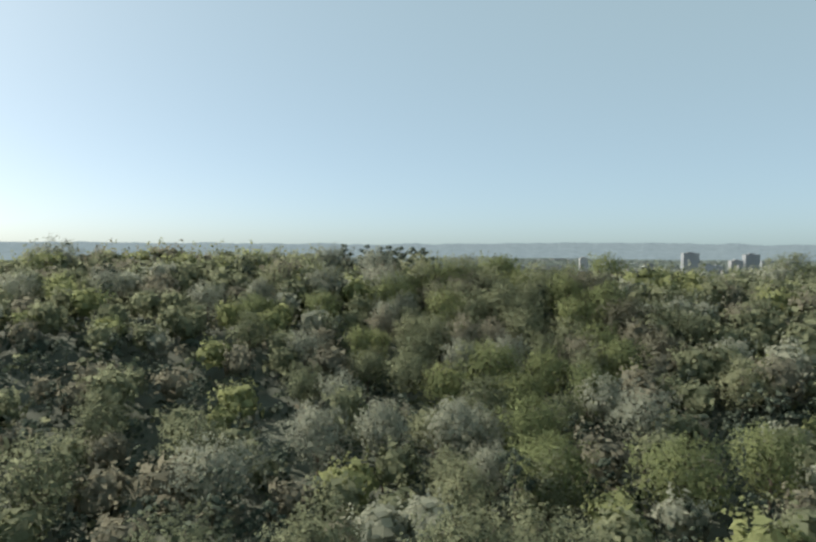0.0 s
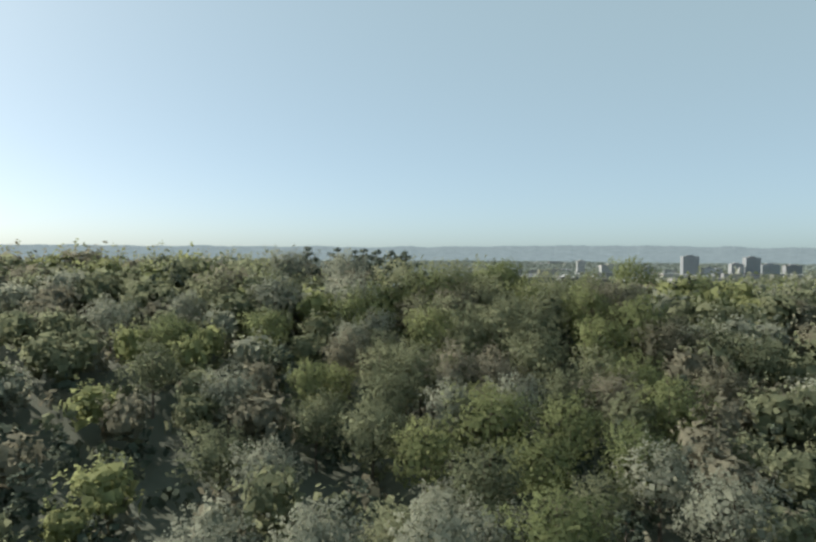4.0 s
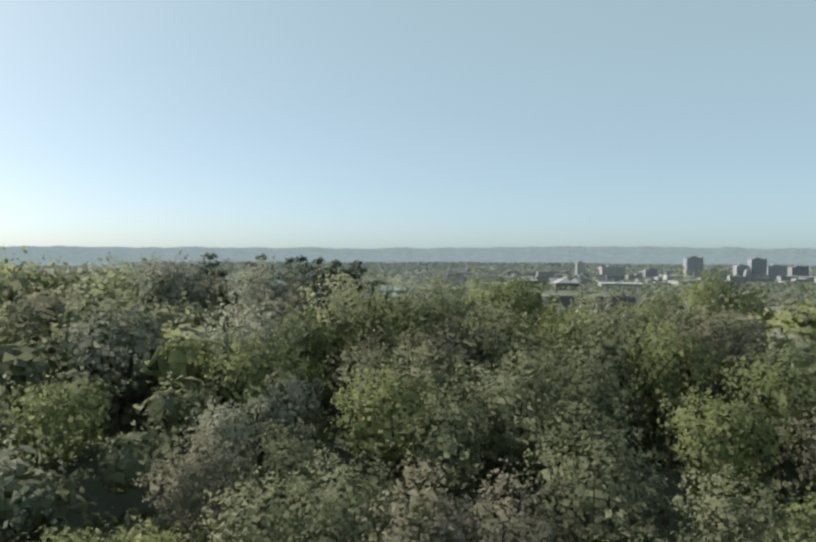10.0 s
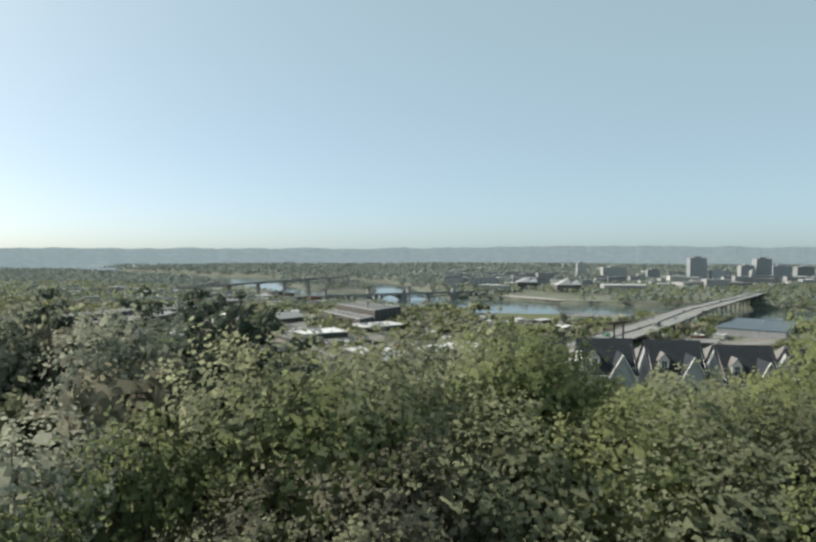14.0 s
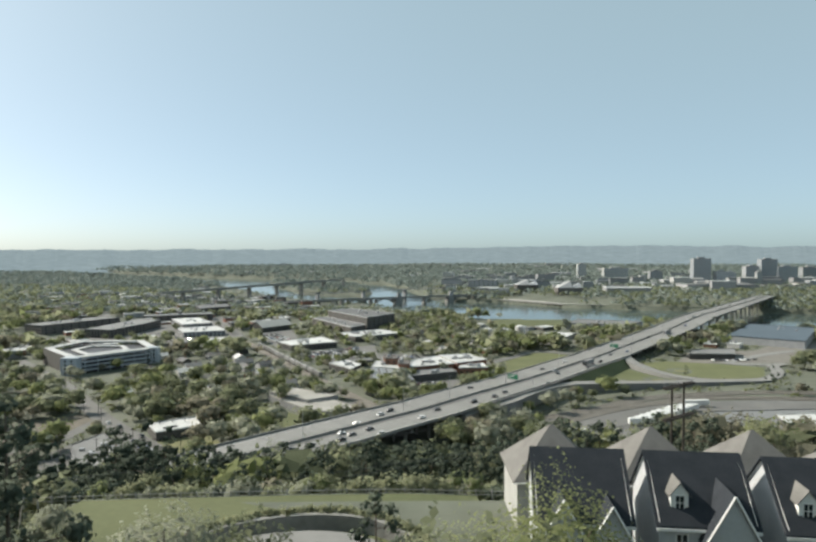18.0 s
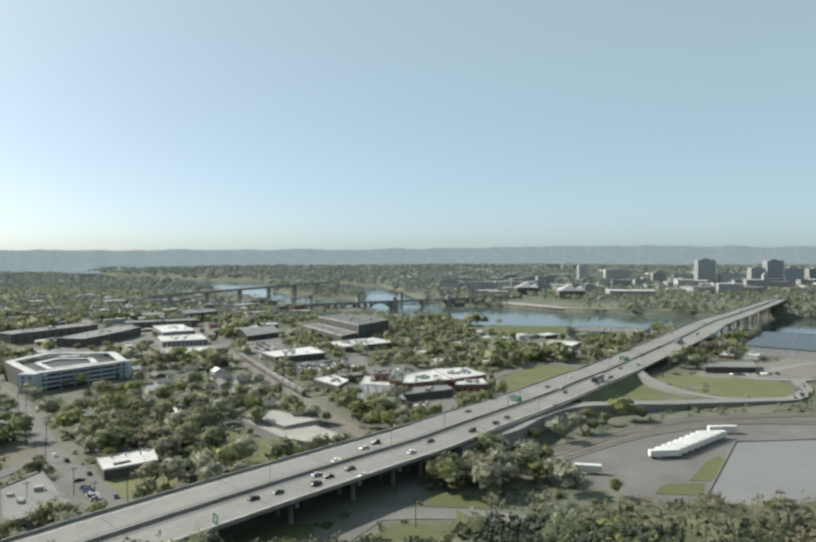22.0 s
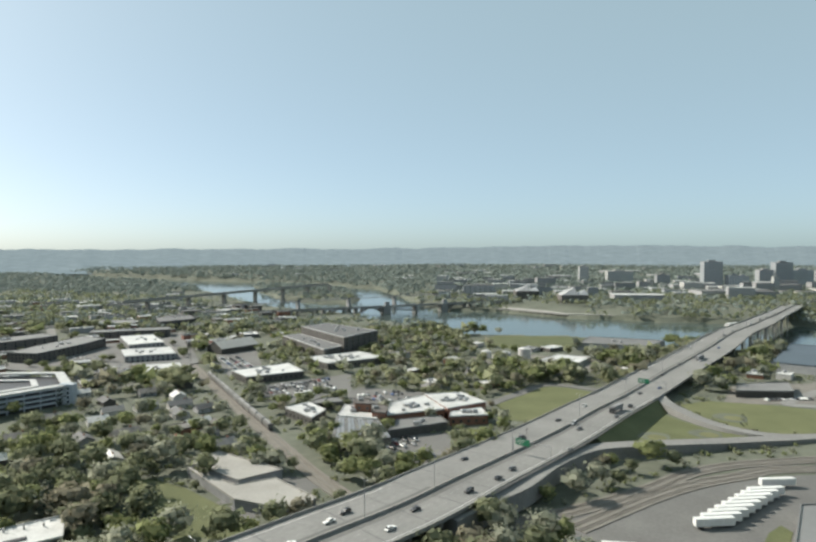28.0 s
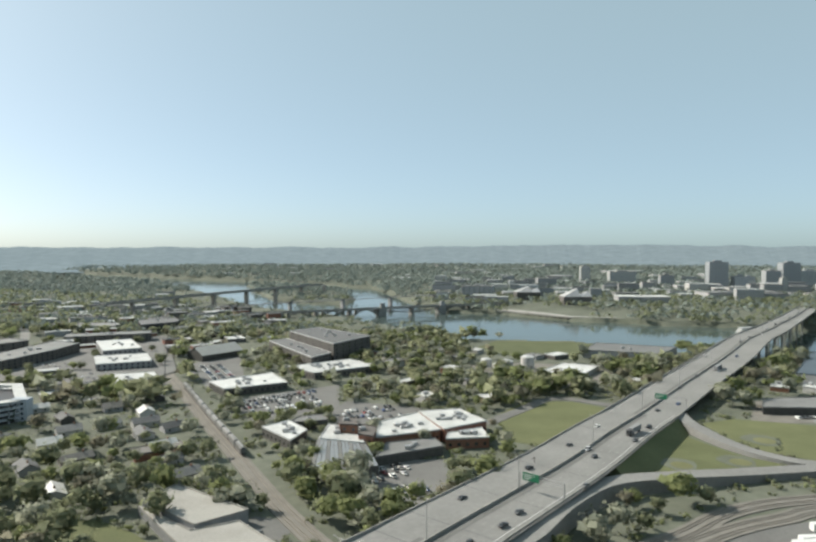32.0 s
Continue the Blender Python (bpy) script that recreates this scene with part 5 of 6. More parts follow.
def gantry(i, side, label, at=2.0, wide=7.5):
    """An overhead sign across one carriageway."""
    p = np.array(mid_line[i])
    q = offset_line(mid_line, lambda y: side * (half_deck(y) - 0.4))[i]
    d = q - p
    L = float(np.hypot(*d))
    t = thing("sign_gantry", p[0], p[1], deck_z(*p), math.degrees(math.atan2(d[1], d[0])), label, "road sign")
    for x in (0.6, L):
        part("post", tube((x, 0, -0.1), (x, 0, 7.6), 0.2, 0.16, 8), M_METAL, t)
    for z in (6.2, 7.4):
        part("beam", tube((0.6, 0, z), (L, 0, z), 0.12, 0.12, 6), M_METAL, t)
    s = part("sign_panel", box(at, at + wide, -0.35, -0.2, 4.9, 8.2, bevel=0.03), M_SIGN, t, "green sign panel")
    for k, (w, z) in enumerate(((5.2, 7.2), (4.0, 6.4), (2.6, 5.6))):
        part("letter_bar", box(at + 0.6, at + 0.6 + w * wide / 8, -0.38, -0.34, z, z + 0.24), M_WHITE, s)


gantry(44, -1, "green overhead sign on a steel gantry")
gantry(62, -1, "green overhead sign on a steel gantry far along the highway", 1.0)


SIGN = (-36.5, 445.5)


def roadside_sign(x, y, z):
    t = thing("road_sign", x, y, z, -42, "green exit sign on two posts at the highway edge", "road sign")
    for u in (-1.1, 1.1):
        part("post", tube((u, 0, -0.2), (u, 0, 5.2), 0.09, 0.08, 6), M_METAL, t)
    s = part("sign_panel", box(-1.6, 1.6, -0.16, -0.09, 1.8, 5.2, bevel=0.02), M_SIGN, t, "green sign panel")
    for w, z0 in ((2.2, 4.3), (2.6, 3.5), (1.6, 2.7)):
        part("letter_bar", box(-w / 2, w / 2, -0.19, -0.155, z0, z0 + 0.24), M_WHITE, s)


roadside_sign(*SIGN, deck_z(*SIGN))


# ---- vehicles ----
CAR_COLOURS = [("white", (0.72, 0.72, 0.70)), ("black", (0.020, 0.020, 0.022)), ("silver", (0.42, 0.43, 0.44)), ("dark grey", (0.08, 0.085, 0.09)), ("red", (0.28, 0.03, 0.025)), ("blue", (0.04, 0.08, 0.20))]
CAR_PAINT = [mat(f"car_paint_{n.replace(' ', '_')}", c, tuple(v * 0.9 for v in c), 0.5, 0.3, bump=0, spec=0.6) for n, c in CAR_COLOURS]
WHEEL = mesh_of(join(cyl(0.33, 0.33, -0.11, 0.11, 12), cyl(0.20, 0.20, -0.12, 0.12, 10)), "wheel", M_TYRE)


def car_body(l, w, h):
    """Lower body with bevelled edges."""
    return box(-l / 2, l / 2, -w / 2, w / 2, 0.28, h * 0.58, bevel=0.12)


def make_car(idx, suv=False):
    n, _ = CAR_COLOURS[idx]
    l, w, h = (4.8, 1.9, 1.75) if suv else (4.6, 1.8, 1.42)
    t = thing("car", 0, 0, -400, 0, f"{n} {'sport utility car' if suv else 'saloon car'} on the road", "car", "cars on the roads and car parks")
    part("body", car_body(l, w, h), CAR_PAINT[idx], t)
    c = bmesh.new()
    x0, x1 = (-l * 0.48, l * 0.20) if suv else (-l * 0.36, l * 0.20)
    lo = [c.verts.new(p) for p in ((x0, -w * 0.46, h * 0.57), (x1, -w * 0.46, h * 0.57), (x1, w * 0.46, h * 0.57), (x0, w * 0.46, h * 0.57))]
    hi = [c.verts.new(p) for p in ((x0 + 0.5, -w * 0.39, h * 0.96), (x1 - 0.7, -w * 0.39, h * 0.96), (x1 - 0.7, w * 0.39, h * 0.96), (x0 + 0.5, w * 0.39, h * 0.96))]
    for i in range(4):
        c.faces.new((lo[i], lo[(i + 1) % 4], hi[(i + 1) % 4], hi[i]))
    c.faces.new(hi)
    part("cabin_glass", c, M_GLASS, t)
    part("roof", box(x0 + 0.5, x1 - 0.7, -w * 0.39, w * 0.39, h * 0.96, h, bevel=0.03), CAR_PAINT[idx], t)
    for x in (-l * 0.31, l * 0.31):
        for s in (-1, 1):
            wl = part("wheel", WHEEL, None, t)
            wl.matrix_basis = pose(x, s * w * 0.46, 0.33, 90, 0, 0)
    return t


CARS = [make_car(i, k) for i in range(6) for k in (False, True)]
cr = np.random.default_rng(33)


def put_car(x, y, z, ang):
    copy_thing(CARS[int(cr.choice(12, p=np.array([4, 3, 5, 4, 3, 3, 4, 2, 0.6, 0.4, 0.6, 0.4]) / 30))], pose(x, y, z + 0.02, 0, 0, ang))


NEAR_CARS = [(-10, 494), (-5, 492), (3, 501), (9, 493), (-9, 484), (-4, 511), (-30, 470), (-22, 476), (7, 528), (12, 536), (29, 522), (38, 538), (60, 555), (74, 570), (82, 582), (115, 597 + 12)]
FAR_CARS = [(124, 668), (131, 660), (131, 649), (179, 703), (161, 676), (220, 757), (296, 854), (358, 943), (313, 912), (428, 1020), (486, 1092), (544, 1157), (240, 800), (200, 742), (270, 838),
            (340, 908), (380, 975), (405, 1004), (455, 1058), (505, 1110), (575, 1188), (600, 1225), (150, 705), (96, 632), (62, 596)]
for x, y in NEAR_CARS + FAR_CARS:
    put_car(x, y, deck_z(x, y) + 0.02, 48 + (0 if cr.random() < 0.5 else 180))


FAR_PARKED = {}


def far_car(x, y, z, ang):
    """A parked car of the far lots, kept as plain numbers until all are joined."""
    k = int(cr.choice(6, p=(0.3, 0.22, 0.24, 0.18, 0.03, 0.03)))
    rot = Matrix.Translation((x, y, z)) @ Matrix.Rotation(radians(ang), 4, "Z")
    for b, m in ((box(-2.2, 2.2, -0.9, 0.9, 0.3, 0.95, bevel=0.1), k), (box(-1.5, 0.9, -0.75, 0.75, 0.95, 1.45, bevel=0.2), 6 if cr.random() < 0.5 else k)):
        b.transform(rot)
        join(FAR_PARKED.setdefault(m, bmesh.new()), b)


def park(pts, rows_, n, fill=0.7):
    """Rows of parked cars within the first two sides of a lot."""
    a, b, d = [np.array(p, float) for p in pts]
    ang = math.degrees(math.atan2(*(b - a)[::-1]))
    for i in range(rows_):
        for k in range(n):
            if cr.random() < fill:
                p = a + (b - a) * (k + 0.5) / n + (d - a) * (i + 0.5) / rows_
                (put_car if p[1] < 690 else far_car)(p[0], p[1], 0.2, ang + 90 + cr.normal() * 2)


park([(-60, 752), (-12, 778), (-80, 794)], 5, 16)
park([(16, 632), (44, 650), (12, 650)], 3, 10, 0.6)
park([(32, 616), (52, 628), (26, 628)], 2, 7, 0.8)
park([(2, 735), (40, 752), (-8, 765)], 4, 12, 0.6)
park([(-245, 880), (-205, 855), (-225, 905)], 3, 12, 0.6)
park([(-150, 925), (-112, 850), (-130, 935)], 3, 22, 0.6)
park([(-124, 518), (-104, 494), (-118, 522)], 1, 9, 0.8)
park([(-117, 464), (-98, 478), (-112, 458)], 1, 6, 0.8)
park([(-24, 583), (-14, 596), (-20, 580)], 1, 5, 0.9)
park([(-300, 905), (-262, 870), (-290, 915)], 2, 12, 0.5)
park([(-322, 928), (-268, 945), (-312, 903)], 2, 18, 0.6)
park([(-190, 800), (-160, 818), (-184, 796)], 1, 8, 0.6)
park([(290, 742), (335, 745), (290, 748)], 1, 14, 0.7)
for m, b in FAR_PARKED.items():
    tagged(new("parked_cars", mesh_of(b, "parked_cars", CAR_PAINT[m] if m < 6 else M_GLASS)), "rows of parked cars in the far car parks", "cars", kind="stuff")
for x, y in ((-120, 527), (-140, 545), (-150, 553), (-205, 625), (-95, 500)):
    put_car(x, y, 0.28, 128)
for k, t in enumerate(CARS):   # the first of each stands in the largest car park
    t.matrix_basis = pose(-66 + 3.4 * k, 800 + 2.1 * k, 0.06, 0, 0, 122)


def trailer(x, y, ang, l=16):
    t = thing("truck_trailer", x, y, 0.2, ang, "white box truck trailer parked in the yard", "trailer", "trailers in the yard")
    part("box", box(-l / 2, l / 2, -1.3, 1.3, 1.1, 4.1, bevel=0.05), M_WHITE, t)
    part("chassis", box(-l / 2 + 0.5, l / 2 - 0.5, -0.5, 0.5, 0.75, 1.1), M_DARK, t)
    for x0 in (-l / 2 + 1.6, -l / 2 + 2.9):
        for s in (-1.0, 1.0):
            w = part("wheel", WHEEL, None, t)
            w.matrix_basis = pose(x0, s, 0.5, 90, 0, 0) @ Matrix.Diagonal((1.5, 1.5, 2.2, 1))
    for s in (-0.8, 0.8):
        part("landing_leg", box(l / 2 - 3.6, l / 2 - 3.4, s - 0.08, s + 0.08, 0, 1.1), M_DARK, t)
    return t


for k in range(9):
    trailer(154 + 4.7 * k, 545.5 + 3.75 * k, 5)
trailer(203, 586, 3)
trailer(94, 529, -14, 14)
trailer(110, 525, -10, 12)
trailer(300, 768, 8)


def lorry(x, y, z, ang):
    t = thing("lorry", x, y, z, ang, "box lorry with a dark cab driving on the highway", "truck")
    part("box", box(-9, 3.5, -1.3, 1.3, 1.1, 4.0, bevel=0.06), M_GREYWALL, t)
    cab = part("cab", box(4.0, 6.6, -1.2, 1.2, 0.6, 3.5, bevel=0.2), M_DARK, t)
    part("windscreen", box(6.58, 6.64, -1.0, 1.0, 2.0, 3.1), M_GLASS, cab)
    part("chassis", box(-9, 6, -0.5, 0.5, 0.7, 1.1), M_DARK, t)
    for x0 in (-7.5, -6.3, 2.0, 5.2):
        for s in (-1.05, 1.05):
            w = part("wheel", WHEEL, None, t)
            w.matrix_basis = pose(x0, s, 0.5, 90, 0, 0) @ Matrix.Diagonal((1.5, 1.5, 2.2, 1))


lorry(165, 690, deck_z(165, 690) + 0.02, 228)
lorry(300, 862, deck_z(300, 862) + 0.02, 48)


def freight_train():
    line = curve([(-131, 832), (-82, 740), (-52, 685), (-41, 663)], 12)
    tot = [0.0]
    for a, b in zip(line, line[1:]):
        tot.append(tot[-1] + float(np.hypot(*(b - a))))
    s = 4.0
    while s + 8 < tot[-1]:
        x, y = (float(np.interp(s, tot, [p[i] for p in line])) for i in (0, 1))
        x2, y2 = (float(np.interp(s + 1, tot, [p[i] for p in line])) for i in (0, 1))
        ang = math.degrees(math.atan2(y2 - y, x2 - x))
        nx, ny = math.sin(radians(ang)) * -2.1, math.cos(radians(ang)) * 2.1
        t = thing("freight_wagon", x + nx, y + ny, 0.75, ang, "grey covered hopper wagon of a standing goods train", "railway wagon", "wagons of the goods train")
        part("body", box(-6.8, 6.8, -1.4, 1.4, 1.1, 4.3, bevel=0.35), M_WAGON, t)
        part("underframe", box(-7.1, 7.1, -1.1, 1.1, 0.7, 1.1), M_DARK, t)
        part("hatch", box(-6.0, 6.0, -0.4, 0.4, 4.3, 4.5), M_GREYWALL, t)
        for x0 in (-5.6, -4.2, 4.2, 5.6):
            for q in (-0.72, 0.72):
                w = part("wheel", WHEEL, None, t)
                w.matrix_basis = pose(x0, q, 0.4, 90, 0, 0) @ Matrix.Diagonal((1.3, 1.3, 0.8, 1))
        s += 15.2


freight_train()


# ---- trees ----
def leaf_cloud(rng, clumps, n, size):
    """Many small leaf sprays gathered in clumps. clumps: rows of x, y, z, radius."""
    c = np.array(clumps)
    w = c[:, 3] ** 2
    pick = rng.choice(len(c), n, p=w / w.sum())
    d = rng.normal(size=(n, 3))
    d /= np.linalg.norm(d, axis=1)[:, None]
    d[:, 2] = np.where(d[:, 2] < -0.35, -d[:, 2], d[:, 2])
    r = c[pick, 3] * (0.62 + 0.48 * rng.random(n) ** 0.7)
    p = c[pick, :3] + d * r[:, None] * np.array((1, 1, 0.82))
    nrm = d + 0.34 * rng.normal(size=(n, 3)) + np.array((0, 0, 0.3))
    nrm *= np.sign((nrm * d).sum(1))[:, None]
    nrm /= np.linalg.norm(nrm, axis=1)[:, None]
    a = np.cross(nrm, rng.normal(size=(n, 3)))
    a /= np.linalg.norm(a, axis=1)[:, None]
    b = np.cross(nrm, a)
    s = size * (0.6 + 0.8 * rng.random(n))[:, None]
    droop = nrm * s * 0.25
    quads = np.stack([p - a * s * 0.5, p - b * s * 0.32 - droop, p + a * s * 0.5, p + b * s * 0.32 + droop], 1)
    soft = d + 0.3 * nrm + np.array((0, 0, 0.25))
    soft /= np.linalg.norm(soft, axis=1)[:, None]
    return np.concatenate([quads.reshape(-1, 3), np.repeat(soft, 4, 0)], 1)


def round_grid(k):
    """Corners of a ball made of k by k facets on each of six sides."""
    u = np.linspace(-1, 1, k + 1)
    out = []
    for axis in range(3):
        for s in (-1, 1):
            for i in range(k):
                for j in range(k):
                    q = [(u[i], u[j]), (u[i + 1], u[j]), (u[i + 1], u[j + 1]), (u[i], u[j + 1])]
                    for a, b in (q if s > 0 else q[::-1]):
                        out.append(np.roll((a, b, s), axis + 1))
    v = np.array(out, float)
    return v / np.linalg.norm(v, axis=1)[:, None]


GRIDS = {0: np.zeros((0, 3)), **{k: round_grid(k) for k in (1, 2, 3, 4, 6, 10)}}


def inner_mass(clumps, k):
    """The dense twigs and leaves inside each clump, as an uneven lump under the outer sprays."""
    out = [np.zeros((0, 6))]
    g = GRIDS[k]
    for x, y, z, r in clumps if k else ():
        lump = np.array([0.54 + 0.3 * noise.noise((p[0] * 1.9 + x, p[1] * 1.9 + y, p[2] * 1.9 + z)) for p in g])
        p = g * (lump * r)[:, None] * (1, 1, 0.82) + (x, y, z)
        soft = g + (0, 0, 0.2)
        out.append(np.concatenate([p, soft / np.linalg.norm(soft, axis=1)[:, None]], 1))
    return np.concatenate(out)


def quad_mesh(name, both, material):
    """Leaf sprays as one mesh; columns: place and the soft normal of the crown there."""
    verts, soft = both[:, :3], both[:, 3:]
    n = len(verts) // 4
    me = bpy.data.meshes.new(name)
    me.vertices.add(len(verts))
    me.vertices.foreach_set("co", np.ascontiguousarray(verts, dtype=np.float32).ravel())
    me.loops.add(n * 4)
    me.loops.foreach_set("vertex_index", np.arange(n * 4, dtype=np.int32))
    me.polygons.add(n)
    me.polygons.foreach_set("loop_start", np.arange(0, n * 4, 4, dtype=np.int32))
    me.polygons.foreach_set("loop_total", np.full(n, 4, dtype=np.int32))
    me.update(calc_edges=True)
    me.materials.append(material)
    me.normals_split_custom_set_from_vertices(soft)
    return me


def unit(v):
    return v / np.linalg.norm(v, axis=1)[:, None]


def lobed(d, seed, deep):
    """Uneven outline of a crown: how far it reaches in each direction."""
    return np.array([1 + deep * noise.noise((p[0] * 1.7 + seed, p[1] * 1.7, p[2] * 1.7)) + 0.55 * deep * noise.noise((p[0] * 4.2, p[1] * 4.2 + seed, p[2] * 4.2)) for p in d])


def crown_of(rng, h, r, n, size, low, deep, grain, per=9):
    """A rounded crown of feathery twigs that rise outwards from a dense heart; per leaf sprays on each twig."""
    seed = float(rng.random() * 90)
    mid, axes = np.array((0, 0, h * (0.46 + 0.54 * low))), np.array((r, r, h * (1 - low) * 0.52))
    m = max(n // per, 4)
    d = rng.normal(size=(m, 3))
    d[:, 2] = np.where(d[:, 2] < -0.5, -d[:, 2], d[:, 2])
    d = unit(d)
    reach = lobed(d, seed, deep)
    tip = mid + d * axes * reach[:, None]
    way = unit(unit(d * axes) + (0, 0, 0.55) + 0.25 * rng.normal(size=(m, 3)))
    span = r * (0.30 + 0.18 * rng.random(m))
    u = rng.random((m, per)) ** 0.7
    p = tip[:, None] + way[:, None] * (span[:, None] * (u - 0.72))[:, :, None] + rng.normal(size=(m, per, 3)) * (r * 0.055 * (1.15 - 0.6 * u))[:, :, None]
    p, dd, ww = p.reshape(-1, 3), np.repeat(d, per, 0), np.repeat(way, per, 0)
    k = len(p)
    nrm = unit(dd + 0.55 * rng.normal(size=(k, 3)) + (0, 0, 0.3))
    a = unit(np.cross(np.cross(nrm, ww + 0.6 * rng.normal(size=(k, 3))), nrm))
    b = np.cross(nrm, a)
    s = size * (0.6 + 0.8 * rng.random(k))[:, None]
    quads = np.stack([p - a * s * 0.5, p - b * s * 0.30 - nrm * s * 0.15, p + a * s * 0.5, p + b * s * 0.30 + nrm * s * 0.15], 1)
    soft = unit(dd + 0.5 * nrm + (0, 0, 0.25))
    out = np.concatenate([quads.reshape(-1, 3), np.repeat(soft, 4, 0)], 1)
    if grain:   # the dense heart under the twigs
        g = GRIDS[grain].reshape(-1, 4, 3)   # large overlapping sprays, each tilted its own way
        c = unit(g.mean(1))
        far = 0.64 * lobed(c, seed, deep) * (1 + 0.10 * rng.normal(size=len(c)))
        lean = 1 + 0.55 / grain * rng.normal(size=g.shape[:2])
        g2 = (c[:, None] + (1.25 if grain < 9 else 0.85) * (g - c[:, None])) * (far[:, None] * lean)[:, :, None]
        turn = unit(c + 0.42 * rng.normal(size=c.shape) + (0, 0, 0.25))
        heart = np.concatenate([(mid + g2 * axes).reshape(-1, 3), np.repeat(turn, 4, 0)], 1)
        out = np.concatenate([heart, out])
    out[:, 2] *= h / np.percentile(out[:, 2], 99.7)
    return out


def broadleaf(rng, h, r, n, size, low=0.30, coarse=False, grain=0):
    """Trunk, limbs and the leafy crown of a broadleaf tree."""
    b = tube((0, 0, -0.8), (0.1, 0.1, h * 0.45), 0.34 * h / 18, 0.22 * h / 18, 7)
    tube((0.1, 0.1, h * 0.45), (0, 0, h * 0.86), 0.22 * h / 18, 0.05, 6, b)
    for i in range(9):
        a, u = 2.4 * i, (i + 0.5) / 9
        q = r * (0.85 - 0.45 * u)
        tube((0.05, 0.05, h * (0.26 + 0.36 * u)), (q * math.cos(a), q * math.sin(a), h * (0.46 + 0.44 * u)), 0.10 * h / 18, 0.03, 4, b)
    return b, crown_of(rng, h, r, n, size, low, 0.62, grain, 5 if coarse else 9)


def pine(rng, h, r, n, size, grain=0):
    """An old pine: a bare lower trunk and flat, ragged tiers of needles, widest in the upper half."""
    clumps = []
    k = 22
    for i in range(k):
        u = (i + 0.5) / k
        a = i * 2.4 + rng.normal() * 0.5
        wide = math.sin(math.pi * min(0.16 + 0.80 * u, 1.0)) ** 0.6
        rad = r * wide * (0.30 + 0.62 * rng.random())
        clumps.append((rad * math.cos(a), rad * math.sin(a), h * (0.26 + 0.68 * u) + h * 0.03 * rng.normal(), r * (0.20 + 0.16 * rng.random()) * (1.15 - 0.45 * u)))
    clumps.append((0, 0, h * 0.96, r * 0.2))
    b = tube((0, 0, -0.8), (0, 0, h * 0.94), 0.26, 0.05, 7)
    for cx, cy, cz, cr in clumps[::2]:
        tube((0, 0, cz - 0.6), (cx, cy, cz), 0.07, 0.02, 4, b)
    return b, np.concatenate([inner_mass(clumps, grain), leaf_cloud(rng, clumps, n, size)])


def make_tree(kind, seed, h, r, n, size, material, label, grain=1):
    rng = np.random.default_rng(seed)
    wood, leaves = (pine if kind == "pine_tree" else broadleaf)(rng, h, r, n, size, grain=grain)
    t = thing(kind, 0, 0, -500, 0, label, "tree", "trees on the ridge and in the valley")
    part("trunk", wood, M_BARK, t)
    part("crown", quad_mesh("crown", leaves, material), None, t)
    return t


LEAFS = {"olive": M_LEAF, "fresh": M_LEAF2, "silver": M_LEAF3, "russet": M_LEAF4, "pine": M_PINE}
WORDS = {"olive": "broadleaf tree with sparse olive spring leaves", "fresh": "broadleaf tree in fresh yellow-green leaf",
         "silver": "broadleaf tree with pale silvery young leaves", "russet": "broadleaf tree with thin russet-brown buds", "pine": "dark green pine with an uneven narrow crown"}
rng = np.random.default_rng(7)


def plant(protos, spots, rest, name, label, n_rest, size_rest, cap=999, tall=18, grain=1):
    """The spots as single trees; the rest joined, colour by colour, into woods."""
    rest = rest + spots[cap:]
    for x, y, kind, sc in spots[:cap]:
        src = protos[kind][int(rng.integers(len(protos[kind])))]
        t = copy_thing(src, pose(x, y, land(x, y), 0, 0, rng.random() * 360) @ Matrix.Diagonal((sc * (0.9 + 0.25 * rng.random()), sc, sc, 1)))
    clouds = {}
    shapes = {}
    for k in LEAFS:
        shapes[k] = [pine(np.random.default_rng(50 + j), 16.5, 4.6, n_rest, size_rest, min(grain, 1))[1] if k == "pine" else broadleaf(np.random.default_rng(50 + j), tall, 6.0, n_rest, size_rest, 0.3, True, grain)[1] for j in range(4)]
    for x, y, kind, sc in rest:
        v = shapes[kind][int(rng.integers(4))]
        a, wide = rng.random() * 6.28, 0.92 + 0.28 * rng.random()
        ca, sa = math.cos(a), math.sin(a)
        spin = np.array(((ca, sa, 0), (-sa, ca, 0), (0, 0, 1)))
        clouds.setdefault(kind, []).append(np.concatenate([v[:, :3] @ spin * (sc * wide, sc * wide, sc) + (x, y, land(x, y)), v[:, 3:] @ spin], 1))
    for kind, parts_ in clouds.items():
        tagged(new(name, quad_mesh(name, np.concatenate(parts_), LEAFS[kind])), f"{label}, {WORDS[kind].split(' with ')[-1].split(' in ')[-1]}", "woods", kind="stuff")
    shapes.clear()


def choose(x, y, pines):
    v = noise.noise((x * 0.03, y * 0.03, 5)) * 0.5 + rng.random()
    if rng.random() < pines:
        return "pine"
    if y > 440:
        return "russet" if v < 0.08 else "olive" if v < 0.55 else "fresh" if v < 0.82 else "silver"
    return "russet" if v < (0.2 if y < 290 else 0.06) else "olive" if v < 0.72 else "fresh" if v < 0.92 else "silver"


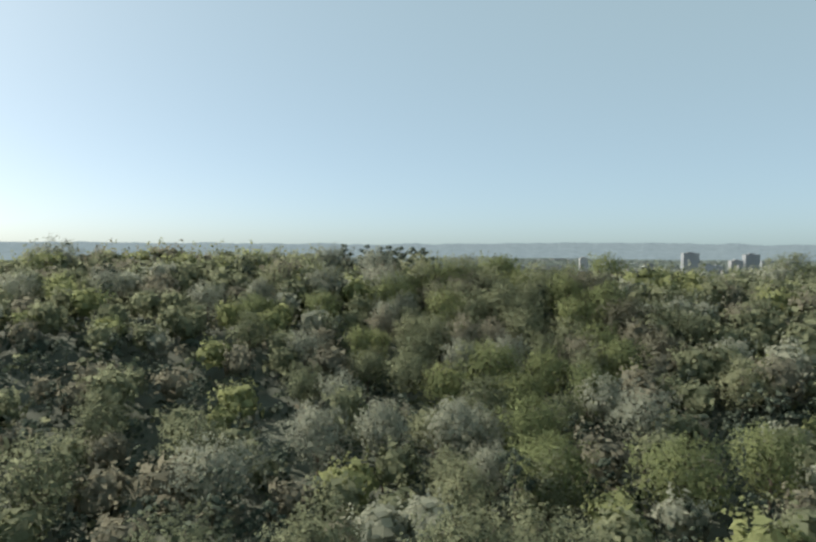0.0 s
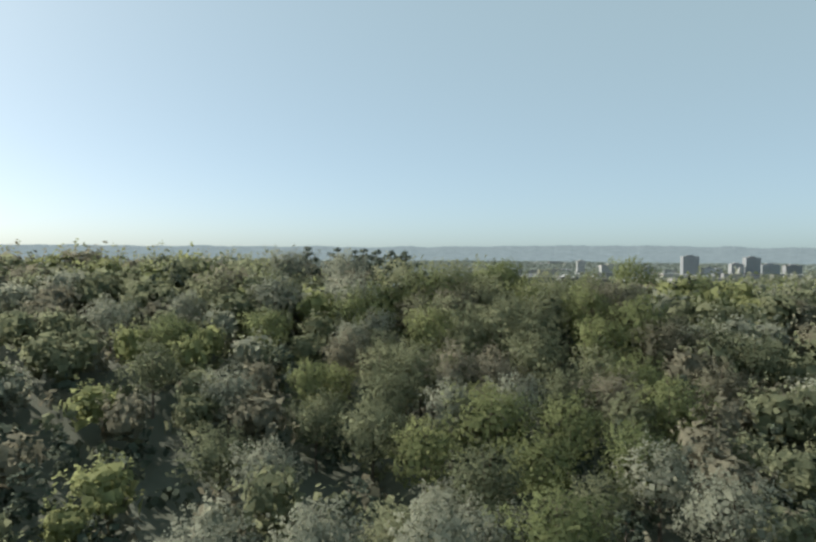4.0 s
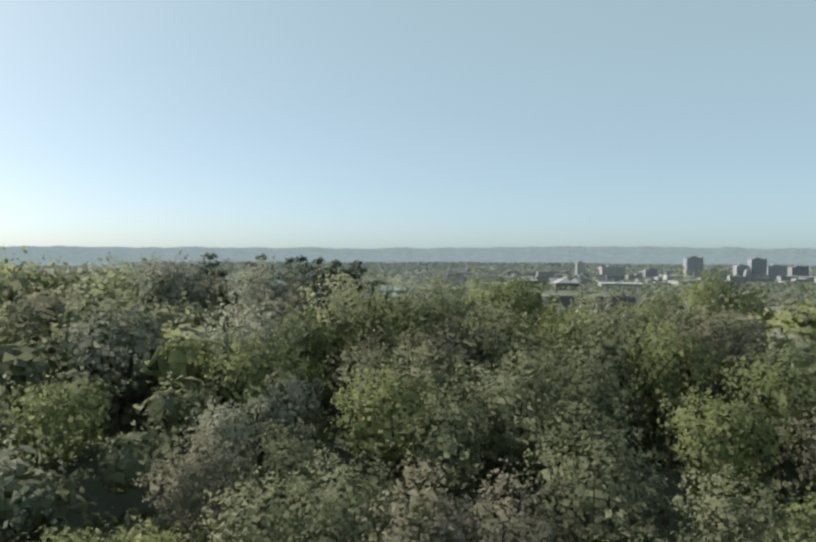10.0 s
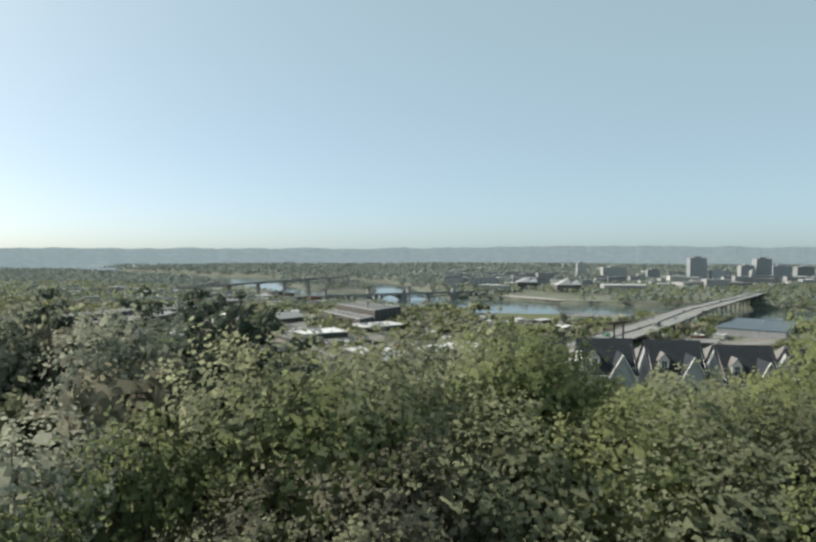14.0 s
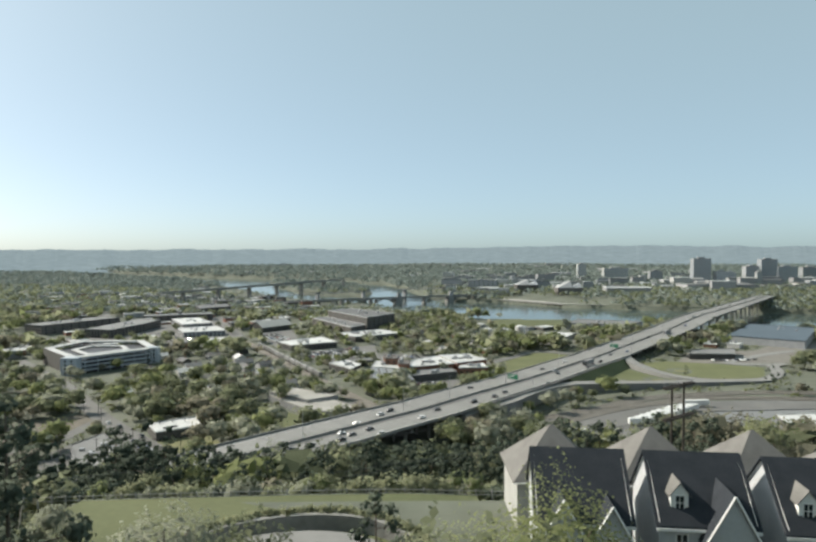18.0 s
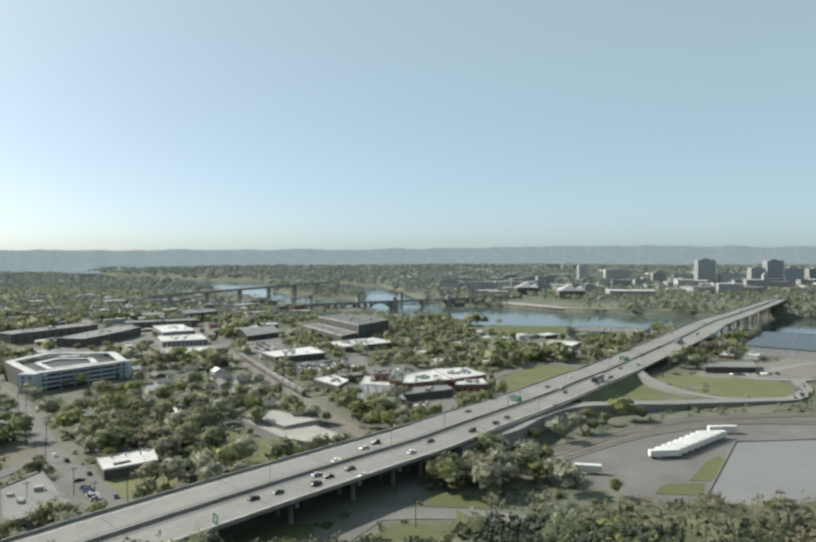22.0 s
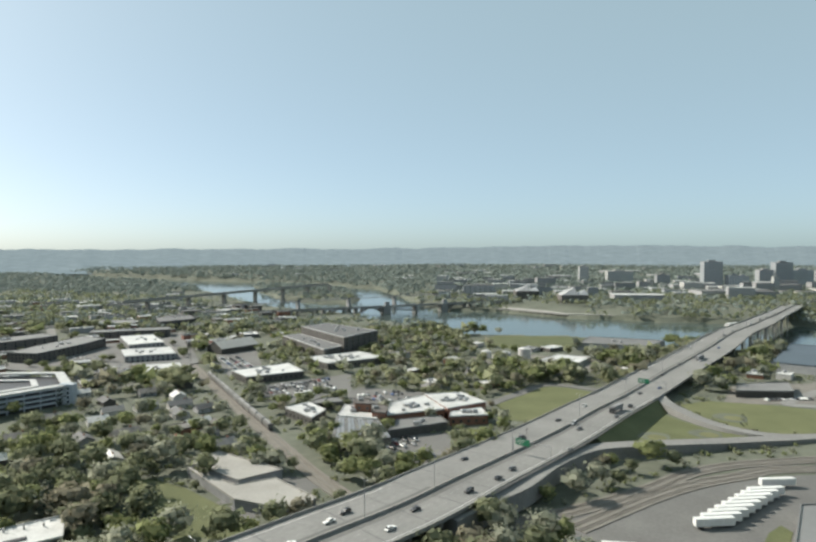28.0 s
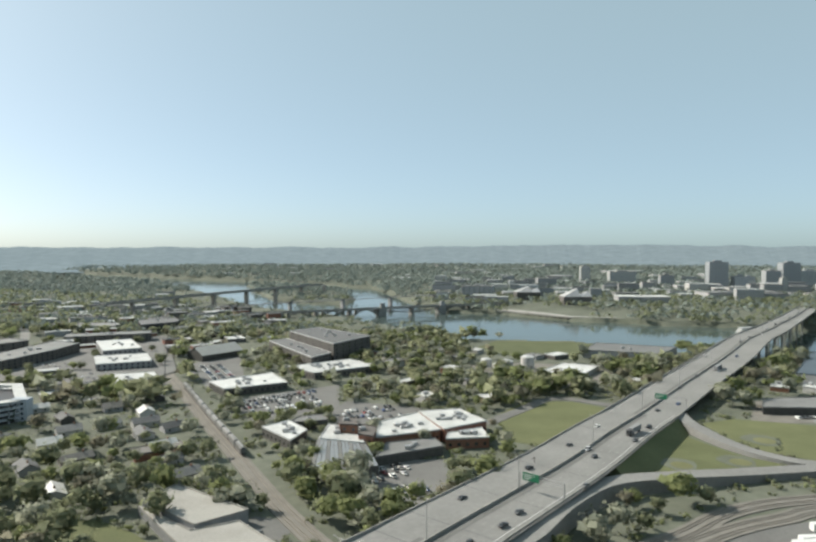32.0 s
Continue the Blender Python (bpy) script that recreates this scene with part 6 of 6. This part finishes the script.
NEAR = {k: [make_tree("broadleaf_tree", 11 + j * 5 + i, 19, 5.8 + 0.6 * i, 2700, 0.43, LEAFS[k], WORDS[k], 10) for i in range(3)] for j, k in enumerate(("olive", "fresh", "silver", "russet"))}
NEAR["pine"] = [make_tree("pine_tree", 40 + i, 17, 4.3, 1500, 0.42, M_PINE, WORDS["pine"]) for i in range(3)]
MID = {k: [make_tree("broadleaf_tree", 111 + j * 5 + i, 19, 5.6 + 0.6 * i, 1300, 0.55, LEAFS[k], WORDS[k], 6) for i in range(2)] for j, k in enumerate(("olive", "fresh", "silver", "russet"))}
MID["pine"] = NEAR["pine"]
FINE = [make_tree("broadleaf_tree", 131 + i, 19, 6.2 + 0.5 * i, 8500, 0.25, LEAFS[k], WORDS[k], 10) for i, k in enumerate(("olive", "fresh", "silver"))]
PROTOS = FINE + [t for ts in NEAR.values() for t in ts] + [t for k, ts in MID.items() if k != "pine" for t in ts]

# the largest single trees of the ridge, by the look of their crowns
OLIVE_AT = [(-41, 151), (-2, 141), (29, 170), (15, 178), (14, 127), (-23, 131), (68, 176), (32, 185), (-44, 191), (15, 206), (3, 207), (23, 198),
            (41, 208), (26, 224), (-54, 105), (-36, 100), (73, 140), (-12, 70), (-25, 66), (74, 171), (134, 228), (-52, 84), (134, 226)]
FRESH_AT = [(-14, 155), (30, 145), (49, 152), (47, 162), (-27, 176), (-42, 163), (6, 136), (37, 135), (44, 176), (10, 203), (52, 213), (45, 191),
            (-8, 188), (21, 115), (41, 95), (57, 100), (68, 228), (77, 229)]
SILVER_AT = [(-27, 148), (11, 149), (23, 153), (-29, 194), (-16, 128), (-58, 171), (-46, 181), (-11, 196), (-14, 218), (-31, 220), (-102, 158),
             (-29, 89), (-17, 106), (-6, 110), (7, 112), (39, 130), (44, 120), (-123, 211), (-86, 172)]
FINE_AT = [(24.5, 233, 0, 82.5), (30.5, 236, 1, 84), (38, 231, 0, 81), (45, 236, 1, 77), (-18, 228, 2, 79), (-9, 231, 0, 77), (-2, 225, 0, 75), (53, 234, 0, 76)]   # x, y, kind, height of the top
RUSSET_AT = [(-9, 168), (59, 177), (20, 163), (62, 160)]
PINE_AT = [(-11, 234), (-2, 217), (2, 216.5), (-6, 226), (-14, 240), (-8, 243), (-19, 236), (19, 247), (-94, 186), (-27, 228)]
TOP_Y, TOP_Z = (40, 100, 130, 145, 160, 180, 195, 210, 235, 250, 262), (58, 61, 63, 66, 69.5, 77, 83, 87.0, 87.5, 86, 83)


def canopy_scale(x, y, h=19.0):
    top = float(np.interp(y, TOP_Y, TOP_Z)) + 5 * math.exp(-((x + 95) / 60) ** 2)
    if x < 6 and y > 200:
        top += 1.2
    if -3 < x < 24 and y > 218:
        top = min(top, 77.5)
    if 31 < x < 64 and y > 190:   # lower growth before the houses
        top = min(top, 85.0 - 0.14 * (y - 202))
    if x > 34 and y > 228:
        top -= min((x - 34) * 0.4, 5)
    return min(max((top - land(x, y)) / h, 0.72), 1.55)


def ridge_trees():
    one, rest = [], []
    for kind, spots in (("olive", OLIVE_AT), ("fresh", FRESH_AT), ("silver", SILVER_AT), ("russet", RUSSET_AT), ("pine", PINE_AT)):
        for x, y in spots:
            one.append((x, y, kind, canopy_scale(x, y, 17.0 if kind == "pine" else 19.0)))
    taken = [(x, y, 5.6) for x, y, _, _ in one] + [(x, y, 6.0) for x, y, *_ in FINE_AT]
    for x, y, k, top in FINE_AT:
        sc = (top - land(x, y)) / 19
        copy_thing(FINE[k], pose(x, y, land(x, y), 0, 0, 70 * x) @ Matrix.Diagonal((max(sc, 0.8), max(sc, 0.8), sc, 1)))
    for gy in np.arange(-30, 262, 8.6):
        for gx in np.arange(-175, 235, 8.6):
            x, y = gx + rng.normal() * 2.3, gy + rng.normal() * 2.3
            if not free_spot(x, y, 1.0) or abs(x - 4 - y * 0.11) > 34 + 0.70 * max(y, 0) or (y < 40 and abs(x) < 40 and y > -8):
                continue
            if any((x - a) ** 2 + (y - b) ** 2 < r * r for a, b, r in taken):
                continue
            sc = canopy_scale(x, y) * (0.92 + 0.16 * noise.noise((x * 0.06, y * 0.06, 8)) + 0.05 * rng.normal())
            if y < 135:   # uneven heights on the slope that faces away from the sun
                sc *= 0.86 + 0.10 * rng.normal()
            # below y 135: some conifers, the extra pines put the slope's shade into colour
            kind = choose(x, y, 0.45 if 215 < y and -40 < x < 10 else 0.30 if y < 135 else 0.04)
            (one if abs(x - 4 - y * 0.11) < np.interp(y, (60, 120, 150, 190, 215), (8, 14, 36, 36, 30)) and 60 < y < 262 else rest).append((x, y, kind, min(sc, 1.35)))
    plant(NEAR, one, rest, "woods", "dense spring woodland covering the ridge", 220, 0.78, 260, 18, 6)
    return len(one), len(rest)


# the terrace with its houses, lawn and drive carries no wood
BLOCKED.append([(-26, 248), (-22, 282), (120, 290), (120, 240), (30, 238), (10, 246)])
print("ridge", ridge_trees())


def slope_trees():
    one, rest = [], []
    for gy in np.arange(284.5, 450, 6.8):
        for gx in np.arange(-190, 240, 6.8):
            x, y = gx + rng.normal() * 1.7, gy + rng.normal() * 1.7
            z = land(x, y)
            if z < 1.2 or not free_spot(x, y, 0.5):
                continue
            if y < 297 and rng.random() < 0.7:
                continue
            sc = (0.30 if y < 297 else 1.02) + (0.75 if x < 15 and y > 296 else 0.33) * rng.random()
            if x < -16:      # old pines close behind the lawn
                top = np.interp(y, (297, 303, 315, 325, 340, 360, 400, 440), (66, 70, 69, 62, 55, 47, 29, 12))
            elif x < 44:
                top = np.interp(y, (297, 303, 315, 325, 340, 360, 400, 440), (61, 64, 64, 60, 55, 47, 29, 12))
            elif x < 84:     # the tallest below the houses
                top = np.interp(y, (297, 315, 335, 350, 370, 400, 440), (61, 66, 66, 60, 52, 37, 18))
            else:
                top = np.interp(y, (297, 310, 330, 345, 370, 400, 440), (60, 65, 65, 59, 50, 36, 20))
            top = float(top) - 3 * rng.random() ** 2
            sc = max(min(sc, (top - z) / 17), 0.28)
            kind = choose(x, y, 0.0 if y < 297 else 0.9 if x < 84 else 0.15)
            if x >= 84 and kind != "pine" and rng.random() < 0.6:
                kind = "russet"
            (one if -50 < x < 90 and y < 395 and rng.random() < 0.6 else rest).append((x, y, kind, sc))
    plant(MID, one, rest, "woods", "mixed pine wood on the slope below the lawn", 140, 0.8, 130, 18, 3)
    return len(one), len(rest)


print("slope", slope_trees())
FAR = {k: [make_tree("broadleaf_tree", 70 + j * 5 + i, 12, 5.2, 700, 0.55, LEAFS[k], WORDS[k], 6) for i in range(2)] for j, k in enumerate(("olive", "fresh", "silver", "russet"))}
FAR["pine"] = [make_tree("pine_tree", 90 + i, 14, 3.3, 420, 0.55, M_PINE, WORDS["pine"]) for i in range(2)]
PROTOS += [t for ts in FAR.values() for t in ts]


def undergrowth():
    """Low shrubs and saplings that close the floor of the woods."""
    clouds = {"olive": [], "russet": [], "pine": []}
    for gy in np.arange(-20, 440, 7.5):
        for gx in np.arange(-180, 240, 7.5):
            x, y = gx + rng.normal() * 2, gy + rng.normal() * 2
            if land(x, y) < 1.5 or abs(x - 4 - y * 0.11) > 60 + 0.75 * max(y, 0) or not free_spot(x, y, 0.5):
                continue
            if 283 < y < 300 and rng.random() < 0.2:
                continue
            h = (1.6 if y > 280 else 2.2 if y > 150 else 4.0) + 2.4 * rng.random()
            c = [(rng.normal() * 1.6, rng.normal() * 1.6, h * (0.35 + 0.5 * rng.random()), 1.8 + rng.random()) for _ in range(4)]
            v = leaf_cloud(rng, c, 34, 1.4)
            v[:, :3] += (x, y, land(x, y))
            # below y 150 the pine colour paints in shade between the crowns
            clouds["pine" if (y > 297 or y < 150) and rng.random() < 0.6 else "olive" if rng.random() < 0.6 else "russet"].append(v)
    for kind, c in clouds.items():
        tagged(new("undergrowth", quad_mesh("undergrowth", np.concatenate(c), LEAFS[kind])), "dense low undergrowth on the woodland floor", "undergrowth", kind="stuff")


undergrowth()


# ---- valley trees, far woods ----
THICKET = [(-110, 579), (-102, 594), (-75, 558), (-51, 529), (-58, 515), (-76, 513), (-96, 547)]
STREET_TREES = [(-192, 621), (-177, 649), (-121, 670), (-80, 637), (-86, 594), (-107, 566), (-134, 566), (-165, 580)]
HEDGE = [(-70, 592), (-45, 572), (-22, 549), (-8, 551), (-33, 567), (-62, 600)]
COPSE = [(96, 763), (95, 840), (146, 826), (143, 775), (127, 750)]
UNDERPASS = [(-70, 438), (100, 438), (140, 470), (96, 512), (66, 500), (20, 495), (-50, 470)]


def valley_trees():
    one, rest = [], []
    for gy in np.arange(440, 1130, 8.6):
        wid = 160 + (gy - 300) * 0.78
        for gx in np.arange(-wid, wid, 8.6):
            x, y = gx + rng.normal() * 2.8, gy + rng.normal() * 2.8
            dens = 0.88 + 0.8 * noise.noise((x * 0.012, y * 0.012, 2))
            if y > 900 and x > -120:
                dens += 0.45
            if y > 640 and x < -90:
                dens -= 0.5
            if inside(x, y, STREET_TREES):
                dens = 0.72
            if inside(x, y, THICKET) or inside(x, y, HEDGE) or inside(x, y, COPSE) or 40 < x < 66 and 506 < y < 540:
                dens = 1.0
            if 110 < x < 330 and 925 < y < 1090 or inside(x, y, UNDERPASS):
                dens = 0.06
            if x > 230:
                dens -= 0.35
            if 100 < x < 340 and 622 < y < 760:
                dens = 0.03
            if y > 640 and -130 < x < 110 and not inside(x, y, COPSE):
                dens -= 0.22
            if rng.random() > dens or not free_spot(x, y, 1.5):
                continue
            if x < -150 and y > np.interp(x, NBX, NBY) - 60:
                continue
            sc = 0.6 + 0.6 * rng.random() ** 1.5
            if inside(x, y, HEDGE):
                sc = 0.35 + 0.15 * rng.random()
            elif y > 640 and -130 < x < 110 and not inside(x, y, COPSE):
                sc *= 0.72
            (one if y < 560 else rest).append((x, y, choose(x, y, 0.06), sc))
    near, far = [r for r in rest if r[1] < 780], [r for r in rest if r[1] >= 780]
    plant(FAR, one, near, "woods", "spring trees scattered between valley buildings", 120, 0.75, 120, 13, 4)
    plant(FAR, [], far, "woods", "spring trees of the far valley", 40, 1.4, 0, 13, 2)
    return len(one), len(rest)


# street trees of the paved shopping quarter
for k in range(70):
    x, y = rng.uniform(-390, -170), rng.uniform(860, 1100)
    if inside(x, y, [(-410, 900), (-300, 862), (-262, 858), (-180, 836), (-160, 900), (-205, 1010), (-250, 1120), (-385, 1100)]) and sum(inside(x, y, p) for p in BLOCKED) == 1:
        copy_thing(FAR["olive"][k % 2] if k % 3 else FAR["fresh"][k % 2], pose(x, y, 0, 0, 0, 50 * k) @ Matrix.Diagonal((0.8, 0.8, 0.75, 1)))


print("valley", valley_trees())


def far_woods():
    clouds = {}
    for i in range(14500):
        y = 1130 + 3000 * rng.random() ** 1.6
        x = rng.uniform(-0.72, 0.78) * y + 30
        if in_river(x, y) or not (inside(x, y, ISLAND) or noise.noise((x * 0.004, y * 0.004, 4)) + 0.35 * rng.random() > (-0.6 if x < -100 or y > 2200 else -0.32) or y < np.interp(x, FBX, FBY)):
            continue
        if is_blocked(x, y):
            continue
        bank = float(np.interp(x, NBX, NBY)) - y
        low = 0.4 if x < 40 and 0 < bank < 190 else 1.0   # low growth along the near bank
        if low < 1 and rng.random() < 0.35:
            continue
        n = 10
        d = unit(rng.normal(size=(n, 3)))
        rr = (5.5 + 4 * rng.random()) * (0.5 + 0.5 * low)
        d[:, 2] = np.abs(d[:, 2]) - 0.15
        p = d * (rr, rr, 5.6 * low) + np.array((x, y, land(x, y) + 5.0 * low))
        s = 5.2 * (0.4 + 0.6 * low) * (0.6 + 0.8 * rng.random(n))[:, None]
        nrm = d + 0.25 * rng.normal(size=(n, 3))
        a = np.cross(nrm, rng.normal(size=(n, 3)))
        a /= np.linalg.norm(a, axis=1)[:, None]
        b = np.cross(d, a)
        q = np.stack([p - a * s * 0.5, p - b * s * 0.4, p + a * s * 0.5, p + b * s * 0.4], 1).reshape(-1, 3)
        q = np.concatenate([q, np.repeat(d + (0, 0, 0.2), 4, 0)], 1)
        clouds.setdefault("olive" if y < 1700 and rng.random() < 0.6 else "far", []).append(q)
    for i in range(7000):   # the closed woods of the far plain
        y = 1900 + 1500 * rng.random()
        x = rng.uniform(-0.72, 0.74) * y + 30
        if in_river(x, y) or is_blocked(x, y):
            continue
        n = 7
        d = unit(rng.normal(size=(n, 3)))
        d[:, 2] = np.abs(d[:, 2])
        p = d * (12, 12, 7) + np.array((x, y, land(x, y) + 3.0))
        a = unit(np.cross(d, rng.normal(size=(n, 3))))
        b = np.cross(d, a)
        s = 9.5 * (0.6 + 0.8 * rng.random(n))[:, None]
        q = np.stack([p - a * s * 0.5, p - b * s * 0.4, p + a * s * 0.5, p + b * s * 0.4], 1).reshape(-1, 3)
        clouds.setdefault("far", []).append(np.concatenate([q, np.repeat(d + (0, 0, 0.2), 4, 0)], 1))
    # far clumps take the leaf colour with haze mixed in
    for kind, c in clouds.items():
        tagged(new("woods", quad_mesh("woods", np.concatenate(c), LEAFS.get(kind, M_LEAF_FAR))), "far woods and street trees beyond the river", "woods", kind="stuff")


far_woods()


def scrub():
    """Low bushes on the rough ground between lots, tracks and ramps."""
    clouds = {}
    for i in range(6500):
        y = 440 + 420 * rng.random() ** 1.2
        x = rng.uniform(-0.62, 0.62) * (y - 200) + 40
        band = inside(x, y, [(100, 566), (160, 612), (262, 634), (330, 640), (330, 606), (175, 582), (110, 560)])
        if not band and noise.noise((x * 0.02, y * 0.02, 9)) + 0.4 * rng.random() < 0.12 or not free_spot(x, y, 0.6) or land(x, y) > 3:
            continue
        h = 1.0 + 2.2 * rng.random() ** 2
        c = [(rng.normal() * 1.3, rng.normal() * 1.3, h * 0.5, 0.7 + 0.6 * h * rng.random()) for _ in range(3)]
        v = np.concatenate([inner_mass(c, 1), leaf_cloud(rng, c, 22, 0.75)])
        v[:, :3] += (x, y, land(x, y))
        clouds.setdefault(choose(x, y, 0), []).append(v)
    for kind, c in clouds.items():
        tagged(new("scrub", quad_mesh("scrub", np.concatenate(c), LEAFS[kind])), "low olive scrub on rough ground between tracks and lots", "bushes", kind="stuff")


scrub()


# ---- planting round the lawn and the drive ----
def shrub(x, y, r, h, kind, label, seed, upright=False):
    srng = np.random.default_rng(seed)
    t = thing("shrub", x, y, land(x, y), 40 * seed, label, "shrub", "shrubs round the drive")
    n = 9
    c = []
    for i in range(n):
        a, u = 2.4 * i, (i + 0.5) / n
        q = r * (1 - u if upright else math.sqrt(max(1 - (2 * u - 0.9) ** 2, 0.1))) * 0.62
        c.append((q * math.cos(a), q * math.sin(a), h * (0.15 + 0.75 * u), r * (0.5 - (0.25 * u if upright else 0))))
    part("crown", quad_mesh("crown", np.concatenate([inner_mass(c, 2), leaf_cloud(srng, c, 1500, 0.30)]), LEAFS[kind]), None, t)
    part("stem", tube((0, 0, -0.3), (0, 0, h * 0.6), 0.12, 0.06, 6), M_BARK, t)


for i, (x, y, r, h, kind, label, up) in enumerate((
        (7.5, 254.5, 1.5, 3.2, "pine", "dark rounded evergreen shrub beside the drive", False), (10.5, 252.5, 1.9, 3.4, "pine", "dark rounded evergreen shrub beside the drive", False),
        (13.5, 253.5, 2.2, 4.6, "pine", "dark pyramid-shaped evergreen beside the drive", True), (21.5, 254.5, 2.4, 4.2, "pine", "tall dark rounded bush at the drive", False),
        (18.8, 252.0, 1.8, 2.8, "olive", "olive rounded bush at the drive", False), (-13, 258, 3.4, 6.0, "silver", "broad silvery bush at the edge of the lawn", False),
        (-15, 252, 3.8, 5.0, "silver", "low silvery spreading bush near the lawn", False), (-20, 258, 3.2, 10.5, "pine", "tall dark evergreen at the edge of the lawn", True))):
    shrub(x, y, r, h, kind, label, i + 1, up)


def planting():
    """The belt of mixed bushes along the back of the lawn, and the low hedge on the wall."""
    clouds = {}
    for i in range(300):
        x = rng.uniform(-32, 125)
        y = np.interp(x, (-24, -4, 31, 120), (277.5, 279.5, 283.5, 291)) + 1.2 + abs(rng.normal()) * 3.2
        h = 1.4 + 2.4 * rng.random() ** 2
        c = [(rng.normal() * 0.9, rng.normal() * 0.7, h * (0.3 + 0.5 * rng.random()), 0.6 + 0.35 * h) for _ in range(4)]
        v = np.concatenate([inner_mass(c, 1), leaf_cloud(rng, c, 130, 0.45)])
        v[:, :3] += (x, y, land(x, y))
        clouds.setdefault(("olive", "fresh", "olive", "pine", "silver")[int(rng.integers(5))], []).append(v)
    for p in curve(ARC, 9)[3:]:
        c = [(p[0] + rng.normal() * 0.3, p[1] + 0.9 + rng.normal() * 0.3, 69.0 + 0.3 * rng.random(), 0.75) for _ in range(3)]
        clouds.setdefault("olive", []).append(np.concatenate([inner_mass(c, 1), leaf_cloud(rng, c, 80, 0.32)]))
    for kind, c in clouds.items():
        tagged(new("shrubbery", quad_mesh("shrubbery", np.concatenate(c), LEAFS[kind])), "belt of mixed bushes along the back of the lawn", "bushes", kind="stuff")


planting()


def lawn_fence():
    t = thing("fence", 0, 0, 0, 0, "pale two-rail fence along the back of the lawn", "fence")
    line = curve([(-30, 277.2), (-4, 278.6), (31, 282.6), (60, 285.5)], 14)
    post = mesh_of(box(-0.07, 0.07, -0.07, 0.07, -0.4, 1.25), "post", M_LIGHTWALL)
    for p, q in zip(line, line[1:]):
        o = part("post", post, None, t)
        o.matrix_basis = pose(p[0], p[1], land(*p))
        for z in (0.55, 1.05):
            part("rail", tube((p[0], p[1], land(*p) + z), (q[0], q[1], land(*q) + z), 0.05, 0.05, 4), M_LIGHTWALL, t)


lawn_fence()


# the first tree of each kind stands among the others
for i, t in enumerate(PROTOS):
    for k in range(400):
        x, y = 150 + 5 * (i % 9) + 3 * k % 50, 300 + 7 * (i // 9) + k // 9
        if land(x, y) > 1 and free_spot(x, y, 1.0):
            break
    t.matrix_basis = pose(x, y, land(x, y), 0, 0, 40 * i)
